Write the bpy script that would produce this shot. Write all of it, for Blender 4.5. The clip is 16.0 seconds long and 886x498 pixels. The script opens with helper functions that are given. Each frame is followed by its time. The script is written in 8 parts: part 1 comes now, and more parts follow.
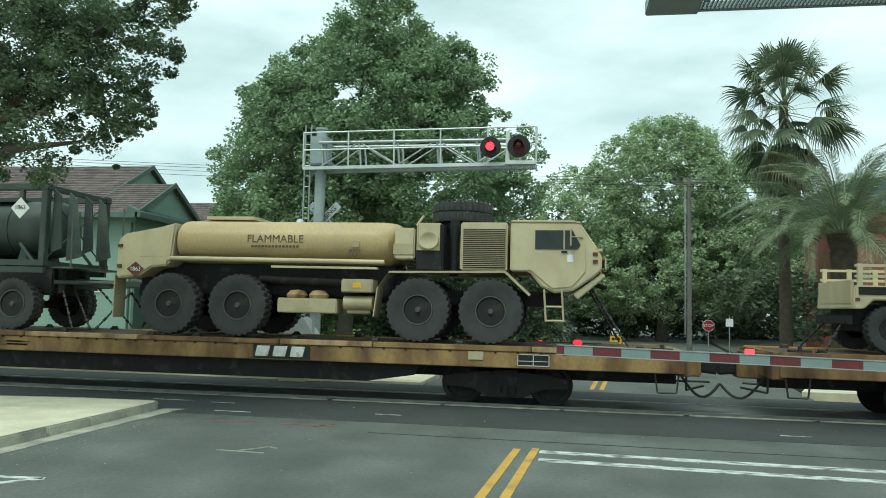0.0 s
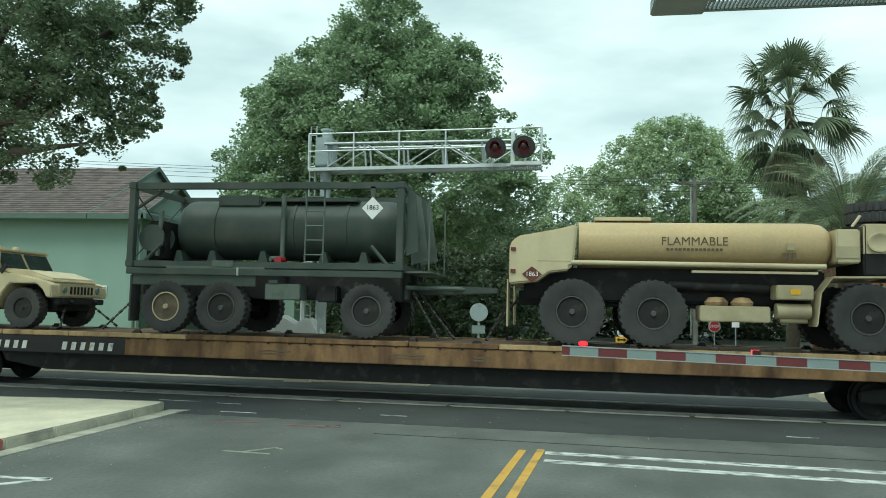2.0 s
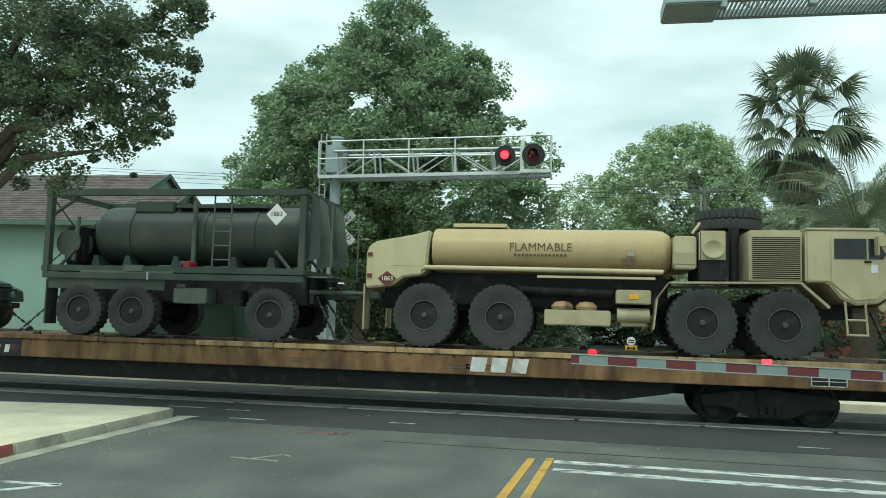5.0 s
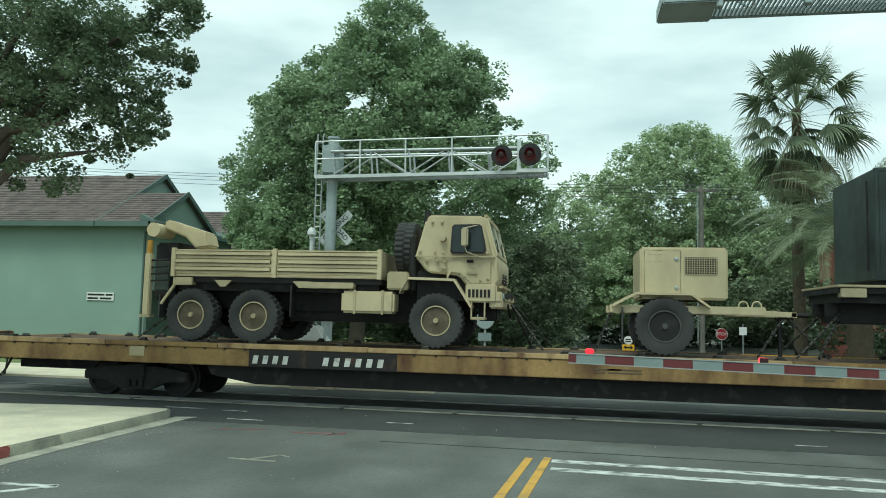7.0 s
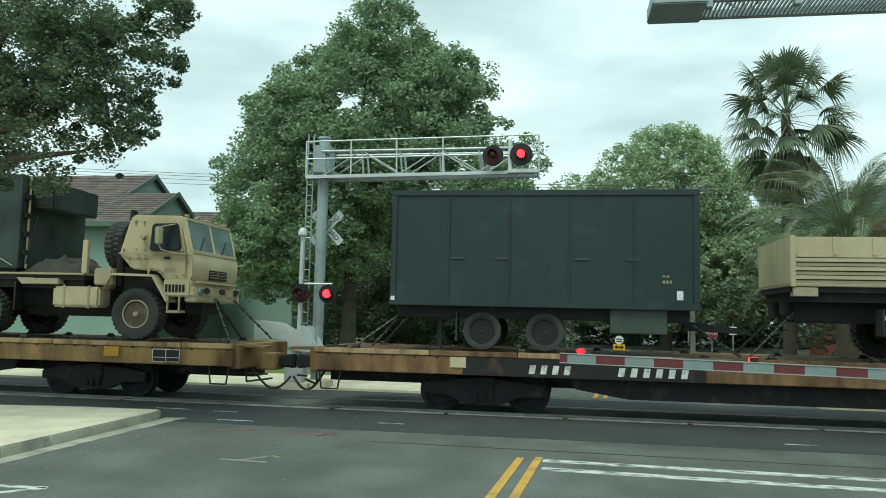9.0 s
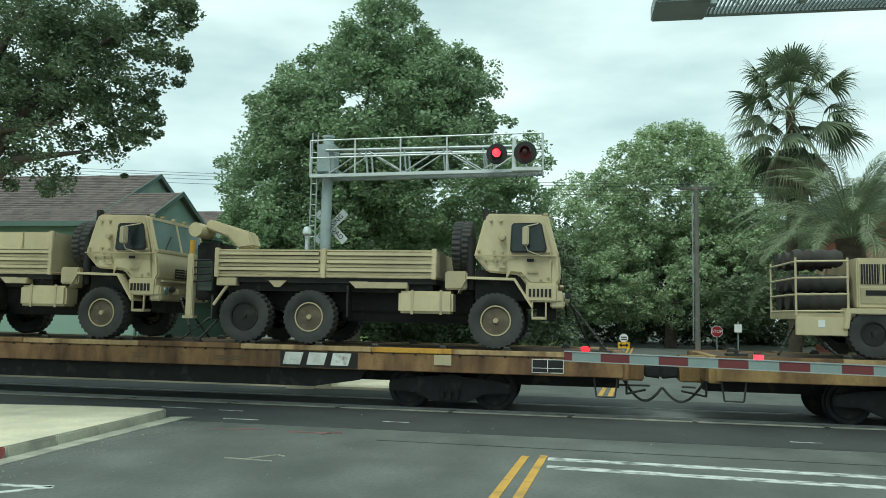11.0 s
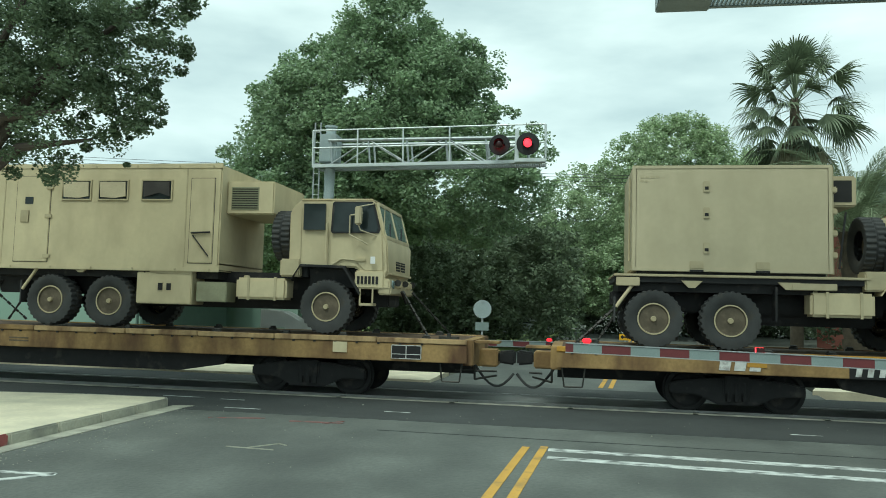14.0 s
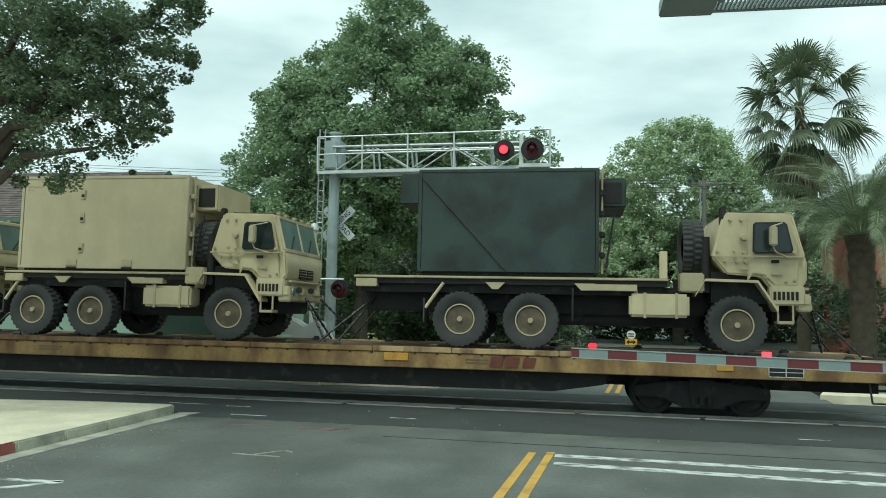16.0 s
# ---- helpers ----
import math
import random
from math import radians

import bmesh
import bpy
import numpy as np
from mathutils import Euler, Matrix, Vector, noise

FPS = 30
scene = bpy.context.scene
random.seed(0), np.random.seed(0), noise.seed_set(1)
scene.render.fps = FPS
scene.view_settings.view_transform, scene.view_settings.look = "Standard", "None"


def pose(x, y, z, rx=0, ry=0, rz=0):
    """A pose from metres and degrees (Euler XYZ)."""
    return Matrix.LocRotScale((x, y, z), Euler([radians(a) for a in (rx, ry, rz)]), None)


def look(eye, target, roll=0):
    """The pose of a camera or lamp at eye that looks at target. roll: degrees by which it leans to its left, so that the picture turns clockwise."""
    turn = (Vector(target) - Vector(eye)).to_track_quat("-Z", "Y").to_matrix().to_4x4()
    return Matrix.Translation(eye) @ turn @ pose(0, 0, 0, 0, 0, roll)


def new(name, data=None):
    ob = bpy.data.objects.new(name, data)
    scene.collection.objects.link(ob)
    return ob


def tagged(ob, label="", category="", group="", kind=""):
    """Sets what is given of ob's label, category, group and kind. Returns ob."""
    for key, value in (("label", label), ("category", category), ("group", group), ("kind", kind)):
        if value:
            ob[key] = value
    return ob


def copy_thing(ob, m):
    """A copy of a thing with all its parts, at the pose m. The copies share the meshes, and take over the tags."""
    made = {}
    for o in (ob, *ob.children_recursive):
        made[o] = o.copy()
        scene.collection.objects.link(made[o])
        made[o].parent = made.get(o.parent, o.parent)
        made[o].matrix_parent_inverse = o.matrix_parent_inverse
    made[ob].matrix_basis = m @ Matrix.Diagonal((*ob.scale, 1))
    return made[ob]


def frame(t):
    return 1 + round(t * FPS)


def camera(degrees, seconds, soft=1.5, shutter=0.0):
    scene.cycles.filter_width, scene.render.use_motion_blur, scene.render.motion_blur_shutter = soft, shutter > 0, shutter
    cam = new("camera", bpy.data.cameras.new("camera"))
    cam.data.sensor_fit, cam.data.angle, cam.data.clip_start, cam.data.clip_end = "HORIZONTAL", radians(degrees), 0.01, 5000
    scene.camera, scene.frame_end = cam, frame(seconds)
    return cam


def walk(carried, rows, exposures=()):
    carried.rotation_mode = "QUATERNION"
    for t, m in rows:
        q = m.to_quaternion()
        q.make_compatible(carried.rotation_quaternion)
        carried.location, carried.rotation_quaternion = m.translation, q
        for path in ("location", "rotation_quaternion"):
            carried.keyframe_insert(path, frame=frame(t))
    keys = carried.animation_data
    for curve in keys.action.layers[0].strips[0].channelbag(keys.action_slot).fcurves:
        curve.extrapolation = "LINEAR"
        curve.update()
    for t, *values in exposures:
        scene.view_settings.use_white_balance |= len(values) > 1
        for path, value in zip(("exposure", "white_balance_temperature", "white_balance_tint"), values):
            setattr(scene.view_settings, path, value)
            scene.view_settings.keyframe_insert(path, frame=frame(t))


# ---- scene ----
cam = camera(60.0, 16.0, soft=0.95, shutter=0.0)
EYE = (0.0, -16.7, 1.93)


def aim(yaw, pitch, roll):
    """The camera's pose at its one place: degrees to the left, upwards, and of lean."""
    return pose(*EYE) @ pose(0, 0, 0, 0, 0, yaw) @ pose(0, 0, 0, 90 + pitch) @ pose(0, 0, 0, 0, 0, roll)


SWAY = (  # seconds, yaw, pitch, roll of the hand-held camera
    (0.0, 8.958, 4.405, 1.41),
    (0.5, 8.989, 4.392, 1.485),
    (1.0, 9.059, 4.438, 1.483),
    (1.5, 9.173, 4.431, 1.346),
    (2.0, 9.351, 4.467, 1.366),
    (2.5, 9.663, 4.51, 1.558),
    (3.0, 9.983, 4.658, 1.612),
    (3.5, 10.15, 4.84, 1.6),
    (4.0, 10.095, 4.955, 1.627),
    (6.5, 9.973, 5.032, 1.551),
    (7.0, 9.83, 5.001, 1.417),
    (7.5, 9.46, 5.066, 1.106),
    (8.0, 9.151, 4.99, 0.981),
    (8.5, 9.118, 4.916, 1.115),
    (9.0, 9.177, 5.026, 1.321),
    (11.5, 9.557, 4.785, 1.155),
    (12.0, 9.635, 4.545, 1.225),
    (12.5, 9.629, 4.299, 1.362),
    (13.0, 9.557, 4.237, 1.378),
    (13.5, 9.545, 4.239, 1.4),
    (14.0, 9.625, 4.221, 1.517),
    (14.5, 9.812, 4.186, 1.455),
    (15.0, 9.884, 4.395, 1.326),
    (15.5, 9.985, 4.591, 1.141),
    (16.0, 10.014, 4.64, 1.226))
walk(cam, [(t, aim(a, b, c)) for t, a, b, c in SWAY], [(0, 0.44, 6050, -9), (4, 0.44, 6050, -9), (6.5, 0.37, 6050, -9), (9, 0.4, 6050, -9), (12.5, 0.35, 6050, -9), (16, 0.38, 6050, -9)])

# ---- sky, sun, exposure ----
world = bpy.data.worlds.new("overcast_sky")
scene.world = world
world.use_nodes = True
wn, wl = world.node_tree.nodes, world.node_tree.links
wn.clear()
w_out = wn.new("ShaderNodeOutputWorld")
w_bg = wn.new("ShaderNodeBackground")
w_sky = wn.new("ShaderNodeTexSky")
w_sky.sky_type = "NISHITA"
w_sky.sun_disc = False
w_sky.sun_elevation = radians(58)
w_sky.sun_rotation = radians(200)
w_co = wn.new("ShaderNodeTexCoord")
w_map = wn.new("ShaderNodeMapping")
w_map.inputs["Scale"].default_value = (1.0, 1.0, 3.2)
w_noise = wn.new("ShaderNodeTexNoise")
w_noise.inputs["Scale"].default_value = 3.2
w_noise.inputs["Detail"].default_value = 6.0
w_noise.inputs["Roughness"].default_value = 0.5
w_ramp = wn.new("ShaderNodeValToRGB")
w_ramp.color_ramp.elements[0].position = 0.3
w_ramp.color_ramp.elements[0].color = (4.7, 5.5, 5.7, 1)
w_ramp.color_ramp.elements[1].position = 0.68
w_ramp.color_ramp.elements[1].color = (8.8, 9.4, 9.2, 1)
w_mix = wn.new("ShaderNodeMix")
w_mix.data_type = "RGBA"
w_mix.inputs[0].default_value = 0.9
wl.new(w_co.outputs["Generated"], w_map.inputs["Vector"])
wl.new(w_map.outputs["Vector"], w_noise.inputs["Vector"])
wl.new(w_noise.outputs["Fac"], w_ramp.inputs["Fac"])
wl.new(w_sky.outputs["Color"], w_mix.inputs[6])
wl.new(w_ramp.outputs["Color"], w_mix.inputs[7])
wl.new(w_mix.outputs[2], w_bg.inputs["Color"])
w_bg.inputs["Strength"].default_value = 0.1
wl.new(w_bg.outputs["Background"], w_out.inputs["Surface"])

sun = new("sun", bpy.data.lights.new("sun", "SUN"))
sun.data.energy = 1.5
sun.data.angle = radians(25)
sun.data.color = (1.0, 0.97, 0.9)
sun.matrix_world = look((-6, -20, 34), (0, 0, 0))


# ---- materials ----
def surface(name, colour, rough=0.6, metal=0.0, vary=0.2, scale=2.0, fine=60.0, bump=0.15, stain=None, amount=0.3,
            stain_scale=(1.0, 1.0, 1.0), island=False, spec=0.4, translucent=0.0, soft_edge=0.0, grain=0.35):
    """A material with large and fine variation, and stains of a second colour."""
    m = bpy.data.materials.new(name)
    m.use_nodes = True
    n, k = m.node_tree.nodes, m.node_tree.links
    b = n["Principled BSDF"]
    b.inputs["Metallic"].default_value = metal
    b.inputs["Specular IOR Level"].default_value = spec
    co = n.new("ShaderNodeTexCoord")

    def cloud(size, detail, vector=None):
        t = n.new("ShaderNodeTexNoise")
        t.inputs["Scale"].default_value = size
        t.inputs["Detail"].default_value = detail
        k.new(vector or co.outputs["Object"], t.inputs["Vector"])
        return t.outputs["Fac"]

    def blend(fac, a, c):
        x = n.new("ShaderNodeMix")
        x.data_type = "RGBA"
        for socket, value in ((x.inputs[0], fac), (x.inputs[6], a), (x.inputs[7], c)):
            if isinstance(value, (tuple, float)):
                socket.default_value = value
            else:
                k.new(value, socket)
        return x.outputs[2]

    def spread(fac, lo, hi):
        r = n.new("ShaderNodeMapRange")
        k.new(fac, r.inputs["Value"])
        r.inputs["From Min"].default_value, r.inputs["From Max"].default_value = lo, hi
        return r.outputs["Result"]

    lo = tuple(c * (1 - vary) for c in colour) + (1.0,)
    hi = tuple(min(1, c * (1 + vary)) for c in colour) + (1.0,)
    base = blend(spread(cloud(scale, 5), 0.3, 0.7), lo, hi)
    base = blend(spread(cloud(fine, 3), 0.25, 0.75), base, blend(grain, base, tuple(c * 0.45 for c in colour) + (1.0,)))
    if island:
        geo = n.new("ShaderNodeNewGeometry")
        base = blend(geo.outputs["Random Per Island"], blend(0.45, base, lo), blend(0.45, base, tuple(c * 1.5 for c in hi[:3]) + (1.0,)))
    else:
        info = n.new("ShaderNodeObjectInfo")
        pick = n.new("ShaderNodeMapRange")
        k.new(info.outputs["Random"], pick.inputs["Value"])
        pick.inputs["To Max"].default_value = 0.16
        base = blend(pick.outputs["Result"], base, lo)
    if stain:
        mp = n.new("ShaderNodeMapping")
        mp.inputs["Scale"].default_value = stain_scale
        k.new(co.outputs["Object"], mp.inputs["Vector"])
        f = spread(cloud(1.3 * scale, 8, mp.outputs["Vector"]), 0.62 - 0.3 * amount - soft_edge, 0.72 - 0.1 * amount + soft_edge)
        base = blend(f, base, tuple(stain) + (1.0,))
    k.new(base, b.inputs["Base Color"])
    r = n.new("ShaderNodeMapRange")
    k.new(cloud(scale * 4, 4), r.inputs["Value"])
    r.inputs["To Min"].default_value, r.inputs["To Max"].default_value = max(0, rough - 0.12), min(1, rough + 0.12)
    k.new(r.outputs["Result"], b.inputs["Roughness"])
    if bump:
        bp = n.new("ShaderNodeBump")
        bp.inputs["Strength"].default_value = bump
        bp.inputs["Distance"].default_value = 0.02
        k.new(cloud(fine, 4), bp.inputs["Height"])
        k.new(bp.outputs["Normal"], b.inputs["Normal"])
    if translucent:
        tr = n.new("ShaderNodeBsdfTranslucent")
        k.new(base, tr.inputs["Color"])
        ms = n.new("ShaderNodeMixShader")
        ms.inputs[0].default_value = translucent
        k.new(b.outputs["BSDF"], ms.inputs[1])
        k.new(tr.outputs["BSDF"], ms.inputs[2])
        k.new(ms.outputs["Shader"], n["Material Output"].inputs["Surface"])
    return m


def glowing(name, colour, strength):
    m = surface(name, colour, 0.3, bump=0)
    b = m.node_tree.nodes["Principled BSDF"]
    b.inputs["Emission Color"].default_value = (*colour, 1)
    b.inputs["Emission Strength"].default_value = strength
    return m


TAN = surface("desert_tan_paint", (0.53, 0.455, 0.285), 0.62, vary=0.08, scale=0.9, fine=9, bump=0.05, grain=0.14, stain=(0.40, 0.335, 0.21), amount=0.3, stain_scale=(1.8, 1.8, 0.8), soft_edge=0.09)
TAN_DARK = surface("dusty_tan_paint", (0.42, 0.36, 0.225), 0.65, vary=0.12, scale=1.2, fine=12, bump=0.05, grain=0.16, stain=(0.30, 0.25, 0.15), amount=0.25, soft_edge=0.04)
TAN_TANK = surface("tan_tank_paint", (0.50, 0.37, 0.19), 0.5, vary=0.1, scale=0.7, fine=20, bump=0.04, stain=(0.36, 0.28, 0.16), amount=0.2)
GREEN = surface("dark_green_paint", (0.046, 0.064, 0.054), 0.6, vary=0.15, scale=1.2, fine=25, bump=0.05, stain=(0.07, 0.078, 0.066), amount=0.3, soft_edge=0.06)
GREEN_PALE = surface("scuffed_green_paint", (0.10, 0.125, 0.105), 0.6, vary=0.15, scale=2, fine=20, bump=0.05, stain=(0.06, 0.075, 0.062), amount=0.3)
CAMO = surface("camouflage_paint", (0.034, 0.052, 0.047), 0.6, vary=0.3, scale=0.9, fine=20, bump=0.08, stain=(0.014, 0.017, 0.016), amount=0.5, soft_edge=0.012)
BOX_GREEN = surface("box_green_paint", (0.017, 0.034, 0.031), 0.45, vary=0.12, scale=1.0, fine=25, bump=0.04, stain=(0.03, 0.048, 0.044), amount=0.2)
GREY_SHELL = surface("khaki_grey_paint", (0.45, 0.39, 0.255), 0.6, vary=0.08, scale=0.9, fine=9, bump=0.04, grain=0.12, stain=(0.37, 0.32, 0.205), amount=0.25, stain_scale=(1.5, 1.5, 0.7), soft_edge=0.1)
KHAKI = surface("khaki_green_paint", (0.27, 0.27, 0.17), 0.6, vary=0.1, scale=1.0, fine=25, bump=0.04, stain=(0.2, 0.19, 0.12), amount=0.2)
RUBBER = surface("dusty_rubber", (0.047, 0.048, 0.047), 0.85, vary=0.3, scale=3, fine=50, bump=0.2, stain=(0.055, 0.05, 0.042), amount=0.2)
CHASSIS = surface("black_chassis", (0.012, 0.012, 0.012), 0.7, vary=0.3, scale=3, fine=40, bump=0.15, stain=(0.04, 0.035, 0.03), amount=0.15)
VENT_DARK = surface("dark_mesh", (0.016, 0.016, 0.015), 0.8, vary=0.2)
STEEL = surface("galvanised_steel", (0.42, 0.45, 0.45), 0.45, 0.7, vary=0.15, scale=3, fine=40, bump=0.05, stain=(0.3, 0.3, 0.29), amount=0.2)
MAST = surface("grey_aluminium", (0.36, 0.42, 0.42), 0.5, 0.3, vary=0.1, scale=2, fine=40, bump=0.04, stain=(0.26, 0.29, 0.28), amount=0.25)
SILVER = surface("silver_paint", (0.62, 0.66, 0.65), 0.45, 0.3, vary=0.08, scale=3, bump=0.03)
CHAIN = surface("dark_chain", (0.06, 0.058, 0.052), 0.55, 0.7, vary=0.4, scale=8, bump=0.1)
DECK_YELLOW = surface("weathered_yellow_sill", (0.34, 0.22, 0.088), 0.8, vary=0.32, scale=0.8, fine=14, bump=0.2, grain=0.5, stain=(0.075, 0.035, 0.018), amount=0.5, stain_scale=(1.9, 1, 0.7), soft_edge=0.07)
RUB_PALE = surface("worn_pale_rub_rail", (0.43, 0.30, 0.15), 0.8, vary=0.25, scale=1.0, fine=14, bump=0.2, grain=0.4, stain=(0.10, 0.05, 0.025), amount=0.4, stain_scale=(2.5, 1, 1), soft_edge=0.05)
DECK_RUST = surface("rusty_sill", (0.24, 0.14, 0.065), 0.85, vary=0.3, scale=1.3, fine=18, bump=0.2, stain=(0.045, 0.022, 0.013), amount=0.55, stain_scale=(1.8, 1, 0.6), soft_edge=0.07)
DECK_WOOD = surface("rusty_deck_plate", (0.11, 0.07, 0.04), 0.85, vary=0.35, scale=1.5, fine=20, bump=0.3, stain=(0.04, 0.025, 0.016), amount=0.4)
PATCH = surface("fresh_orange_patch", (0.50, 0.27, 0.04), 0.7, vary=0.12, scale=3, fine=20, stain=(0.25, 0.12, 0.04), amount=0.2)
BLACK_PANEL = surface("black_lettering_panel", (0.012, 0.011, 0.011), 0.55, vary=0.3, scale=2, fine=20, stain=(0.07, 0.035, 0.02), amount=0.15)
STENCIL = surface("worn_white_stencil", (0.62, 0.62, 0.58), 0.7, vary=0.2, scale=5, fine=40, stain=(0.25, 0.22, 0.2), amount=0.25)
STENCIL_BLACK = surface("faded_black_stencil", (0.12, 0.09, 0.055), 0.7, vary=0.2, scale=5, fine=40)
STENCIL_RED = surface("dark_red_stencil", (0.13, 0.04, 0.025), 0.7, vary=0.2, scale=5, fine=40)
WHITE = surface("white_paint", (0.78, 0.78, 0.76), 0.5, vary=0.06, scale=4, bump=0.03)
RED_STRIPE = surface("red_reflective_stripe", (0.13, 0.028, 0.03), 0.45, vary=0.12, scale=5, bump=0.02)
PALE_STRIPE = surface("white_reflective_stripe", (0.22, 0.27, 0.26), 0.45, vary=0.06, scale=5, bump=0.02)
RED_SIGN = surface("red_sign_sheet", (0.30, 0.02, 0.025), 0.4, vary=0.08, bump=0)
YELLOW_SIGN = surface("yellow_sign_sheet", (0.75, 0.42, 0.02), 0.45, vary=0.06, bump=0)
BLACK_SIGN = surface("black_sign_paint", (0.015, 0.015, 0.015), 0.6, vary=0.1, bump=0)
DARK_LENS = surface("unlit_dark_lens", (0.05, 0.02, 0.02), 0.15, vary=0.2, bump=0)
LIT = glowing("lit_red_lens", (1.0, 0.03, 0.05), 2.2)
ARM_LIT = glowing("lit_arm_lens", (0.9, 0.02, 0.04), 0.75)
GLASS = surface("dark_cab_glass", (0.022, 0.03, 0.03), 0.08, vary=0.3, scale=2.5, bump=0, spec=0.35)
# pale base colour carries the bright sky reflection of the windscreens
PALE_GLASS = surface("sky_toned_pale_glass", (0.17, 0.23, 0.215), 0.1, vary=0.25, scale=1, bump=0, spec=0.8)
RIM_DUST = surface("dusty_brown_rim", (0.105, 0.085, 0.057), 0.8, vary=0.3, scale=5, fine=30, stain=(0.13, 0.105, 0.07), amount=0.3)
CANVAS = surface("tan_canvas", (0.50, 0.43, 0.29), 0.9, vary=0.15, scale=2, fine=80, bump=0.3)
DARK_TARP = surface("dark_tarpaulin", (0.05, 0.045, 0.04), 0.85, vary=0.3, scale=3, fine=40, bump=0.3)
ASPHALT = surface("worn_asphalt", (0.135, 0.145, 0.13), 0.72, vary=0.24, scale=0.9, fine=16, bump=0.5, stain=(0.07, 0.076, 0.07), amount=0.5, stain_scale=(0.7, 0.3, 1), soft_edge=0.08, grain=0.5)
ASPHALT_DARK = surface("newer_dark_asphalt", (0.06, 0.065, 0.063), 0.82, vary=0.2, scale=0.6, fine=30, bump=0.5, stain=(0.04, 0.043, 0.042), amount=0.4, soft_edge=0.1, grain=0.45)
CONCRETE = surface("pale_concrete", (0.70, 0.64, 0.47), 0.85, vary=0.14, scale=1.1, fine=14, bump=0.3, stain=(0.5, 0.46, 0.35), amount=0.4, soft_edge=0.08, grain=0.3)
KERB = surface("worn_kerb_concrete", (0.44, 0.43, 0.345), 0.85, vary=0.18, scale=1.5, fine=24, bump=0.4, stain=(0.19, 0.19, 0.165), amount=0.4, soft_edge=0.05)
KERB_RED = surface("faded_red_kerb_paint", (0.30, 0.09, 0.08), 0.8, vary=0.2, scale=3, fine=50, stain=(0.3, 0.25, 0.22), amount=0.3)
RAIL = surface("rail_steel", (0.30, 0.30, 0.29), 0.35, 0.9, vary=0.2, scale=3)
PANEL = surface("crossing_panel", (0.20, 0.21, 0.20), 0.8, vary=0.15, scale=0.8, fine=40, bump=0.2, stain=(0.11, 0.11, 0.1), amount=0.3)
ROAD_WHITE = surface("worn_white_road_paint", (0.62, 0.64, 0.61), 0.8, vary=0.1, scale=2, fine=60, stain=(0.12, 0.125, 0.118), amount=0.62, stain_scale=(1.6, 4, 1))
ROAD_YELLOW = surface("yellow_road_paint", (0.58, 0.34, 0.07), 0.8, vary=0.1, scale=2, fine=60, stain=(0.25, 0.18, 0.08), amount=0.2)
GRASS_M = surface("dry_lawn", (0.13, 0.18, 0.05), 0.9, vary=0.25, scale=1.2, fine=40, bump=0.3, stain=(0.2, 0.19, 0.09), amount=0.25)
UTILITY_RED = surface("sprayed_red_mark", (0.24, 0.115, 0.105), 0.8, vary=0.2, scale=6, fine=30, stain=(0.13, 0.13, 0.12), amount=0.6)
SOIL = surface("dull_ground", (0.10, 0.105, 0.085), 0.95, vary=0.2, scale=0.2, fine=20, bump=0.2, stain=(0.07, 0.08, 0.05), amount=0.3)
STUCCO = surface("teal_green_stucco", (0.27, 0.37, 0.315), 0.85, vary=0.06, scale=0.5, fine=60, bump=0.12, stain=(0.225, 0.315, 0.27), amount=0.35, soft_edge=0.08)
TRIM_TEAL = surface("dark_teal_trim", (0.10, 0.15, 0.13), 0.7, vary=0.08, scale=2)
SHINGLE = surface("brown_shingle", (0.115, 0.092, 0.085), 0.9, vary=0.3, scale=1.5, fine=50, bump=0.25, island=True)
BRICK_RED = surface("red_brown_wall", (0.25, 0.085, 0.06), 0.85, vary=0.1, scale=1)
BARK = surface("grey_brown_bark", (0.09, 0.075, 0.06), 0.95, vary=0.3, scale=3, fine=25, bump=0.6)
PALM_BARK = surface("palm_bark", (0.10, 0.08, 0.055), 0.95, vary=0.3, scale=5, fine=20, bump=0.7)
LEAF_A = surface("plane_tree_leaf", (0.225, 0.305, 0.172), 0.5, vary=0.4, scale=0.5, fine=8, bump=0, island=True, translucent=0.3)
LEAF_B = surface("oak_leaf", (0.12, 0.165, 0.09), 0.6, vary=0.3, scale=0.8, fine=8, bump=0, island=True, translucent=0.3)
# leaf green paled so that distance haze is part of the colour
LEAF_C = surface("hazed_tree_leaf", (0.33, 0.41, 0.24), 0.65, vary=0.3, scale=0.4, fine=8, bump=0, island=True, translucent=0.3)
LEAF_D = surface("hedge_leaf", (0.12, 0.155, 0.09), 0.65, vary=0.35, scale=0.6, fine=8, bump=0, island=True, translucent=0.25)
FAN_LEAF = surface("fan_palm_blade", (0.14, 0.175, 0.105), 0.55, vary=0.3, scale=1.5, fine=8, bump=0, island=True, translucent=0.2)
DRY_LEAF = surface("dry_palm_blade", (0.19, 0.18, 0.11), 0.7, vary=0.3, scale=1.5, fine=8, bump=0, island=True, translucent=0.2)
DATE_LEAF = surface("date_palm_leaflet", (0.19, 0.23, 0.135), 0.55, vary=0.3, scale=1.5, fine=8, bump=0, island=True, translucent=0.25)
WIRE = surface("dark_wire", (0.05, 0.05, 0.05), 0.6, vary=0.1, bump=0)
WOOD_POLE = surface("weathered_pole_wood", (0.17, 0.16, 0.14), 0.9, vary=0.2, scale=3, fine=30, bump=0.3)
CAR_PAINT = surface("dull_car_paint", (0.25, 0.27, 0.28), 0.3, 0.2, vary=0.05, bump=0)


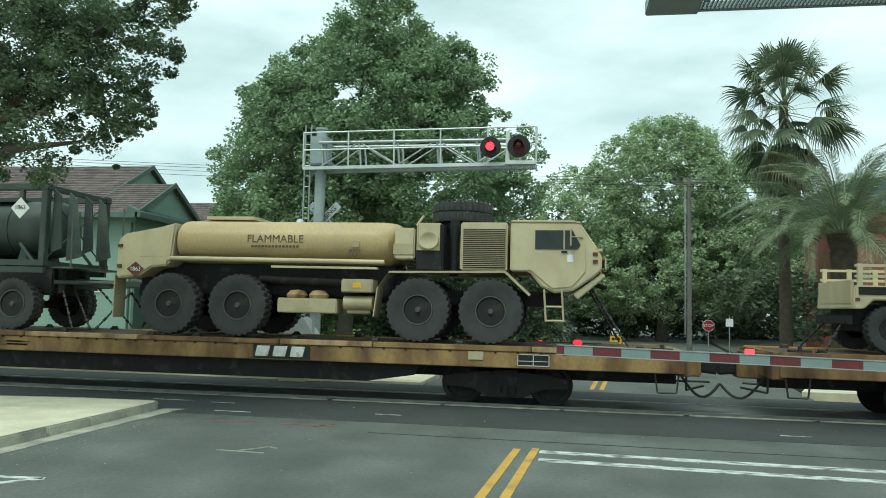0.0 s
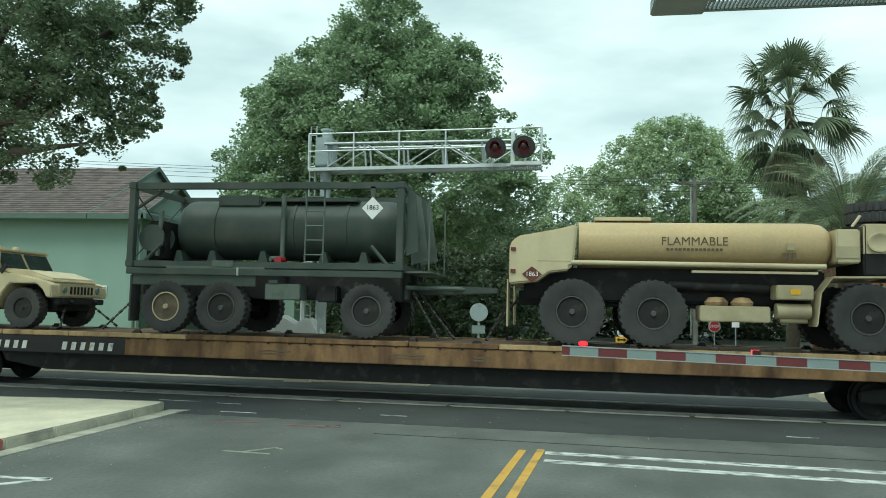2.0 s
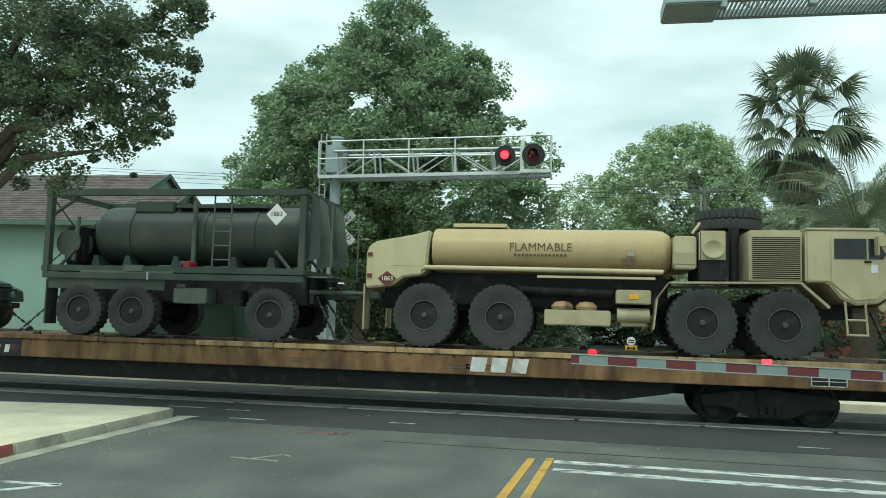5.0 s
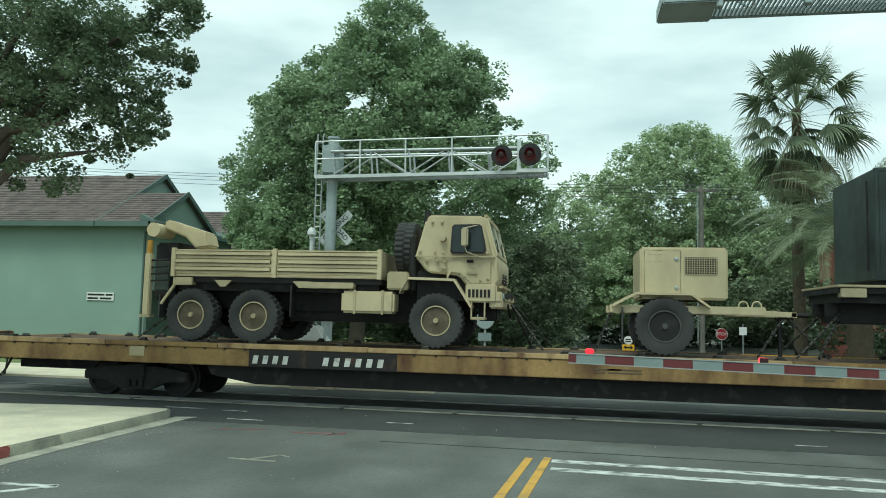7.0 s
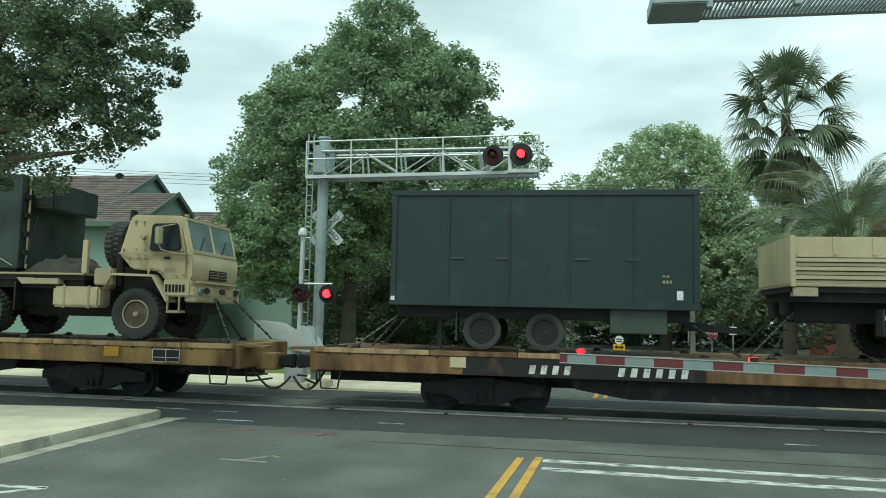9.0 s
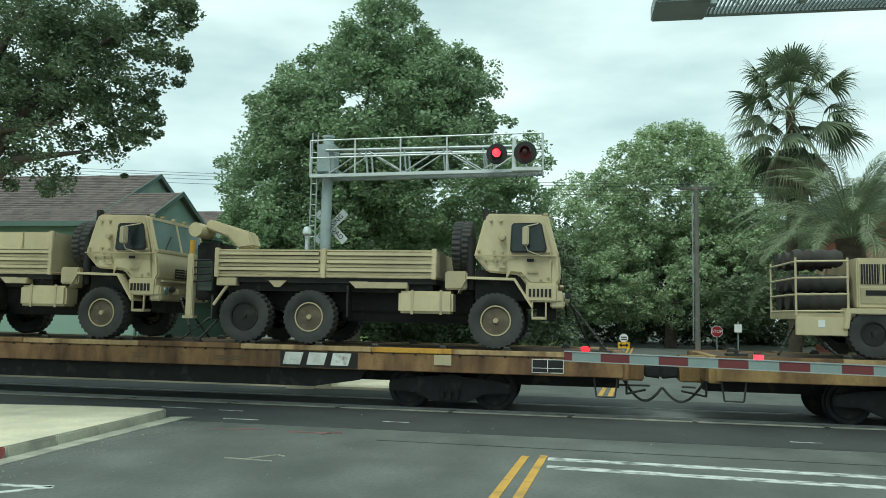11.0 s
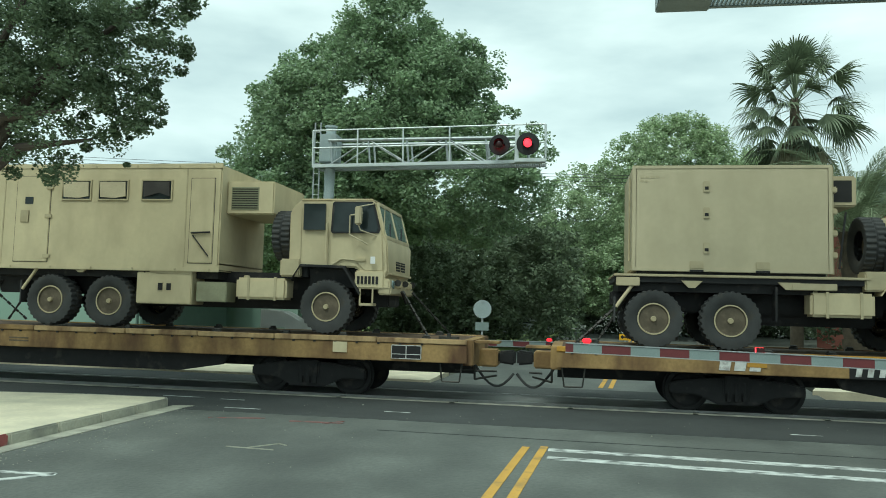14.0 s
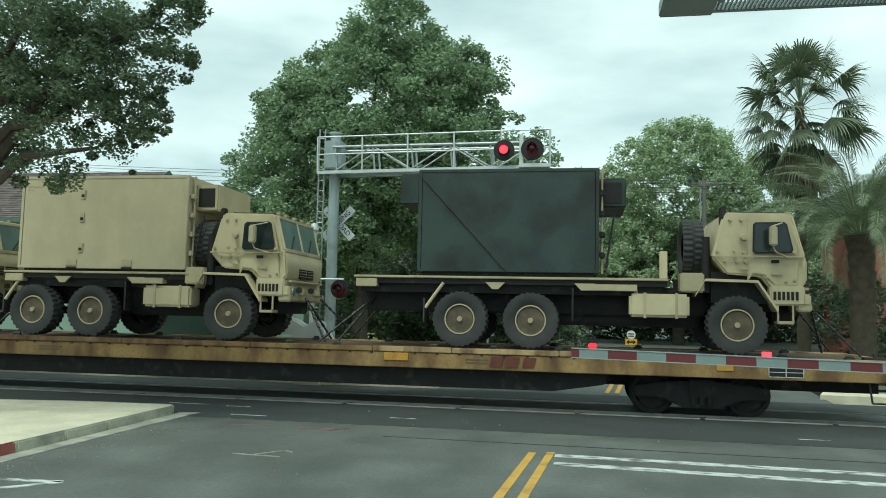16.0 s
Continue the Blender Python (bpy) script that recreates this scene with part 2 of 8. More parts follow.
# ---- mesh helpers ----
def box(bm, x0, x1, y0, y1, z0, z1):
    v = [bm.verts.new((x, y, z)) for x in (x0, x1) for y in (y0, y1) for z in (z0, z1)]
    for f in ((0, 1, 3, 2), (4, 6, 7, 5), (0, 4, 5, 1), (2, 3, 7, 6), (0, 2, 6, 4), (1, 5, 7, 3)):
        bm.faces.new([v[i] for i in f])
    return bm


def slab(bm, outline, y0, y1):
    """A plate with that outline in x and z, from y0 to y1."""
    a = [bm.verts.new((x, y0, z)) for x, z in outline]
    b = [bm.verts.new((x, y1, z)) for x, z in outline]
    bm.faces.new(a)
    bm.faces.new(b[::-1])
    for i in range(len(a)):
        j = (i + 1) % len(a)
        bm.faces.new((a[j], a[i], b[i], b[j]))
    return bm


def rod(bm, p, q, r, r2=None, sides=8):
    p, q = Vector(p), Vector(q)
    turn = (q - p).to_track_quat("Z", "Y").to_matrix()
    rings = []
    for c, s in ((p, r), (q, r if r2 is None else r2)):
        rings.append([bm.verts.new(c + turn @ Vector((s * math.cos(2 * math.pi * i / sides), s * math.sin(2 * math.pi * i / sides), 0))) for i in range(sides)])
    for i in range(sides):
        j = (i + 1) % sides
        bm.faces.new((rings[0][i], rings[0][j], rings[1][j], rings[1][i]))
    bm.faces.new(rings[0][::-1])
    bm.faces.new(rings[1])
    return bm


def lathe(bm, profile, sides=28, axis="y", centre=(0, 0, 0)):
    """Turns (radius, along) points round an axis through centre."""
    cx, cy, cz = centre
    rings = []
    for r, a in profile:
        ring = []
        for i in range(sides):
            u, w = r * math.cos(2 * math.pi * i / sides), r * math.sin(2 * math.pi * i / sides)
            co = {"y": (cx + u, cy + a, cz + w), "x": (cx + a, cy + u, cz + w), "z": (cx + u, cy + w, cz + a)}[axis]
            ring.append(bm.verts.new(co))
        rings.append(ring)
    for a, b in zip(rings, rings[1:]):
        for i in range(sides):
            j = (i + 1) % sides
            bm.faces.new((a[i], a[j], b[j], b[i]))
    for ring in (rings[0], rings[-1]):
        if len(ring) > 2:
            bm.faces.new(ring)
    return bm


def mesh_of(name, bm, material, bevel=0.0, smooth=40):
    bmesh.ops.recalc_face_normals(bm, faces=bm.faces)
    if bevel:
        edges = [e for e in bm.edges if len(e.link_faces) == 2 and e.calc_face_angle(0) > 0.6]
        bmesh.ops.bevel(bm, geom=edges, offset=bevel, segments=2, affect="EDGES", clamp_overlap=True)
    me = bpy.data.meshes.new(name)
    bm.to_mesh(me)
    bm.free()
    me.materials.append(material)
    if smooth:
        me.shade_smooth()
        me.set_sharp_from_angle(angle=radians(smooth))
    return me


def part(name, bm, material, parent, label="", bevel=0.0, smooth=40):
    """Links a bmesh as one mesh object under a thing or a part."""
    ob = new(name, mesh_of(name, bm, material, bevel, smooth))
    ob.parent = parent
    if label:
        tagged(ob, label)
    return ob


def shared(name, me, parent, m):
    ob = new(name, me)
    ob.parent = parent
    ob.matrix_basis = m
    return ob


def thing(name, label, category, m=None, group="", kind=""):
    ob = new(name)
    ob.empty_display_size = 0.2
    if m is not None:
        ob.matrix_basis = m
    return tagged(ob, label, category, group, kind)


def solid(name, bm, material, label, category, group="", kind="", bevel=0.0, smooth=40, m=None):
    ob = new(name, mesh_of(name, bm, material, bevel, smooth))
    if m is not None:
        ob.matrix_basis = m
    return tagged(ob, label, category, group, kind)


def B():
    return bmesh.new()


def tube(bm, points, r, sides=5):
    """One round tube along the points."""
    rings = []
    for i, p in enumerate(points):
        d = Vector(points[min(i + 1, len(points) - 1)]) - Vector(points[max(i - 1, 0)])
        turn = d.to_track_quat("Z", "Y").to_matrix()
        rings.append([bm.verts.new(Vector(p) + turn @ Vector((r * math.cos(2 * math.pi * k / sides), r * math.sin(2 * math.pi * k / sides), 0))) for k in range(sides)])
    for a, b in zip(rings, rings[1:]):
        for k in range(sides):
            bm.faces.new((a[k - 1], a[k], b[k], b[k - 1]))
    bm.faces.new(rings[0]), bm.faces.new(rings[-1])
    return bm


def words(name, text, size, material, parent, m, align="CENTER", label=""):
    """Flat letters, as a mesh."""
    cu = bpy.data.curves.new(name, "FONT")
    cu.body, cu.size, cu.extrude, cu.align_x, cu.align_y = text, size, 0.002, align, "CENTER"
    tmp = bpy.data.objects.new(name, cu)
    scene.collection.objects.link(tmp)
    me = bpy.data.meshes.new_from_object(tmp.evaluated_get(bpy.context.evaluated_depsgraph_get()))
    bpy.data.objects.remove(tmp)
    bpy.data.curves.remove(cu)
    me.materials.clear()
    me.materials.append(material)
    ob = new(name, me)
    ob.parent = parent
    ob.matrix_basis = m
    if label:
        tagged(ob, label)
    return ob


FACING = pose(0, 0, 0, 90)  # letters upright, facing the near side

# ---- ground, road, track ----
def flat(name, corners, z, material, label, category, kind="structure", thick=0.12):
    bm = B()
    a = [bm.verts.new((x, y, z)) for x, y in corners]
    b = [bm.verts.new((x, y, z - thick)) for x, y in corners]
    bm.faces.new(a)
    bm.faces.new(b[::-1])
    for i in range(len(a)):
        j = (i + 1) % len(a)
        bm.faces.new((a[j], a[i], b[i], b[j]))
    return solid(name, bm, material, label, category, kind=kind, smooth=0)


flat("ground", [(-900, -900), (900, -900), (900, 1500), (-900, 1500)], -0.30, SOIL, "dull bare ground out to the horizon", "ground", thick=0.5)
flat("road", [(-7.5, -60), (60, -60), (60, -3.66), (-7.5, -3.66)], -0.055, ASPHALT, "worn grey asphalt road before the crossing", "road", thick=0.2)
flat("road_crossing", [(-60, -3.66), (60, -3.66), (60, -0.98), (-60, -0.98)], -0.05, ASPHALT_DARK, "darker newer asphalt strip beside the rails", "road", thick=0.2)
flat("crossing_panel", [(-60, -0.66), (60, -0.66), (60, 0.66), (-60, 0.66)], -0.02, PANEL, "grey panels between the two rails", "crossing", thick=0.2)
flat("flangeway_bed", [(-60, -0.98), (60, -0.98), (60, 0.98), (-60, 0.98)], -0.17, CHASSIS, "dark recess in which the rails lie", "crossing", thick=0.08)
flat("road_beyond", [(-60, 0.98), (60, 0.98), (60, 3.0), (-60, 3.0)], -0.06, ASPHALT_DARK, "dark asphalt strip beyond the rails", "road", thick=0.2)
flat("street_beyond", [(-3.6, 3.0), (6.0, 3.0), (12.5, 60), (0.5, 60)], -0.07, ASPHALT, "grey asphalt street going on past the crossing", "road", thick=0.2)
flat("pavement_beyond", [(-60, 3.0), (-3.6, 3.0), (-3.6, 6.2), (-4.6, 7.0), (-60, 6.0)], 0.0, CONCRETE, "pale concrete pavement beyond the rails", "pavement", thick=0.3)
flat("lawn_beyond", [(-60, 6.0), (-4.6, 7.0), (-3.0, 12), (0.3, 60), (-60, 60)], -0.02, GRASS_M, "short dry lawn before the green house", "lawn", thick=0.25)
flat("verge_beyond", [(6.4, 5.2), (60, 5.2), (60, 60), (12.7, 60)], 0.02, SOIL, "rough verge under the palms", "lawn", thick=0.3)
flat("kerb_beyond", [(6.0, 4.1), (60, 4.1), (60, 5.2), (6.4, 5.2)], 0.04, CONCRETE, "pale kerb beyond the rails", "kerb", thick=0.3)

for y in (-0.72, 0.72):
    bm = B()
    slab(bm, [(-200, -0.13), (-200, 0.0), (200, 0.0), (200, -0.13)], y - 0.035, y + 0.035)
    box(bm, -200, 200, y - 0.075, y + 0.075, -0.17, -0.14)
    solid("rail", bm, RAIL, "worn shiny steel rail", "rail", "rails of the track", "structure", bevel=0.008)
# pale joint lines along the crossing
for y, w in ((-0.97, 0.02), (0.97, 0.02)):
    flat("crossing_edge", [(-60, y - w), (60, y - w), (60, y + w), (-60, y + w)], -0.028, KERB, "thin pale concrete edge along the rail", "crossing", thick=0.15)

# corner pavement with its kerb
flat("pavement_corner", [(-60, -13.5), (-7.34, -13.5), (-7.34, -3.5), (-7.43, -3.34), (-9.0, -3.42), (-12.0, -3.91), (-60, -9.56)], 0.096, CONCRETE, "pale concrete corner pavement", "pavement", thick=0.35)
kerb_line = [(-7.28, -13.5), (-7.28, -3.48), (-7.4, -3.28), (-9.0, -3.36), (-12.0, -3.85), (-60, -9.5)]
inner_line = [(-7.34, -13.5), (-7.34, -3.5), (-7.43, -3.34), (-9.0, -3.42), (-12.0, -3.91), (-60, -9.56)]
kerb_thing = thing("kerb", "worn concrete kerb with one red painted length", "kerb", kind="structure")
for i in range(len(kerb_line) - 1):
    (ax, ay), (bx, by), (cx, cy), (dx, dy) = kerb_line[i], kerb_line[i + 1], inner_line[i + 1], inner_line[i]
    n = 10 if i == 0 else min(6, max(1, int(math.hypot(bx - ax, by - ay) / 2.4)))
    for j in range(n):
        s, e = j / n, (j + 1) / n - 0.004
        q = [(ax + (bx - ax) * s, ay + (by - ay) * s), (ax + (bx - ax) * e, ay + (by - ay) * e), (dx + (cx - dx) * e, dy + (cy - dy) * e), (dx + (cx - dx) * s, dy + (cy - dy) * s)]
        bm = B()
        lo = [bm.verts.new((x, y, -0.2)) for x, y in q]
        hi = [bm.verts.new((x, y, 0.10)) for x, y in q]
        bm.faces.new(hi)
        bm.faces.new(lo[::-1])
        for a in range(4):
            c = (a + 1) % 4
            bm.faces.new((lo[a], lo[c], hi[c], hi[a]))
        red = i == 0 and q[0][1] < -8.3
        part("kerb_stone", bm, KERB_RED if red else KERB, kerb_thing, bevel=0.02)
# gutter apron beside the kerb
flat("gutter", [(-7.28, -60), (-7.04, -60), (-7.0, -6.5), (-6.95, -3.4), (-6.9, -3.2), (-7.28, -3.3)], -0.045, KERB, "pale concrete gutter along the kerb", "kerb", thick=0.2)


def stripe(name, x0, y0, x1, y1, w, material, label, z=-0.048):
    d = Vector((x1 - x0, y1 - y0)).normalized() * w / 2
    flat(name, [(x0 - d.y, y0 + d.x), (x0 + d.y, y0 - d.x), (x1 + d.y, y1 - d.x), (x1 - d.y, y1 + d.x)], z, material, label, "road marking", thick=0.02)


stripe("yellow_line", -0.62, -5.5, -1.55, -18.0, 0.11, ROAD_YELLOW, "solid yellow centre line")
stripe("yellow_line", -0.36, -5.4, -1.29, -18.0, 0.11, ROAD_YELLOW, "solid yellow centre line")
stripe("stop_line", -0.30, -5.62, 7.5, -5.86, 0.2, ROAD_WHITE, "worn white stop line")
stripe("stop_line", -0.30, -6.22, 7.5, -6.62, 0.2, ROAD_WHITE, "worn white stop line")
stripe("parking_mark", -6.9, -8.93, -5.64, -8.83, 0.09, ROAD_WHITE, "thin white parking mark")
stripe("parking_mark", -5.64, -8.83, -6.9, -10.1, 0.09, ROAD_WHITE, "thin white parking mark")
stripe("road_seam", -3.0, -4.75, 9.0, -4.95, 0.03, ASPHALT_DARK, "dark sealed crack in the asphalt")
stripe("yellow_line", 0.75, 3.6, 4.2, 40.0, 0.12, ROAD_YELLOW, "solid yellow centre line", -0.062)
stripe("yellow_line", 1.0, 3.6, 4.45, 40.0, 0.12, ROAD_YELLOW, "solid yellow centre line", -0.062)


# scraps of worn marking on the dark strip
for x, y, w in ((-8.2, -2.0, 0.9), (-6.3, -3.2, 0.7), (-3.4, -2.7, 0.5), (3.6, -3.0, 0.5), (-6.9, -2.1, 0.5)):
    stripe("worn_mark", x, y, x + w, y - 0.01, 0.035, ROAD_WHITE, "scrap of worn white road paint", -0.044)


# sprayed marks, loose grit and panel joints
for x0, y0, x1, y1, w in ((-6.0, -4.45, -5.1, -4.2, 0.05), (-4.6, -4.35, -3.7, -4.3, 0.06), (-4.0, -4.45, -3.75, -4.1, 0.04)):
    stripe("sprayed_mark", x0, y0, x1, y1, w, UTILITY_RED, "faded red sprayed utility mark", -0.042)
for x0, y0, x1, y1 in ((-4.6, -6.75, -3.9, -6.8), (-4.3, -6.75, -4.0, -6.35), (-4.0, -6.35, -3.85, -6.45)):
    stripe("chalk_mark", x0, y0, x1, y1, 0.012, KERB, "thin white sprayed mark", -0.042)
for x in (-9.6, -7.2, -4.8, -2.4, 0.0, 2.4, 4.8, 7.2, 9.6):
    flat("panel_joint", [(x - 0.05, -0.99), (x + 0.05, -0.99), (x + 0.1, -0.76), (x - 0.02, -0.76)], -0.03, PANEL, "grey clamp at a panel joint", "crossing", thick=0.13)

# ---- foliage ----
def leaves(rng, centres, radii, each, size, flat_bias=0.5):
    """Small folded leaves in round clumps: vertices and faces."""
    n = len(centres) * each
    c = np.repeat(np.asarray(centres), each, axis=0)
    r = np.repeat(np.asarray(radii), each)
    d = rng.normal(size=(n, 3))
    d /= np.linalg.norm(d, axis=1)[:, None]
    p = c + d * (r * rng.uniform(0.25, 1.0, n) ** 0.6)[:, None] * np.array((1, 1, 0.75))
    u = rng.normal(size=(n, 3))
    u[:, 2] *= flat_bias
    u /= np.linalg.norm(u, axis=1)[:, None]
    w = np.cross(u, rng.normal(size=(n, 3)))
    w /= np.linalg.norm(w, axis=1)[:, None]
    s = size * rng.uniform(0.6, 1.3, n)[:, None]
    v = np.stack((p - u * s, p + w * s * 0.55 + u * s * 0.1, p + u * s, p - w * s * 0.55 + u * s * 0.1), axis=1).reshape(-1, 3)
    f = np.arange(n * 4).reshape(-1, 4)
    return v, f


def cloud_mesh(name, v, f, material):
    me = bpy.data.meshes.new(name)
    me.from_pydata(v.tolist(), [], f.tolist())
    me.materials.append(material)
    me.update()
    return me


rng = random.Random(31)
gv, gf = [], []
for i in range(420):
    if i < 300:
        s = rng.uniform(0, 1) ** 0.8
        x, y = -7.05 + abs(rng.gauss(0, 0.45)) + 0.1 * s, -3.0 - 7.5 * s
    else:
        x, y = rng.uniform(-7, 8), rng.uniform(-10.5, -1.4)
    r = rng.uniform(0.004, 0.009) * (2.0 if rng.random() < 0.05 else 1.0)
    b = len(gv)
    gv += [(x - r, y, -0.05), (x + r * 0.3, y - r, -0.05), (x + r, y + r * 0.8, -0.05), (x, y, -0.05 + r * 1.1)]
    gf += [(b, b + 1, b + 3), (b + 1, b + 2, b + 3), (b + 2, b, b + 3)]
tagged(new("grit", cloud_mesh("grit", np.array(gv), np.array(gf), KERB)), "pale loose grit on the asphalt by the kerb", "gravel", kind="stuff")


def tree(name, label, base, trunk_h, trunk_r, lobes, clumps, each, size, material, seed, limbs=9, tight=1.0):
    """A trunk with limbs, and a crown of leaf clumps within the lobes (centre, radii)."""
    rng = np.random.default_rng(seed)
    t = thing(name, label, "tree", pose(*base))
    volume = np.array([r[0] * r[1] * r[2] for _, r in lobes]) ** 0.75
    cs, rs = [], []
    for (c, r), k in zip(lobes, (clumps * volume / volume.sum()).astype(int)):
        d = rng.normal(size=(k, 3))
        d /= np.linalg.norm(d, axis=1)[:, None]
        q = np.array(c) + d * (rng.uniform(0.2, 1, k) ** 0.4)[:, None] * np.array(r)
        cs.append(q)
        rs.append(tight * rng.uniform(0.3, 0.8, k) * min(1.0, min(r) / 2.0))
    cs, rs = np.concatenate(cs), np.concatenate(rs)
    bm = B()
    rod(bm, (0, 0, -0.3), (0.1, 0, trunk_h * 0.5), trunk_r * 1.15, trunk_r * 0.85, 12)
    rod(bm, (0.1, 0, trunk_h * 0.5), (0.0, 0.1, trunk_h), trunk_r * 0.85, trunk_r * 0.6, 12)
    part("trunk", bm, BARK, t)
    for i in range(limbs):
        c = cs[rng.integers(len(cs))] * np.array((0.85, 0.85, 0.95))
        bm = B()
        a = Vector((0, 0, trunk_h * rng.uniform(0.75, 1.0)))
        mid = a.lerp(Vector(c), 0.5) + Vector((0, 0, 0.5))
        rod(bm, a, mid, trunk_r * 0.4, trunk_r * 0.25, 7)
        rod(bm, mid, c, trunk_r * 0.25, trunk_r * 0.08, 7)
        part("limb", bm, BARK, t)
    v, f = leaves(rng, cs, rs, each, size)
    crown = new("crown", cloud_mesh("crown", v, f, material))
    crown.parent = t
    return t


tree("plane_tree", "tall broad green plane tree beside the crossing signal", (-8.6, 13, 0), 5.0, 0.32,
     [((0.4, 0, 9.4), (4.0, 4.0, 3.8)), ((-2.6, 0, 6.8), (3.1, 3.2, 3.1)), ((3.7, -0.3, 7.1), (4.2, 3.6, 3.0)), ((1.3, 0, 12.8), (2.1, 2.2, 2.0)),
      ((-1.6, -0.6, 5.2), (3.6, 3.2, 2.2)), ((3.7, 0.2, 11.2), (1.6, 1.6, 1.5)), ((3.5, 0, 10.6), (2.2, 2.4, 2.2)), ((0.9, 0.3, 8.2), (2.6, 2.2, 2.2)), ((-2.7, 0, 10.0), (1.9, 2.0, 2.0)), ((-2.9, 0.3, 4.2), (2.3, 2.4, 1.9))], 2300, 125, 0.078, LEAF_A, 3, tight=0.86)
tree("roadside_tree", "broad green tree far down the street", (7.0, 40, 0), 5, 0.4,
     [((0.2, 0, 11.0), (5.6, 4.5, 5.0)), ((-5.2, 0, 8.2), (4.4, 4, 4.6)), ((5.2, 0, 9.0), (4.8, 4, 5.0)), ((0, -1, 5), (9, 4, 3.6)), ((0.4, 0, 13.8), (3.4, 3, 2.4)), ((4.5, -0.5, 5.5), (5, 3, 4)), ((-5, -0.5, 5), (4.5, 3, 3.6))], 2300, 90, 0.105, LEAF_C, 5)
tree("small_tree", "young green tree behind the green house", (-17.5, 27, 0), 3.5, 0.2,
     [((0, 0, 6.0), (3.0, 2.6, 3.0)), ((2.5, 0, 4.5), (2.6, 2.4, 2.2))], 150, 80, 0.15, LEAF_C, 8)
tree("oak_tree", "dark overhanging street tree above the corner pavement", (-10.0, -6.0, 0.08), 3.6, 0.3,
     [((0.6, 0.2, 6.6), (2.4, 1.9, 1.7)), ((-1.5, 0, 6.0), (2.4, 2.2, 2.2)), ((3.3, 0.4, 6.3), (1.2, 1.0, 0.6)), ((2.5, 0.3, 6.5), (1.5, 1.1, 0.9)), ((2.3, 0.3, 5.7), (1.5, 1.2, 0.9)), ((2.9, 0.4, 6.0), (1.0, 0.9, 0.7)), ((2.8, 0.3, 5.0), (0.85, 0.8, 0.65)), ((0.2, 0.6, 5.9), (2.3, 1.6, 1.9)), ((2.0, 0.2, 5.3), (1.7, 1.3, 1.1)), ((1.2, 0.0, 4.5), (2.1, 1.5, 1.0)), ((2.6, 0.3, 4.2), (0.65, 0.7, 0.35))],
     640, 140, 0.036, LEAF_B, 11, tight=0.84)

# dark planting along the street beyond
rng = np.random.default_rng(21)
k = 1350
cs = np.stack((rng.uniform(-22, 30, k), rng.uniform(46, 55, k), rng.uniform(0.2, 10.0, k)), axis=1)
v, f = leaves(rng, cs, rng.uniform(0.9, 1.8, k), 95, 0.2)
tagged(new("woods", cloud_mesh("woods", v, f, LEAF_D)), "dark green wooded planting along the far street", "woods", kind="stuff")
k = 230
cs = np.stack((rng.uniform(-8, 16.0, k), rng.uniform(30, 36, k), rng.uniform(1.9, 4.5, k)), axis=1)
cs = cs[(cs[:, 0] < -1.5) | (cs[:, 0] > 9.5)]
v, f = leaves(rng, cs, rng.uniform(0.5, 1.0, len(cs)), 80, 0.17)
tagged(new("shrubs", cloud_mesh("shrubs", v, f, LEAF_D)), "dark low boughs and shrubs over the far pavement", "shrubs", kind="stuff")
k = 620
cs = np.stack((rng.uniform(-13, 0.2, k), rng.uniform(19, 25, k), rng.uniform(0.1, 5.6, k)), axis=1)
v, f = leaves(rng, cs, rng.uniform(0.4, 0.8, k), 80, 0.12)
tagged(new("hedge", cloud_mesh("hedge", v, f, LEAF_D)), "dark leafy hedge behind the plane tree", "hedge", kind="stuff")
k = 160
cs = np.stack((rng.uniform(9.5, 22.0, k), rng.uniform(13, 17, k), rng.uniform(0.1, 3.2, k)), axis=1)
v, f = leaves(rng, cs, rng.uniform(0.4, 0.8, k), 80, 0.12)
tagged(new("undergrowth", cloud_mesh("undergrowth", v, f, LEAF_D)), "dark undergrowth below the palms", "shrubs", kind="stuff")


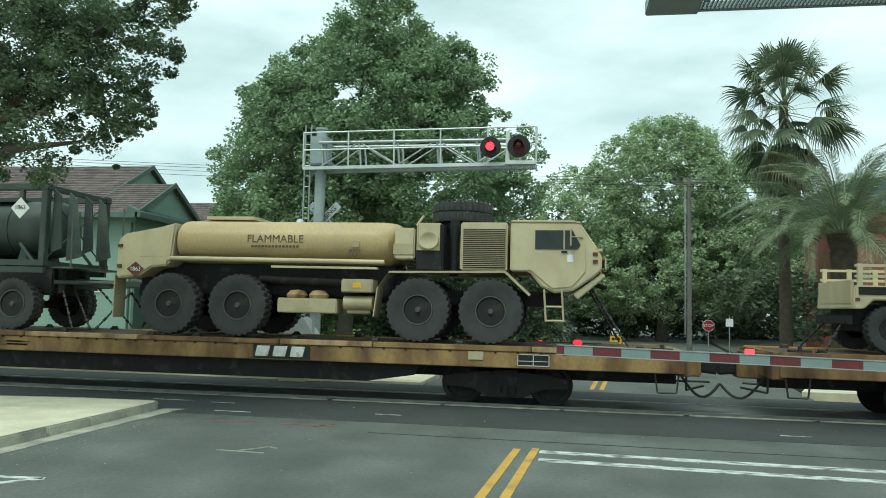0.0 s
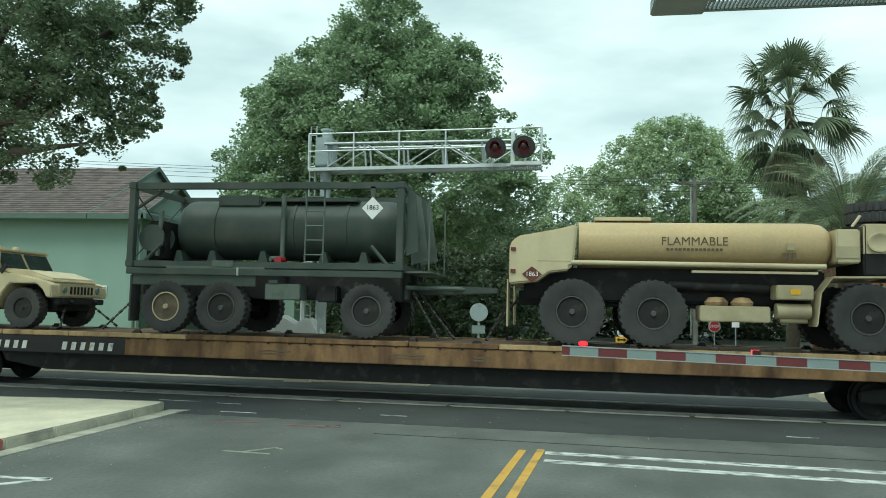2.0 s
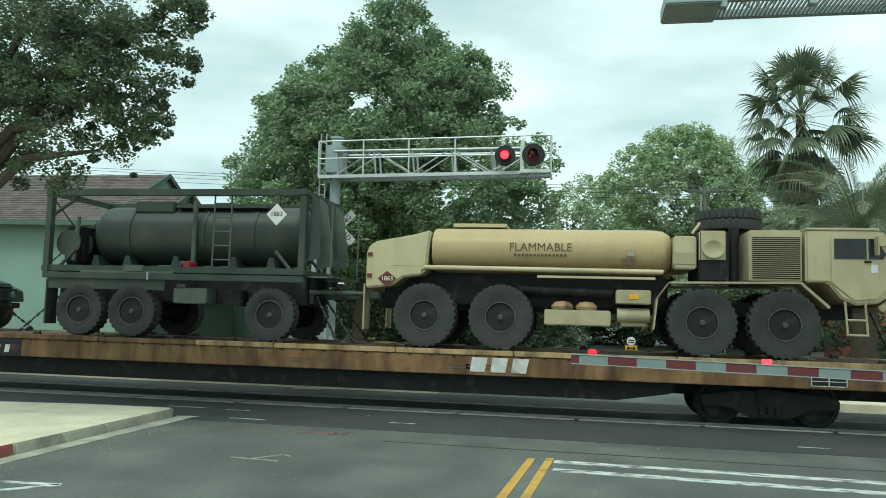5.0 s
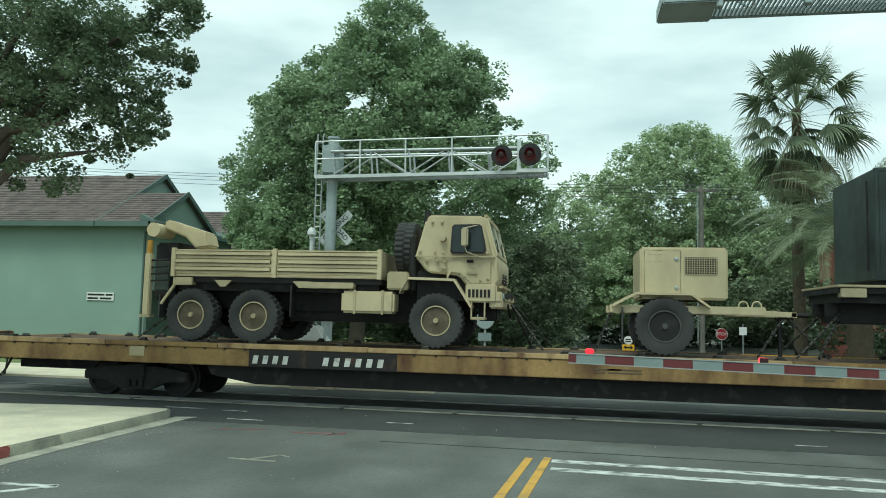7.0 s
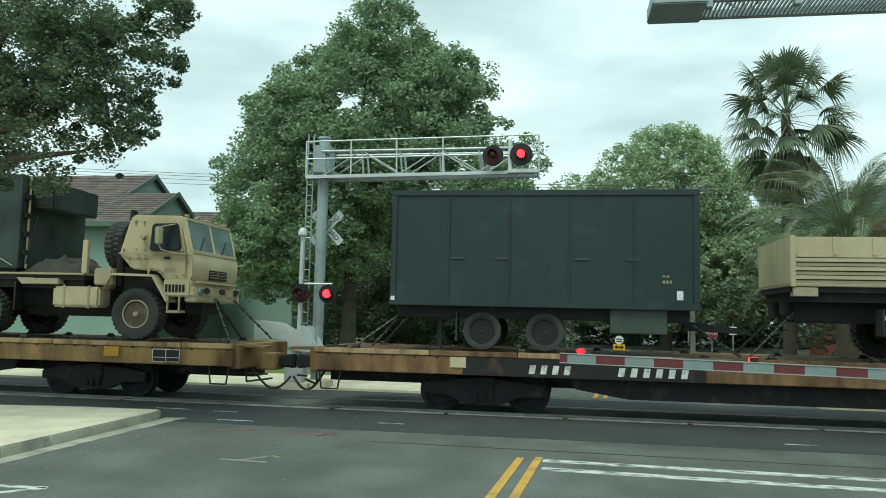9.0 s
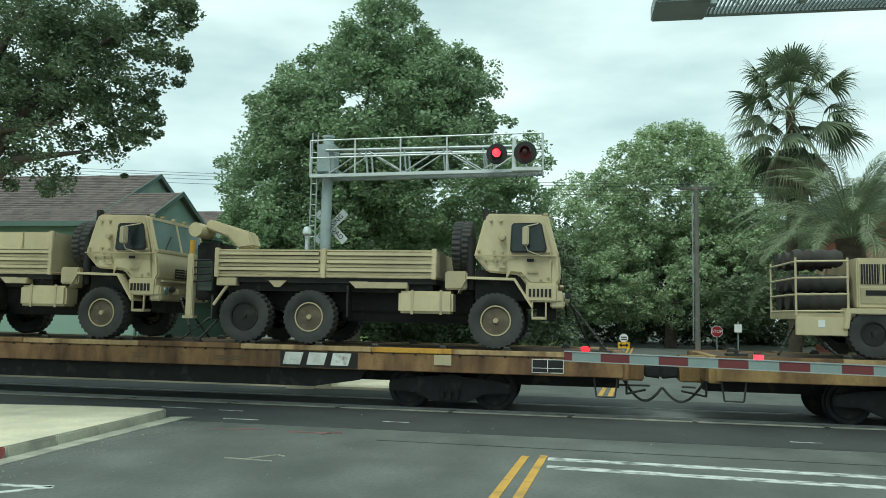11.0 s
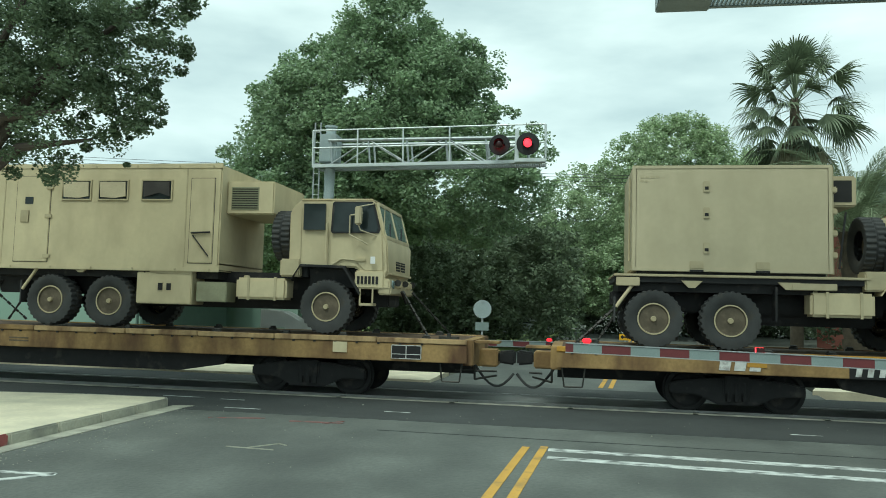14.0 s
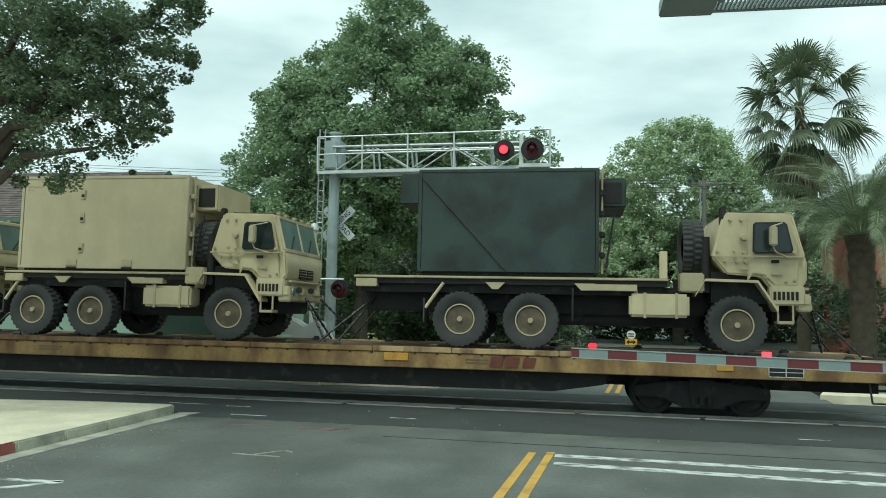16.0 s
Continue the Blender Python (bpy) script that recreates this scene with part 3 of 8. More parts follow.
def fan_frond(seed, el, dry=False):
    """A fan palm leaf that rises at el degrees along +x: a long stalk and a folded fan with hanging blade ends."""
    rng = np.random.default_rng(seed)
    v, f = [], []
    c, sn = math.cos(radians(el)), math.sin(radians(el))
    roll = rng.uniform(-0.6, 0.6)

    def strip(points, widths, up):
        s = len(v)
        for i, (p, w) in enumerate(zip(points, widths)):
            v.append(tuple(np.array(p) + np.array(up) * w)), v.append(tuple(np.array(p) - np.array(up) * w))
            if i:
                a = s + 2 * i
                f.append((a - 2, a - 1, a + 1, a))
    axis, normal = np.array((c, 0, sn)), np.array((-sn, 0, c))
    side = np.array((0, math.cos(roll), 0)) + normal * math.sin(roll)
    normal = np.cross(axis, side)
    stalk = rng.uniform(1.35, 1.75)
    sag = np.array((0, 0, -1.0))
    end = axis * stalk + sag * 0.12
    strip([(0, 0, 0), axis * stalk * 0.5 + sag * 0.02, end], [0.04, 0.028, 0.022], (0, 1, 0))
    n = 30
    for i in range(n):
        a = radians(-95 + 190 * i / (n - 1))
        L = (1.38 - 0.42 * abs(a) / 1.66) * rng.uniform(0.85, 1.08)
        d = axis * math.cos(a) + side * math.sin(a) * 0.85 - normal * 0.35 * abs(math.sin(a))
        hang = rng.uniform(0.16, 0.5) * (1.5 if dry else 1)
        pts = [end + d * L * q + sag * hang * h for q, h in ((0, 0), (0.4, 0.03), (0.65, 0.15), (0.85, 0.55), (0.95, 1.05))]
        across = np.cross(d, normal)
        across = across / np.linalg.norm(across)
        strip(pts, [0.008, 0.036, 0.03, 0.014, 0.003], across)
    return cloud_mesh("palm_leaf", np.array(v), np.array(f, dtype=object), DRY_LEAF if dry else FAN_LEAF)


def fan_palm(base, height):
    t = thing("fan_palm", "tall fan palm with a ragged round crown", "palm tree", pose(*base))
    bm = B()
    for i in range(10):
        z0, z1 = height * i / 10, height * (i + 1) / 10
        rod(bm, (0.03 * math.sin(i), 0, z0), (0.03 * math.sin(i + 1), 0, z1 + 0.03), 0.26 - 0.008 * i, 0.235 - 0.008 * i, 12)
    part("trunk", bm, PALM_BARK, t)
    rng = random.Random(4)
    for i in range(60):
        q = i / 59
        el = 84 - 164 * q ** 0.85 + rng.uniform(-8, 8)
        dry = el < -48 and i % 3 != 0
        shared("palm_leaf", fan_frond(i, el, dry), t, pose(0.03, 0, height + 0.1 - 0.95 * q, 0, 0, i * 137.5 + rng.uniform(-14, 14)))
    return t


fan_palm((8.3, 14, 0), 10.15)


def date_frond(seed, length):
    """An arched feather leaf along +x with leaflets on both sides."""
    rng = np.random.default_rng(seed)
    v, f = [], []
    prev = None
    n = 72
    for i in range(n + 1):
        s = i / n
        p = np.array((length * s * (1 - 0.22 * s * s), 0, length * (0.2 * s - 0.52 * s ** 2.6)))
        if prev is not None:
            w = 0.035 * (1 - 0.8 * s)
            b = len(v)
            v += [tuple(prev + (0, w, 0)), tuple(prev - (0, w, 0)), tuple(p - (0, w, 0)), tuple(p + (0, w, 0))]
            f.append((b, b + 1, b + 2, b + 3))
            if s > 0.12:
                tdir = (p - prev) / np.linalg.norm(p - prev)
                for side in (-1, 1):
                    for q in (0, 1):
                        L = 0.5 * math.sin(math.pi * min(1, 0.12 + 0.86 * s)) ** 0.6 * rng.uniform(0.8, 1.1)
                        d = tdir * 0.75 + np.array((0, side * 0.75, rng.uniform(-0.15, 0.35)))
                        d /= np.linalg.norm(d)
                        o = prev + (p - prev) * q * 0.5
                        b = len(v)
                        tip = o + d * L + np.array((0, 0, -0.35 * L))
                        v += [tuple(o - tdir * 0.02), tuple(o + d * L * 0.5 + tdir * 0.013), tuple(tip), tuple(o + d * L * 0.5 - tdir * 0.013)]
                        f.append((b, b + 1, b + 2, b + 3))
        prev = p
    return cloud_mesh("date_leaf", np.array(v), np.array(f), DATE_LEAF)


def date_palm(base, height, length, count, seed):
    t = thing("date_palm", "date palm with long arching feather leaves", "palm tree", pose(*base))
    bm = B()
    for i in range(8):
        z0, z1 = height * i / 8, height * (i + 1) / 8
        rod(bm, (0, 0, z0 - 0.1), (0, 0, z1), 0.36, 0.44 if i < 7 else 0.55, 12)
    part("trunk", bm, PALM_BARK, t)
    meshes = [date_frond(seed + i, length * (0.9 + 0.1 * i)) for i in range(3)]
    rng = random.Random(seed)
    for i in range(count):
        el = 80 - 95 * (i / (count - 1)) ** 0.8
        shared("palm_leaf", rng.choice(meshes), t, pose(0, 0, height, 0, 0, i * 137.5 + rng.uniform(-10, 10)) @ pose(0.15, 0, 0, rng.uniform(-25, 25), -el + rng.uniform(-6, 6)))
    return t


date_palm((9.2, 10.5, 0), 4.7, 4.3, 58, 30)


# ---- green house ----
def house():
    t = thing("house", "teal green stucco house with a brown shingle roof", "house", kind="structure")
    fy, by, rx, lx = 14.0, 22.2, -18.4, -34.0
    bm = B()
    box(bm, lx, rx, fy, fy + 0.25, -0.3, 5.55)
    box(bm, lx, rx, by - 0.25, by, -0.3, 5.55)
    box(bm, lx, lx + 0.25, fy + 0.25, by - 0.25, -0.3, 5.55)
    part("wall", bm, STUCCO, t)
    # side wall with its window opening and gable
    wy0, wy1, wz0, wz1 = 16.0, 17.35, 3.15, 4.85
    bm = B()
    for a, b, c, d in ((fy + 0.25, wy0, -0.3, 5.55), (wy1, by - 0.25, -0.3, 5.55), (wy0, wy1, -0.3, wz0), (wy0, wy1, wz1, 5.55)):
        box(bm, rx - 0.25, rx, a, b, c, d)
    part("side_wall", bm, STUCCO, t)
    win = part("window", box(B(), rx - 0.16, rx - 0.12, wy0, wy1, wz0, wz1), PALE_GLASS, t, "dim sash window")
    bm = B()
    for a, b, c, d in ((wy0 - 0.1, wy0, wz0 - 0.1, wz1 + 0.1), (wy1, wy1 + 0.1, wz0 - 0.1, wz1 + 0.1), (wy0, wy1, wz1, wz1 + 0.1), (wy0, wy1, wz0 - 0.1, wz0)):
        box(bm, rx - 0.1, rx + 0.05, a, b, c, d)
    box(bm, rx - 0.12, rx - 0.06, wy0, wy1, 3.97, 4.03)
    part("window_frame", bm, TRIM_TEAL, win, bevel=0.01)
    # vent in the gable
    bm = B()
    pts = [(0.35 * math.cos(a), 0.35 * math.sin(a)) for a in [math.pi * i / 10 for i in range(11)]] + [(-0.35, -0.35), (0.35, -0.35)]
    yc, zc = 16.5, 6.5
    a = [bm.verts.new((rx - 0.19, yc + p, zc + q)) for p, q in pts]
    b = [bm.verts.new((rx - 0.14, yc + p, zc + q)) for p, q in pts]
    bm.faces.new(a), bm.faces.new(b)
    for i in range(len(a)):
        bm.faces.new((a[i - 1], a[i], b[i], b[i - 1]))
    vent = part("gable_vent", bm, TRIM_TEAL, t, "arched louvre vent")
    bm = B()
    for i in range(5):
        box(bm, rx - 0.14, rx - 0.11, yc - 0.27, yc + 0.27, zc - 0.28 + 0.12 * i, zc - 0.24 + 0.12 * i)
    part("louvre", bm, STUCCO, vent)

    def roof(x0, x1, y0, y1, ze, zr, over, rows):
        ym = (y0 + y1) / 2
        slope = part("roof", B(), SHINGLE, t, "brown composition shingle roof")
        bm = B()
        for sy in (-1, 1):
            ye = y0 - over if sy < 0 else y1 + over
            zo = ze - over * (zr - ze) / (ym - y0)
            v = [bm.verts.new(c) for c in ((x0, ye, zo), (x1, ye, zo), (x1, ym, zr), (x0, ym, zr))]
            w = [bm.verts.new((c.co.x, c.co.y, c.co.z - 0.14)) for c in v]
            bm.faces.new(v), bm.faces.new(w)
            for i in range(4):
                bm.faces.new((v[i - 1], v[i], w[i], w[i - 1]))
        slope.data = mesh_of("roof", bm, SHINGLE, smooth=0)
        # courses of tabs on the slope that faces the crossing
        rng = random.Random(2)
        sv, sf = [], []
        ye, zo = y0 - over, ze - over * (zr - ze) / (ym - y0)
        for r in range(rows):
            s0, s1 = r / rows, (r + 1.12) / rows
            x = x0 - rng.uniform(0, 0.3)
            while x < x1:
                w = rng.uniform(0.25, 0.42)
                xa, xb = max(x, x0), min(x + w - 0.012, x1)
                lift = 0.03 + rng.uniform(0, 0.012)
                if xb - xa > 0.05:
                    b = len(sv)
                    for s, l in ((s0, lift), (min(s1, 1), 0.008)):
                        yy, zz = ye + (ym - ye) * s, zo + (zr - zo) * s
                        sv += [(xa, yy - 0.3 * l, zz + l), (xb, yy - 0.3 * l, zz + l)]
                    yy, zz = ye + (ym - ye) * s0, zo + (zr - zo) * s0
                    sv += [(xa, yy, zz), (xb, yy, zz)]
                    sf += [(b, b + 1, b + 3, b + 2), (b + 4, b + 5, b + 1, b)]
                x += w
        tabs = new("shingles", cloud_mesh("shingles", np.array(sv), np.array(sf), SHINGLE))
        tabs.parent = slope
        tagged(tabs, "weathered brown shingle tabs", kind="stuff")
        for s in (-1, 1):  # fascia and barge boards
            ye = y0 - over if s < 0 else y1 + over
            zo = ze - over * (zr - ze) / (ym - y0)
            part("fascia", box(B(), x0, x1, ye - 0.06 * (s < 0), ye + 0.06 * (s > 0), zo - 0.2, zo + 0.02), TRIM_TEAL, t)
            bm = B()
            v = [bm.verts.new(c) for c in ((x1, ye, zo + 0.04), (x1, ym, zr + 0.06), (x1, ym, zr - 0.16), (x1, ye, zo - 0.18))]
            w = [bm.verts.new((c.co.x + 0.07, c.co.y, c.co.z)) for c in v]
            bm.faces.new(v), bm.faces.new(w)
            for i in range(4):
                bm.faces.new((v[i - 1], v[i], w[i], w[i - 1]))
            part("barge_board", bm, TRIM_TEAL, t)
        return slope

    roof(-20.5, rx + 0.4, fy, 19.0, 6.03, 7.4, 0.7, 14)
    roof(lx - 0.5, -20.56, fy, 23.8, 6.03, 8.71, 0.7, 26)
    roof(-26.0, -14.2, 23.5, 31.0, 5.6, 8.0, 0.6, 18)
    part("rear_wall", box(B(), -25.6, -14.8, 23.6, 30.9, -0.3, 5.6), STUCCO, t)
    for x, y0, y1, zb, zt in ((-20.95, fy, 23.8, 6.0, 8.6), (-18.4, fy, 19.0, 6.0, 7.32)):
        bm = B()
        a = [bm.verts.new((xx, y, z)) for xx in (x, x + 0.2) for y, z in ((y0, zb), (y1, zb), ((y0 + y1) / 2, zt))]
        bm.faces.new(a[:3]), bm.faces.new(a[3:])
        for i in range(3):
            j = (i + 1) % 3
            bm.faces.new((a[i], a[j], a[3 + j], a[3 + i]))
        box(bm, x, x + 0.2, y0, y1, 5.5, zb)
        part("gable_wall", bm, STUCCO, t)
    part("pent_roof", slab(B(), [(rx, 5.5), (rx, 6.0), (rx + 0.62, 5.7), (rx + 0.62, 5.46)], fy - 0.7, by + 0.6), TRIM_TEAL, t, "dark teal pent roof along the side", bevel=0.01)
    rod_bm = rod(B(), (rx - 0.12, fy - 0.06, 0.1), (rx - 0.12, fy - 0.06, 5.3), 0.05)
    part("downpipe", rod_bm, TRIM_TEAL, t)
    # lean-to below the side window
    part("ledge_roof", slab(B(), [(rx, 2.75), (rx, 3.05), (rx + 1.0, 2.85), (rx + 1.0, 2.68)], fy - 0.1, by + 0.5), TRIM_TEAL, t, "dark ledge roof below the side window", bevel=0.02)
    # wall under the ledge in dark teal, its shade put into the colour
    part("ledge_wall", box(B(), rx, rx + 0.12, fy, by, -0.3, 2.75), TRIM_TEAL, t)
    # notice on the front wall
    sign = part("notice", box(B(), -21.15, -19.85, fy - 0.05, fy - 0.01, 2.25, 2.6), WHITE, t, "small white notice with dark lines")
    for i, (a, b) in enumerate(((-21.1, -20.3), (-20.24, -19.9), (-21.1, -20.6), (-20.5, -19.95))):
        z = 2.5 if i < 2 else 2.34
        part("text_bar", box(B(), a, b, fy - 0.056, fy - 0.05, z - 0.04, z + 0.04), BLACK_SIGN, sign)
    return t


house()
# red-brown building behind the palms, grey house roof far left
bm = B()
box(bm, 14.6, 26, 25, 33, -0.3, 7.6)
red_house = solid("red_building", bm, BRICK_RED, "red-brown building behind the palms", "building", kind="structure", bevel=0.02)
part("roof", slab(B(), [(14.2, 7.6), (14.2, 9.0), (26.4, 9.6), (26.4, 7.6)], 24.7, 33.3), TRIM_TEAL, red_house, "dark flat roof edge", bevel=0.03)
bm = B()
for x in (16.2, 18.6, 21.0):
    part("window", box(B(), x, x + 1.1, 24.96, 24.99, 3.6, 5.2), GLASS, red_house)


# ---- crossing signals ----
FLASHING = []  # (two-faced lens, its place, whether it shows in the first half of each beat)


def two_faced(name, bm, parent, place, first, label):
    """A lens with a glowing front and a dark back, which turns to flash."""
    ob = part(name, bm, LIT, parent, label)
    ob.data.materials.append(DARK_LENS)
    for p in ob.data.polygons:
        p.material_index = 1 if p.center.y > 0.0 else 0
    ob.matrix_basis = pose(*place)
    FLASHING.append((ob, place, first))
    return ob


def flasher(parent, x, y, z, lit, r=0.27, name="flasher"):
    """A round backboard with a hooded lens that faces the near side."""
    bm = B()
    lathe(bm, [(0.001, 0.0), (r, 0.0), (r, -0.02), (r * 0.97, -0.03), (r * 0.6, -0.03), (0.001, -0.03)], 28, centre=(x, y, z))
    board = part(name, bm, BLACK_SIGN, parent, "black round backboard")
    bm = B()
    lathe(bm, [(0.001, 0.22), (r * 0.45, 0.2), (r * 0.5, 0.0)], 16, centre=(x, y, z))
    part("housing", bm, STEEL, board)
    bm = B()
    lathe(bm, [(0.001, -0.07), (0.06, -0.06), (0.1, -0.035), (0.113, 0.0), (0.1, 0.035), (0.06, 0.06), (0.001, 0.07)], 20)
    two_faced("lens", bm, board, (x, y - 0.14, z), lit, "red flashing lens")
    bm = B()
    for i in range(11):
        a, b = radians(-10 + 20 * i), radians(10 + 20 * i)
        if i > 9:
            break
        v = [bm.verts.new((x + q * math.cos(s), y + w, z + q * math.sin(s))) for q in (0.125, 0.14) for s, w in ((a, -0.03), (b, -0.03), (b, -0.26), (a, -0.26))]
        for f in ((0, 1, 2, 3), (7, 6, 5, 4), (0, 4, 5, 1), (2, 6, 7, 3), (1, 5, 6, 2), (3, 7, 4, 0)):
            bm.faces.new([v[i] for i in f])
    part("hood", bm, BLACK_SIGN, board)
    return board


def truss(t, x0, x1, y0, y1, z0, z1, bays, rail):
    """A walkway truss: chords, posts, diagonals, floor and handrails."""
    zc = z0 + 0.78 * (z1 - z0)
    for y in (y0, y1):
        part("bottom_chord", box(B(), x0, x1, y - 0.04, y + 0.04, z0, z0 + 0.09), STEEL, t, bevel=0.008)
        part("top_chord", rod(B(), (x0 + 0.4, y, zc), (x1 - 0.55, y, zc - 0.05), 0.045, sides=10), STEEL, t)
        w = (x1 - x0 - 0.95) / bays
        for i in range(bays + 1):
            x = x0 + 0.45 + w * i
            part("truss_post", rod(B(), (x + 0.06, y, z0 + 0.05), (x, y, zc), 0.028), STEEL, t)
            if i < bays:
                a, b = ((x, z0 + 0.08), (x + w, zc)) if i % 2 == 0 else ((x, zc), (x + w, z0 + 0.08))
                part("diagonal", rod(B(), (a[0], y, a[1]), (b[0], y, b[1]), 0.022), STEEL, t)
    bm = B()
    n = int((x1 - x0) / 0.06)
    for i in range(n):
        x = x0 + (x1 - x0) * i / n
        box(bm, x, x + 0.02, y0 + 0.04, y1 - 0.04, z0 + 0.02, z0 + 0.05)
    part("grating", bm, STEEL, t)
    yr = y0 - 0.12
    for z in (rail, z0 + 0.52 * (rail - z0)):
        part("handrail", rod(B(), (x0, yr, z), (x1, yr, z), 0.02), SILVER, t)
    n = 5
    for i in range(n + 1):
        x = x0 + (x1 - x0) * i / n
        part("rail_post", rod(B(), (x, yr, z0), (x, yr, rail), 0.022), SILVER, t)
    part("toe_board", box(B(), x0, x1, yr - 0.02, yr + 0.02, z0 - 0.02, z0 + 0.07), SILVER, t, bevel=0.006)


def far_signal():
    t = thing("crossing_signal", "grey cantilever crossing signal with red flashing lamps", "signal")
    bm = B()
    rod(bm, (-6.58, 3.25, 0.15), (-6.58, 3.25, 6.72), 0.15, 0.14, 18)
    lathe(bm, [(0.001, 6.78), (0.17, 6.76), (0.17, 6.7)], 18, "z", (-6.58, 3.25, 0))
    part("mast", bm, MAST, t, "grey tapered mast")
    part("mast_base", box(B(), -7.0, -6.2, 2.9, 3.6, -0.1, 0.18), CONCRETE, t, bevel=0.03)
    truss(t, -6.93, -0.72, 2.95, 3.55, 5.56, 6.5, 5, 6.55)
    rise = pose(-6.58, 0, 5.6, 0, -0.95) @ pose(6.58, 0, -5.6)
    for piece in t.children:
        if piece.name.split(".")[0] not in ("mast", "mast_base"):
            piece.matrix_basis = rise
    part("clamp", box(B(), -6.82, -6.34, 3.02, 3.5, 5.72, 6.5), MAST, t, bevel=0.03)
    # climbing ladder with its cage bars
    for x in (-7.02, -6.86):
        part("ladder_rail", rod(B(), (x, 3.2, 0.3), (x, 3.2, 6.85), 0.022), STEEL, t)
    for i in range(22):
        z = 0.5 + 0.29 * i
        part("ladder_rung", rod(B(), (-7.02, 3.2, z), (-6.86, 3.2, z), 0.012, sides=6), STEEL, t)
    # lamps on the arm, front pair and the backs of the far pair
    part("lamp_bracket", box(B(), -1.5, -1.4, 2.7, 2.8, 5.66, 6.5), SILVER, t, bevel=0.01)
    part("lamp_shelf", box(B(), -1.5, -0.72, 2.6, 2.82, 5.62, 5.72), SILVER, t, bevel=0.01)
    flasher(t, -1.88, 2.6, 6.06, True, 0.27)
    flasher(t, -1.16, 2.6, 6.08, False, 0.29)
    part("lamp_arm", rod(B(), (-1.95, 2.75, 6.06), (-1.1, 2.75, 6.08), 0.035), SILVER, t)
    part("end_frame", rod(B(), (-0.72, 2.83, 5.66), (-0.72, 2.83, 6.63), 0.025), SILVER, t)
    # lamps on the mast
    part("lamp_arm", rod(B(), (-7.05, 3.0, 2.72), (-6.15, 3.0, 2.72), 0.03), SILVER, t)
    flasher(t, -6.95, 2.85, 2.46, True, 0.25)
    flasher(t, -6.2, 2.85, 2.46, False, 0.25)
    # crossed boards
    for a, text in ((45, "CROSSING"), (-45, "RAILROAD")):
        m = pose(-6.5, 3.45 + (0.02 if a < 0 else 0.0), 4.28) @ pose(0, 0, 0, 0, -a)
        board = new("crossbuck_board", mesh_of("crossbuck_board", box(B(), -0.58, 0.58, -0.008, 0.008, -0.11, 0.11), SILVER, 0.004))
        board.parent, board.matrix_basis = t, m
        words("lettering", text, 0.19, BLACK_SIGN, board, pose(0, -0.012, 0) @ FACING)
    return t


def gate(name, x, y, arm_x, z0, z1, side, lamps, stripe, label):
    """A gate mechanism with a striped arm lying across the road."""
    t = thing(name, label, "barrier")
    part("base", box(B(), x - 0.35, x + 0.35, y - 0.25, y + 0.25, -0.1, 0.12), CONCRETE, t, bevel=0.02)
    part("cabinet", box(B(), x - 0.3, x + 0.2, y - 0.2, y + 0.2, 0.12, 0.95), SILVER, t, "silver gate mechanism box", bevel=0.03)
    part("post", rod(B(), (x, y, 0.1), (x, y, 4.0), 0.06, 0.05, 12), SILVER, t)
    bm = B()
    lathe(bm, [(0.001, 4.22), (0.08, 4.2), (0.12, 4.1), (0.12, 4.02), (0.06, 3.96), (0.06, 3.9)], 16, "z", (x, y, 0))
    part("bell", bm, SILVER, t, "silver crossing bell")
    for dy in (-0.24, 0.24):
        bm = slab(B(), [(x - 1.15 * side, 1.2), (x - 1.15 * side, 1.72), (x - 0.5 * side, 1.66), (x - 0.1 * side, 1.45), (x + 0.2 * side, 1.62), (x + 0.35 * side, 1.55), (x + 0.62 * side, 1.05), (x + 0.5 * side, 0.9), (x, 0.95), (x - 0.5 * side, 1.25)], y + dy - 0.03, y + dy + 0.03)
        part("counterweight", bm, SILVER, t, "silver counterweight arm", bevel=0.01)
    n = int(abs(arm_x - x) / stripe) + 1
    for i in range(n):
        a, b = arm_x - side * (stripe * (i - 1) + 0.12 if i else 0), arm_x - side * (stripe * i + 0.12)
        za, zb = [z0 + (z1 - z0) * s / n for s in (i, i + 1)]
        h = 0.066
        bm = slab(B(), [(a, za - h), (a, za + h), (b, zb + h), (b, zb - h)], y - 0.03, y + 0.03)
        part("arm_stripe", bm, RED_STRIPE if i % 2 == 0 else PALE_STRIPE, t)
    for h in (-0.072, 0.072):
        bm = slab(B(), [(arm_x, z0 + h - 0.006), (arm_x, z0 + h + 0.008), (x, z1 + h + 0.006), (x, z1 + h - 0.008)], y - 0.04, y + 0.04)
        part("arm_edge", bm, STEEL, t)
    for i, lx in enumerate(lamps):
        z = z0 + (z1 - z0) * abs(lx - arm_x) / abs(x - arm_x) + 0.08
        if i == 1 and len(lamps) > 2:
            two_faced("arm_lamp", box(B(), -0.06, 0.06, -0.04, 0.04, 0, 0.07), t, (lx, y, z), True, "red flashing arm lamp")
            part("lamp_foot", box(B(), lx - 0.15, lx + 0.15, y - 0.03, y + 0.03, z - 0.015, z), STEEL, t)
            continue
        lamp = part("arm_lamp", box(B(), lx - 0.07, lx + 0.07, y - 0.05, y + 0.05, z, z + 0.08), ARM_LIT, t, "glowing red arm lamp", bevel=0.02)
        part("lamp_foot", box(B(), lx - 0.15, lx + 0.15, y - 0.03, y + 0.03, z - 0.015, z), STEEL, lamp)
    return t


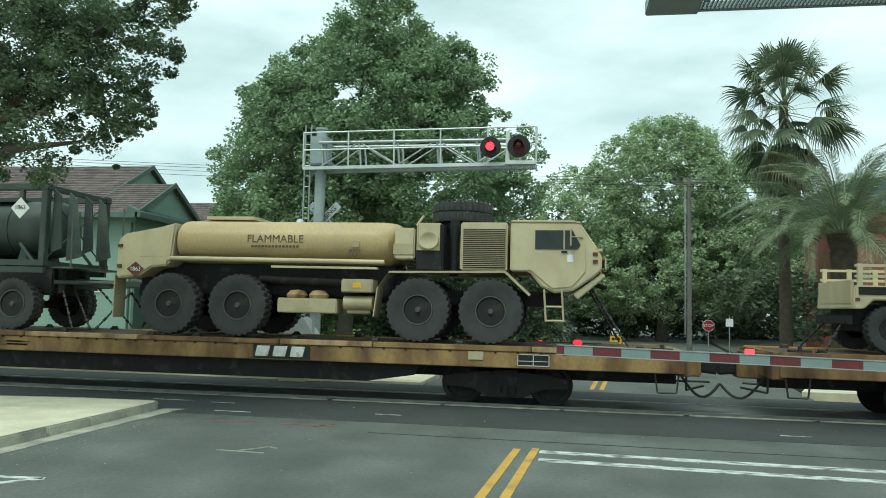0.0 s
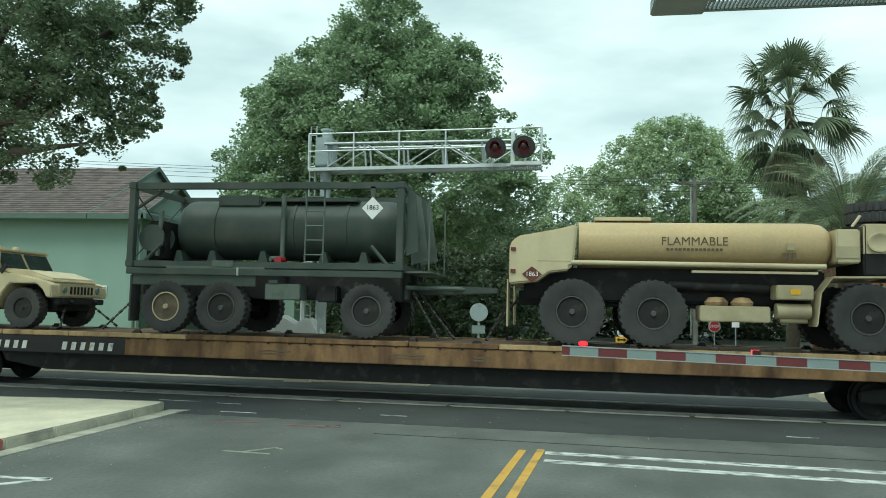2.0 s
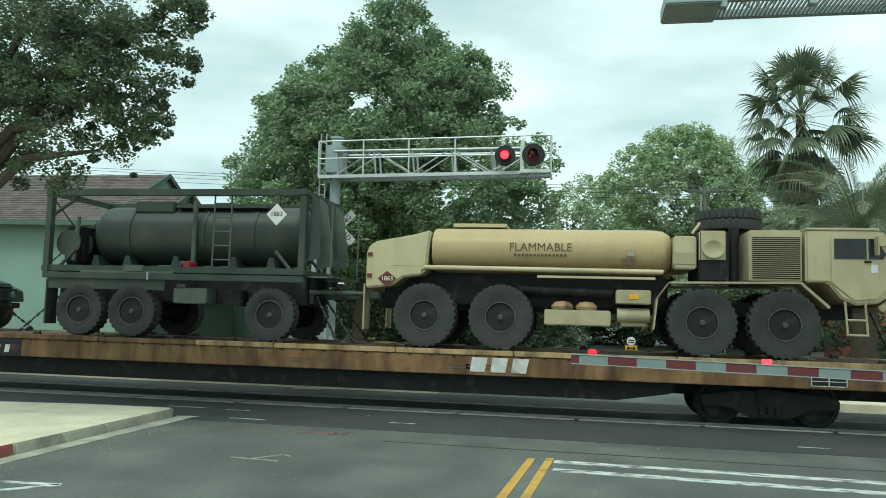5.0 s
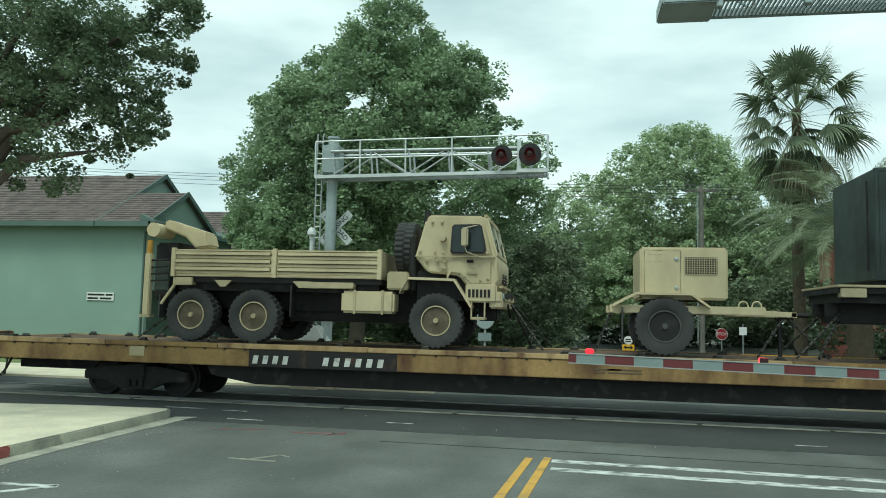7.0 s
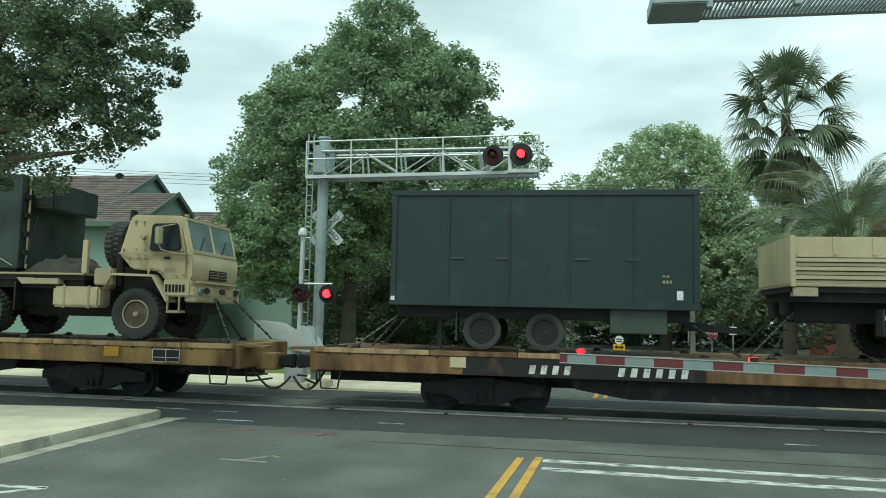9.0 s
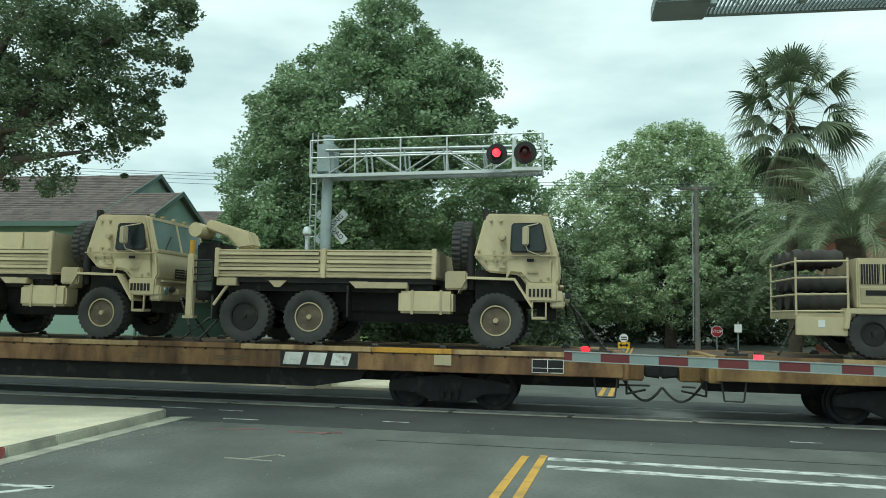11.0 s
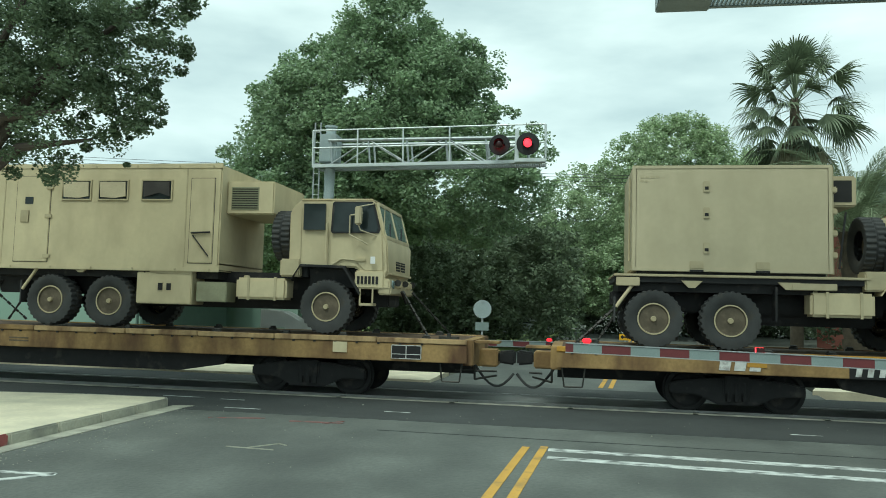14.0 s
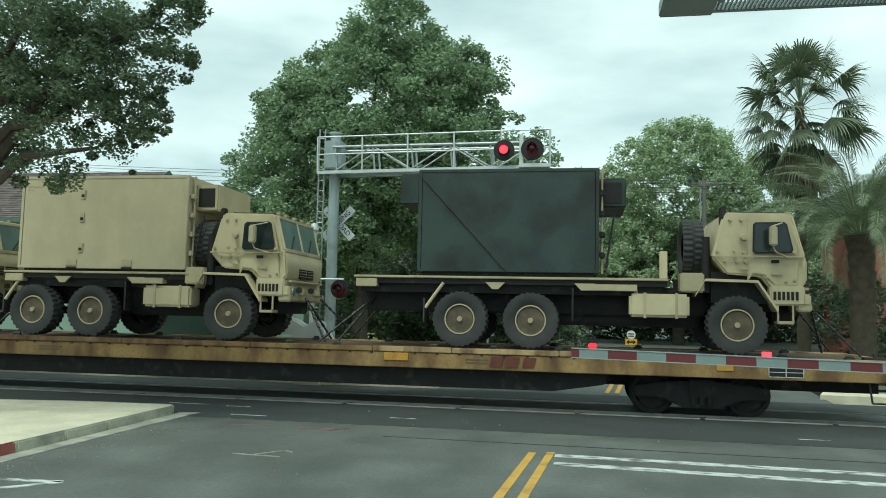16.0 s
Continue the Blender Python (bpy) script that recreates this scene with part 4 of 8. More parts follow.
far_signal()
gate("crossing_gate", -6.98, 2.9, -0.52, 1.02, 0.98, 1, (-5.2, -0.55), 0.41, "silver gate beyond the rails with its striped arm down")
gate("crossing_gate", 8.6, -4.6, -0.09, 1.335, 1.17, -1, (0.23, 2.76, 5.3), 0.43, "red and white striped gate arm lowered across the road")


def near_signal():
    t = thing("overhead_signal", "grey overhead signal truss above the near lane", "signal")
    part("mast", rod(B(), (9.2, -4.4, -0.1), (9.2, -4.4, 8.1), 0.16, 0.14, 18), MAST, t)
    for y in (-4.75, -4.05):
        part("bottom_chord", box(B(), 1.3, 9.2, y - 0.05, y + 0.05, 6.86, 7), MAST, t, bevel=0.01)
        part("top_chord", rod(B(), (1.6, y, 7.7), (9.2, y, 7.75), 0.05, sides=10), MAST, t)
        for i in range(8):
            x = 1.8 + i
            part("truss_post", rod(B(), (x, y, 6.95), (x, y, 7.7), 0.03), MAST, t)
            part("diagonal", rod(B(), (x, y, 6.95 if i % 2 else 7.7), (min(x + 1, 9.2), y, 7.7 if i % 2 else 6.95), 0.025), MAST, t)
    bm = B()
    for i in range(110):
        x = 2.1 + 0.064 * i
        box(bm, x, x + 0.022, -4.7, -4.1, 6.88, 6.92)
    part("grating", bm, MAST, t)
    part("end_box", box(B(), 1.28, 2.12, -4.85, -4.0, 6.82, 7.06), MAST, t, "grey box at the arm's end", bevel=0.02)
    for x in (2.14, 3.42, 5.2):
        part("clamp", box(B(), x - 0.05, x + 0.05, -4.82, -4.68, 6.75, 6.9), MAST, t, bevel=0.01)
    return t


near_signal()


# ---- street furniture beyond ----
def utility_pole():
    t = thing("utility_pole", "thin grey utility pole with loops of wire at its top", "pole")
    part("pole", rod(B(), (5.75, 20, -0.3), (5.72, 20, 8.25), 0.13, 0.09, 12), WOOD_POLE, t)
    part("riser", rod(B(), (5.55, 19.95, 1.0), (5.55, 19.95, 7.9), 0.03), STEEL, t)
    part("crossarm", box(B(), 5.0, 6.45, 19.93, 20.03, 7.95, 8.07), WOOD_POLE, t, bevel=0.01)
    for x in (5.05, 5.35, 6.1, 6.4):
        bm = B()
        last = None
        for i in range(13):
            a = 2 * math.pi * i / 12
            p = (x + 0.14 * math.cos(a), 19.9, 8.18 + 0.13 * math.sin(a))
            if last:
                rod(bm, last, p, 0.014, sides=5)
            last = p
        part("insulator", bm, PALE_STRIPE, t, "pale loop of wire")
    return t


utility_pole()
for z, y in ((8.05, 20.0), (7.85, 19.9), (7.65, 20.1), (8.2, 20.05)):
    line = []
    for a, b in ((-45, 5.7), (5.7, 60)):
        for i in range(12 if a < 0 else 13):
            q = i / 12
            line.append((a + (b - a) * q, y, z + max(0, 5.7 - a - (b - a) * q) * 0.045 - 1.2 * q * (1 - q)))
    solid("overhead_wire", tube(B(), line, 0.011), WIRE, "thin dark overhead wire between poles", "wire", "wires along the street")


def signs():
    t = thing("stop_sign", "small red octagonal stop sign on a post", "sign")
    x, y, z, r = 9.1, 34.0, 1.24, 0.38
    part("post", box(B(), x - 0.03, x + 0.03, y + 0.02, y + 0.08, -0.1, z + 0.3), STEEL, t)
    pts = [(x + r * math.cos(radians(22.5 + 45 * i)), z + r * math.sin(radians(22.5 + 45 * i))) for i in range(8)]
    edge = part("sign_plate", slab(B(), pts, y - 0.005, y + 0.015), WHITE, t)
    pts = [(x + 0.92 * (px - x), z + 0.92 * (pz - z)) for px, pz in pts]
    part("sign_face", slab(B(), pts, y - 0.012, y - 0.006), RED_SIGN, edge, "red face")
    words("lettering", "STOP", 0.26, WHITE, edge, pose(x, y - 0.016, z) @ FACING)
    t = thing("arrow_sign", "yellow sign with a black double arrow on a post", "sign")
    x, y, z = 2.45, 20.0, 0.70
    part("post", box(B(), x - 0.025, x + 0.025, y + 0.02, y + 0.06, -0.1, z + 0.5), STEEL, t)
    face = part("sign_plate", box(B(), x - 0.27, x + 0.27, y - 0.01, y + 0.01, z - 0.15, z + 0.14), YELLOW_SIGN, t, "yellow plate")
    arrow = [(-0.22, 0), (-0.1, 0.1), (-0.1, 0.035), (0.1, 0.035), (0.1, 0.1), (0.22, 0), (0.1, -0.1), (0.1, -0.035), (-0.1, -0.035), (-0.1, -0.1)]
    part("arrow", slab(B(), [(x + a, z + b) for a, b in arrow], y - 0.018, y - 0.012), BLACK_SIGN, face)
    bm = lathe(B(), [(0.001, 0.01), (0.2, 0.01), (0.2, -0.01), (0.001, -0.01)], 16, centre=(x, y, z + 0.33))
    part("round_plate", bm, WHITE, t, "round pale plate with dark bars")
    for dz in (0.27, 0.37):
        part("text_bar", box(B(), x - 0.13, x + 0.13, y - 0.018, y - 0.012, z + dz - 0.025, z + dz + 0.025), BLACK_SIGN, t)
    t = thing("sign_post", "back of a round sign and a plate on a grey post", "sign")
    x, y = -2.9, 8.5
    part("post", box(B(), x - 0.03, x + 0.03, y - 0.03, y + 0.03, -0.2, 2.15), STEEL, t)
    part("round_plate", lathe(B(), [(0.001, 0.01), (0.3, 0.01), (0.3, -0.01), (0.001, -0.01)], 20, centre=(x, y - 0.05, 1.85)), MAST, t)
    part("plate", box(B(), x - 0.22, x + 0.22, y - 0.06, y - 0.04, 1.15, 1.42), PALE_STRIPE, t, bevel=0.005)
    t = thing("sign_post", "small white plate on a thin post under the palms", "sign")
    part("post", box(B(), 8.3, 8.35, 24, 24.05, -0.1, 1.9), STEEL, t)
    part("plate", box(B(), 8.14, 8.5, 23.97, 23.99, 1.35, 1.75), WHITE, t)


signs()


def far_car(x, y, rz, label):
    t = thing("parked_car", label, "car", pose(x, y, -0.06, 0, 0, rz))
    out = [(-2.2, 0.35), (-2.25, 0.8), (-1.9, 0.95), (-1.3, 1.0), (-0.7, 1.42), (0.6, 1.45), (1.2, 1.0), (2.1, 0.85), (2.25, 0.6), (2.2, 0.3)]
    part("body", slab(B(), out, -0.85, 0.85), CAR_PAINT, t, bevel=0.08)
    part("window", slab(B(), [(-1.1, 1.02), (-0.65, 1.36), (0.55, 1.38), (1.0, 1.02)], -0.87, 0.87), GLASS, t)
    for wx in (-1.35, 1.35):
        for wy in (-0.8, 0.8):
            part("wheel", lathe(B(), [(0.2, -0.1), (0.31, -0.1), (0.32, 0.0), (0.31, 0.1), (0.2, 0.1)], 16, centre=(wx, wy, 0.31)), RUBBER, t)
    for wy in (-0.6, 0.6):
        part("headlight", box(B(), 2.17, 2.26, wy - 0.16, wy + 0.16, 0.62, 0.76), WHITE, t)


far_car(-3.4, 33.0, 175, "grey car parked along the far street")
far_car(-6.6, 31.0, 178, "grey car parked in the shade of the trees")


# ---- the train: shared pieces ----
RIDERS = []   # (thing, place along the track at the start, height)
SPEED = -10.84
HUB = surface("dusty_grey_hub", (0.075, 0.078, 0.072), 0.6, vary=0.3, scale=5, fine=30, stain=(0.075, 0.068, 0.055), amount=0.3)
WHEELS = {}
ROLLING = []  # wheelsets that turn on the rails


def wheel_meshes(kind):
    """Tyre and rim meshes of a kind of wheel: radius, width, rim radius, rim material."""
    if kind in WHEELS:
        return WHEELS[kind]
    r, w, rr, paint, lugs = {"heavy": (0.665, 0.42, 0.30, HUB, 30), "truck": (0.57, 0.40, 0.295, TAN_DARK, 30),
                             "hummer": (0.46, 0.31, 0.22, CHASSIS, 26), "trailer": (0.46, 0.28, 0.22, CHASSIS, 26), "small": (0.40, 0.22, 0.25, CHASSIS, 0),
                             "big_trailer": (0.575, 0.36, 0.30, HUB, 28)}[kind]
    h = w / 2
    bm = B()
    prof = [(rr, -0.72, 0), (rr * 1.08, -0.85, 0), (r * 0.78, -1, 0), (r * 0.9, -0.99, 0), (r * 0.955, -0.97, 1), (r * 0.97, -0.78, 1), (r * 0.975, -0.12, 1), (r * 0.94, 0, 0),
            (r * 0.975, 0.12, 2), (r * 0.97, 0.78, 2), (r * 0.955, 0.97, 2), (r * 0.9, 0.99, 0), (r * 0.78, 1, 0), (rr * 1.08, 0.85, 0), (rr, 0.72, 0)]
    sides = 4 * lugs if lugs else 40
    rings = []
    for q, y, tread in prof:
        ring = []
        for i in range(sides):
            a = 2 * math.pi * i / sides
            up = lugs and tread and ((i + (2 if tread == 2 else 0)) % 4 < 2)
            rad = q + (0.03 * r if up else 0) - (0.012 * r if tread and lugs and not up else 0)
            ring.append(bm.verts.new((rad * math.cos(a), y * h, rad * math.sin(a))))
        rings.append(ring)
    for a, b in zip(rings, rings[1:]):
        for i in range(sides):
            j = (i + 1) % sides
            bm.faces.new((a[i], a[j], b[j], b[i]))
    tyre = mesh_of("tyre", bm, RUBBER, smooth=35)
    bm = B()
    lathe(bm, [(rr * 1.05, -h * 0.74), (rr * 1.03, -h * 0.84), (rr * 0.95, -h * 0.84), (rr * 0.9, -h * 0.7), (rr * 0.84, -h * 0.15), (rr * 0.74, h * 0.1), (rr * 0.6, -h * 0.25), (rr * 0.36, -h * 0.35), (0.001, -h * 0.36)], 32)
    # tan rims: dusty brown dish; grey hubs: near-black dish, recess shade put into its colour
    dish_tone = RIM_DUST if paint is TAN_DARK else CHASSIS if paint is HUB else paint
    rim = mesh_of("rim", bm, dish_tone, smooth=35)
    bm = B()
    lathe(bm, [(rr * 1.06, -h * 0.72), (rr * 1.05, -h * 0.9), (rr * 0.97, -h * 0.9), (rr * 0.95, -h * 0.72)], 32)
    lathe(bm, [(rr * 0.3, -h * 0.34), (rr * 0.28, -h * 0.6), (rr * 0.2, -h * 0.66), (rr * 0.17, -h * 0.96), (0.001, -h * 0.97)], 18)
    flange = mesh_of("rim_flange", bm, TAN_DARK if paint is TAN_DARK else paint, smooth=35)
    bm = B()
    for i in range(10):
        a = 2 * math.pi * i / 10
        x, z = rr * 0.47 * math.cos(a), rr * 0.47 * math.sin(a)
        rod(bm, (x, -h * 0.3, z), (x, -h * 0.5, z), rr * 0.062, sides=6)
    nuts = mesh_of("wheel_nuts", bm, TAN_DARK if paint is TAN_DARK else HUB, smooth=35)
    bm = B()
    for i in range(10):
        a = 2 * math.pi * (i + 0.5) / 10
        x, z = rr * 0.8 * math.cos(a), rr * 0.8 * math.sin(a)
        rod(bm, (x, -h * 0.12, z), (x, h * 0.1, z), rr * 0.075, sides=8)
    slots = mesh_of("vent_holes", bm, VENT_DARK, smooth=35)
    WHEELS[kind] = (tyre, rim, r, nuts, slots, flange)
    return WHEELS[kind]


def axle(t, x, y, kind, rims=None):
    """A pair of wheels, near and far, with the axle between them."""
    tyre, rim, r, nuts, slots, flange = wheel_meshes(kind)
    for side in (-1, 1):
        w = shared("wheel", tyre, t, pose(x, side * y, r + 0.012, 0, 0, 0 if side < 0 else 180))
        q = shared("rim", rim, w, Matrix())
        fl = shared("rim_flange", flange, w, Matrix())
        shared("wheel_nuts", nuts, w, Matrix())
        shared("vent_holes", slots, w, Matrix())
        if rims:
            fl.data = flange.copy()
            fl.data.materials[0] = rims
            q.data = rim.copy()
            q.data.materials[0] = RIM_DUST if rims is TAN_DARK else rims
    part("axle", rod(B(), (x, -y, r), (x, y, r), 0.09), CHASSIS, t)


def chains(t, spots):
    for a, b in spots:
        bm = B()
        a, b = Vector(a), Vector(b)
        n = max(3, int((b - a).length / 0.12))
        for i in range(n):
            p, q = a.lerp(b, i / n), a.lerp(b, (i + 0.85) / n)
            rod(bm, p, q, 0.022 if i % 2 else 0.032, sides=5)
        part("tie_chain", bm, CHAIN, t, "dark tie-down chain")


def ride(t, mark, z):
    """Sets a thing on the train at its mark along the string of cars."""
    x = 1.0198 * mark + 0.1
    t.matrix_basis = pose(x, 0, z)
    RIDERS.append((t, x, z))
    return t


def bars(t, name, x0, x1, z0, z1, y, count, material, gap=0.3, slant=0.0):
    """Plain bars in place of characters, one for each."""
    w = (x1 - x0) / count
    for i in range(count):
        a, b = x0 + w * i, x0 + w * (i + 1 - gap)
        part(name, slab(B(), [(a, z0), (a + slant, z1), (b + slant, z1), (b, z0)], y - 0.004, y), material, t, smooth=0)


# ---- flatcars ----
def flatcar(x, deck, rust, panels, logo, patches, label, cards=()):
    """A long flatcar round x; panels are black stretches of the sill with a mark and a number."""
    t = thing("flatcar", label, "flatcar", group="flatcars of the train")
    sill = DECK_RUST if rust else DECK_YELLOW
    H, Y = 13.88, 1.45
    d = deck
    part("deck", box(B(), -H, H, -Y + 0.1, Y - 0.1, d - 0.09, d - 0.02), DECK_WOOD, t, "rusty steel deck", bevel=0.01)
    for s in (-1, 1):
        part("side_sill", box(B(), -H, H, s * Y - 0.04, s * Y + 0.04, 0.79, d - 0.11), sill, t, "weathered yellow side sill", bevel=0.012)
        rng = random.Random(int(x * 10) + s)
        a = -H
        while a < H - 0.2:
            L = min(rng.uniform(1.6, 3.4), H - a)
            y0, y1 = sorted((s * (Y + 0.06), s * (Y - 0.1)))
            mat = rng.choice((RUB_PALE, RUB_PALE, RUB_PALE, DECK_RUST, PATCH if rng.random() < 0.35 else sill))
            part("rub_rail", box(B(), a, a + L - 0.012, y0, y1, d - 0.1, d + rng.uniform(-0.004, 0.008)), mat, t, bevel=0.012)
            a += L
        bm = B()
        for i in range(60):
            xx = -H + 0.3 + i * 0.45
            y0, y1 = sorted((s * (Y + 0.04), s * (Y + 0.058)))
            box(bm, xx - 0.025, xx + 0.025, y0, y1, d - 0.135, d - 0.1)
        tagged(part("rivet_row", bm, CHASSIS, t), "row of small dark rivets", kind="stuff")
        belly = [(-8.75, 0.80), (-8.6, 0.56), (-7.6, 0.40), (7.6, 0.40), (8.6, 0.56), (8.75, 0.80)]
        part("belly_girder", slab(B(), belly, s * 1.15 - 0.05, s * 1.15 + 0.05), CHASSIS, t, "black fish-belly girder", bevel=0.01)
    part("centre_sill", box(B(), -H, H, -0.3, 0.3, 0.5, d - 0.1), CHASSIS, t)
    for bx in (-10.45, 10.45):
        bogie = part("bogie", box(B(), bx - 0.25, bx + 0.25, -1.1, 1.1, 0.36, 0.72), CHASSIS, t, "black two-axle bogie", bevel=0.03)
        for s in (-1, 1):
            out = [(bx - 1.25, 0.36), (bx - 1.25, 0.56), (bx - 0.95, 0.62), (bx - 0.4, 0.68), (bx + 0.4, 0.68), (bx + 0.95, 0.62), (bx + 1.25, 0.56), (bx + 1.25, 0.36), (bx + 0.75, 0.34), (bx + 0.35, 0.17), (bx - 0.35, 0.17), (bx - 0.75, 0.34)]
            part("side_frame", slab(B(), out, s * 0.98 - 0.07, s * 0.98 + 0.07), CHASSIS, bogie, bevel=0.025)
            bm = B()
            for k in (-0.15, 0.0, 0.15):
                rod(bm, (bx + k, s * 1.06, 0.24), (bx + k, s * 1.06, 0.6), 0.06, sides=8)
            part("spring", bm, CHASSIS, bogie)
        for ax in (bx - 0.9, bx + 0.9):
            bm = B()
            for s in (-1, 1):
                lathe(bm, [(0.05, s * 0.66), (0.45, s * 0.66), (0.45, s * 0.69), (0.42, s * 0.7), (0.415, s * 0.79), (0.34, s * 0.8), (0.3, s * 0.76), (0.12, s * 0.76), (0.12, s * 0.82), (0.001, s * 0.82)], 26)
            rod(bm, (0, -0.7, 0), (0, 0.7, 0), 0.08)
            w = part("wheelset", bm, CHASSIS, bogie)
            w.matrix_basis = pose(ax, 0, 0.42)
            ROLLING.append(w)
    for s in (-1, 1):
        e = s * H
        part("end_sill", box(B(), e - 0.12, e + 0.12, -1.4, 1.4, 0.74, d - 0.01), sill, t, bevel=0.02)
        part("draft_gear", box(B(), min(e, e + s * 0.5), max(e, e + s * 0.5), -0.3, 0.3, 0.66, 1.02), sill, t, bevel=0.03)
        bm = slab(B(), [(e + s * 0.5, 0.74), (e + s * 0.5, 0.98), (e + s * 0.86, 1.02), (e + s * 0.86, 0.7)], -0.16, 0.2)
        part("coupler", bm, CHASSIS, t, "dark steel coupler", bevel=0.04)
        bm = B()
        last = None
        for i in range(9):
            q = i / 8
            p = (e + s * (0.05 + 0.8 * q), -0.55 + 0.25 * q, 0.72 - 0.42 * math.sin(math.pi * q * 0.9) - 0.05 * q)
            if last:
                rod(bm, last, p, 0.028, sides=6)
            last = p
        part("brake_hose", bm, RUBBER, t, "sagging rubber brake hose")
        bm = B()
        for p, q in (((e - s * 0.55, 0.8), (e - s * 0.5, 0.42)), ((e - s * 0.5, 0.42), (e - s * 0.15, 0.42)), ((e - s * 0.15, 0.42), (e - s * 0.1, 0.8))):
            rod(bm, (p[0], -1.42, p[1]), (q[0], -1.42, q[1]), 0.018, sides=6)
        part("stirrup_step", bm, CHAIN, t)
        bm = B()
        for p, q in (((e - 0.3, -1.0, 0.62), (e + s * 0.55, -0.9, 0.62)), ((e + s * 0.1, -1.0, 0.75), (e + s * 0.1, -0.95, 0.45)), ((e + s * 0.1, -0.95, 0.45), (e + s * 0.5, -0.5, 0.5))):
            rod(bm, p, q, 0.022, sides=6)
        part("uncoupling_lever", bm, CHAIN, t)
        # low bridge plate and end stops on the deck
        part("bridge_plate", box(B(), min(e + s * 0.12, e + s * 0.62), max(e + s * 0.12, e + s * 0.62), -1.25, -0.75, d - 0.07, d - 0.02), sill, t, bevel=0.01)
        bm = B()
        rod(bm, (e - s * 0.4, -1.3, d), (e - s * 0.4, -1.3, d + 0.12), 0.04)
        box(bm, e - s * 0.4 - 0.2, e - s * 0.4 + 0.2, -1.35, -1.2, d, d + 0.05)
        part("winch", bm, CHAIN, t)
    # lettering panel with bars for its characters
    for a, b, mark, number in panels:
        a, b = 1.02 * (a - x), 1.02 * (b - x)
        p = part("lettering_panel", box(B(), a, b, -Y - 0.05, -Y - 0.042, 0.79, d - 0.11), BLACK_PANEL, t, "black painted panel with white marks", bevel=0.002)
        z = 0.5 * (0.79 + d - 0.11)
        bars(p, "mark_bar", a + mark[0], a + mark[1], z - 0.11, z + 0.06, -Y - 0.052, 4, STENCIL, 0.5, 0.03)
        bars(p, "mark_bar", a + number[0], a + number[1], z - 0.11, z + 0.06, -Y - 0.052, 6, STENCIL, 0.5, 0.03)
    for a, b, mat, back in logo:
        a, b = 1.02 * (a - x), 1.02 * (b - x)
        z0, z1 = 0.84, d - 0.14
        if back:
            part("logo_panel", box(B(), a - 0.06, b + 0.06, -Y - 0.047, -Y - 0.041, z0 - 0.03, z1 + 0.02), back, t)
        w = (b - a) / 3
        for i in range(3):
            bm = slab(B(), [(a + w * i, z0 + 0.02), (a + w * (i + 0.1), z1), (a + w * (i + 0.86), z1), (a + w * (i + 0.72), z0 + 0.02)], -Y - 0.056, -Y - 0.048)
            part("logo_shape", bm, mat, t)
    for a, w, mat in patches:
        part("sill_plate", box(B(), 1.02 * (a - x), 1.02 * (a - x) + w, -Y - 0.06, -Y - 0.041, 0.93, d - 0.115), mat, t, bevel=0.004)
    for a in cards:
        a = 1.02 * (a - x)
        card = part("data_panel", box(B(), a, a + 0.62, -Y - 0.05, -Y - 0.041, 0.84, d - 0.14), BLACK_PANEL, t, "black data panel with white lines")
        for u, v, p, q in ((0.0, 0.62, 0.84, 0.855), (0, 0.62, d - 0.155, d - 0.14), (0, 0.015, 0.84, d - 0.14), (0.605, 0.62, 0.84, d - 0.14), (0.3, 0.315, 0.84, d - 0.14), (0, 0.62, 0.93, 0.942)):
            part("white_line", box(B(), a + u, a + v, -Y - 0.055, -Y - 0.05, p, q), STENCIL, card)
    rng = random.Random(int(x) + 3)
    winch = mesh_of("chain_anchor", rod(box(B(), -0.09, 0.09, -0.05, 0.05, 0, 0.05), (-0.06, 0, 0.06), (0.07, 0, 0.06), 0.035), CHAIN, smooth=30)
    for s in (-1, 1):
        a = -H + 0.8
        while a < H - 0.8:
            shared("chain_anchor", winch, t, pose(a, s * (Y - 0.22), d - 0.022, 0, 0, rng.uniform(-25, 25)))
            a += rng.uniform(0.9, 2.2)
    rng = random.Random(int(x))
    for i in range(3):
        a = rng.uniform(-6, 6)
        part("stencil_bar", box(B(), a, a + rng.uniform(0.3, 0.8), -Y - 0.046, -Y - 0.041, 0.97, 1.0), STENCIL_BLACK, t)
        part("stencil_bar", box(B(), a, a + rng.uniform(0.2, 0.7), -Y - 0.046, -Y - 0.041, 0.91, 0.94), STENCIL_BLACK, t)
    return ride(t, x, 0.0)


flatcar(-11.45, 1.21, False, [], [(-6.25, -5.15, STENCIL, BLACK_PANEL)], [(-1.9, 0.3, TAN_DARK)], "weathered yellow flatcar carrying tan tanker truck", (-0.95,))
flatcar(17.45, 1.26, True, [(8.93, 12.0, (0.05, 0.9), (1.65, 2.95))], [], [(5.7, 0.4, PATCH), (7.0, 0.35, TAN_DARK)], "rust-streaked yellow flatcar with a black number panel", (28.3,))
flatcar(46.35, 1.28, True, [(38.13, 41.2, (0.05, 0.95), (1.55, 2.95))], [(51.0, 52.2, STENCIL, None)], [(33.2, 0.5, PATCH)], "rust-streaked yellow flatcar carrying dark green vehicles", (57.2,))
flatcar(75.25, 1.25, False, [(67.76, 70.86, (0.08, 0.95), (1.6, 2.98))], [], [(65.1, 0.35, TAN_DARK), (86.0, 0.35, PATCH)], "yellow flatcar carrying a crane truck and generator", (87.1,))
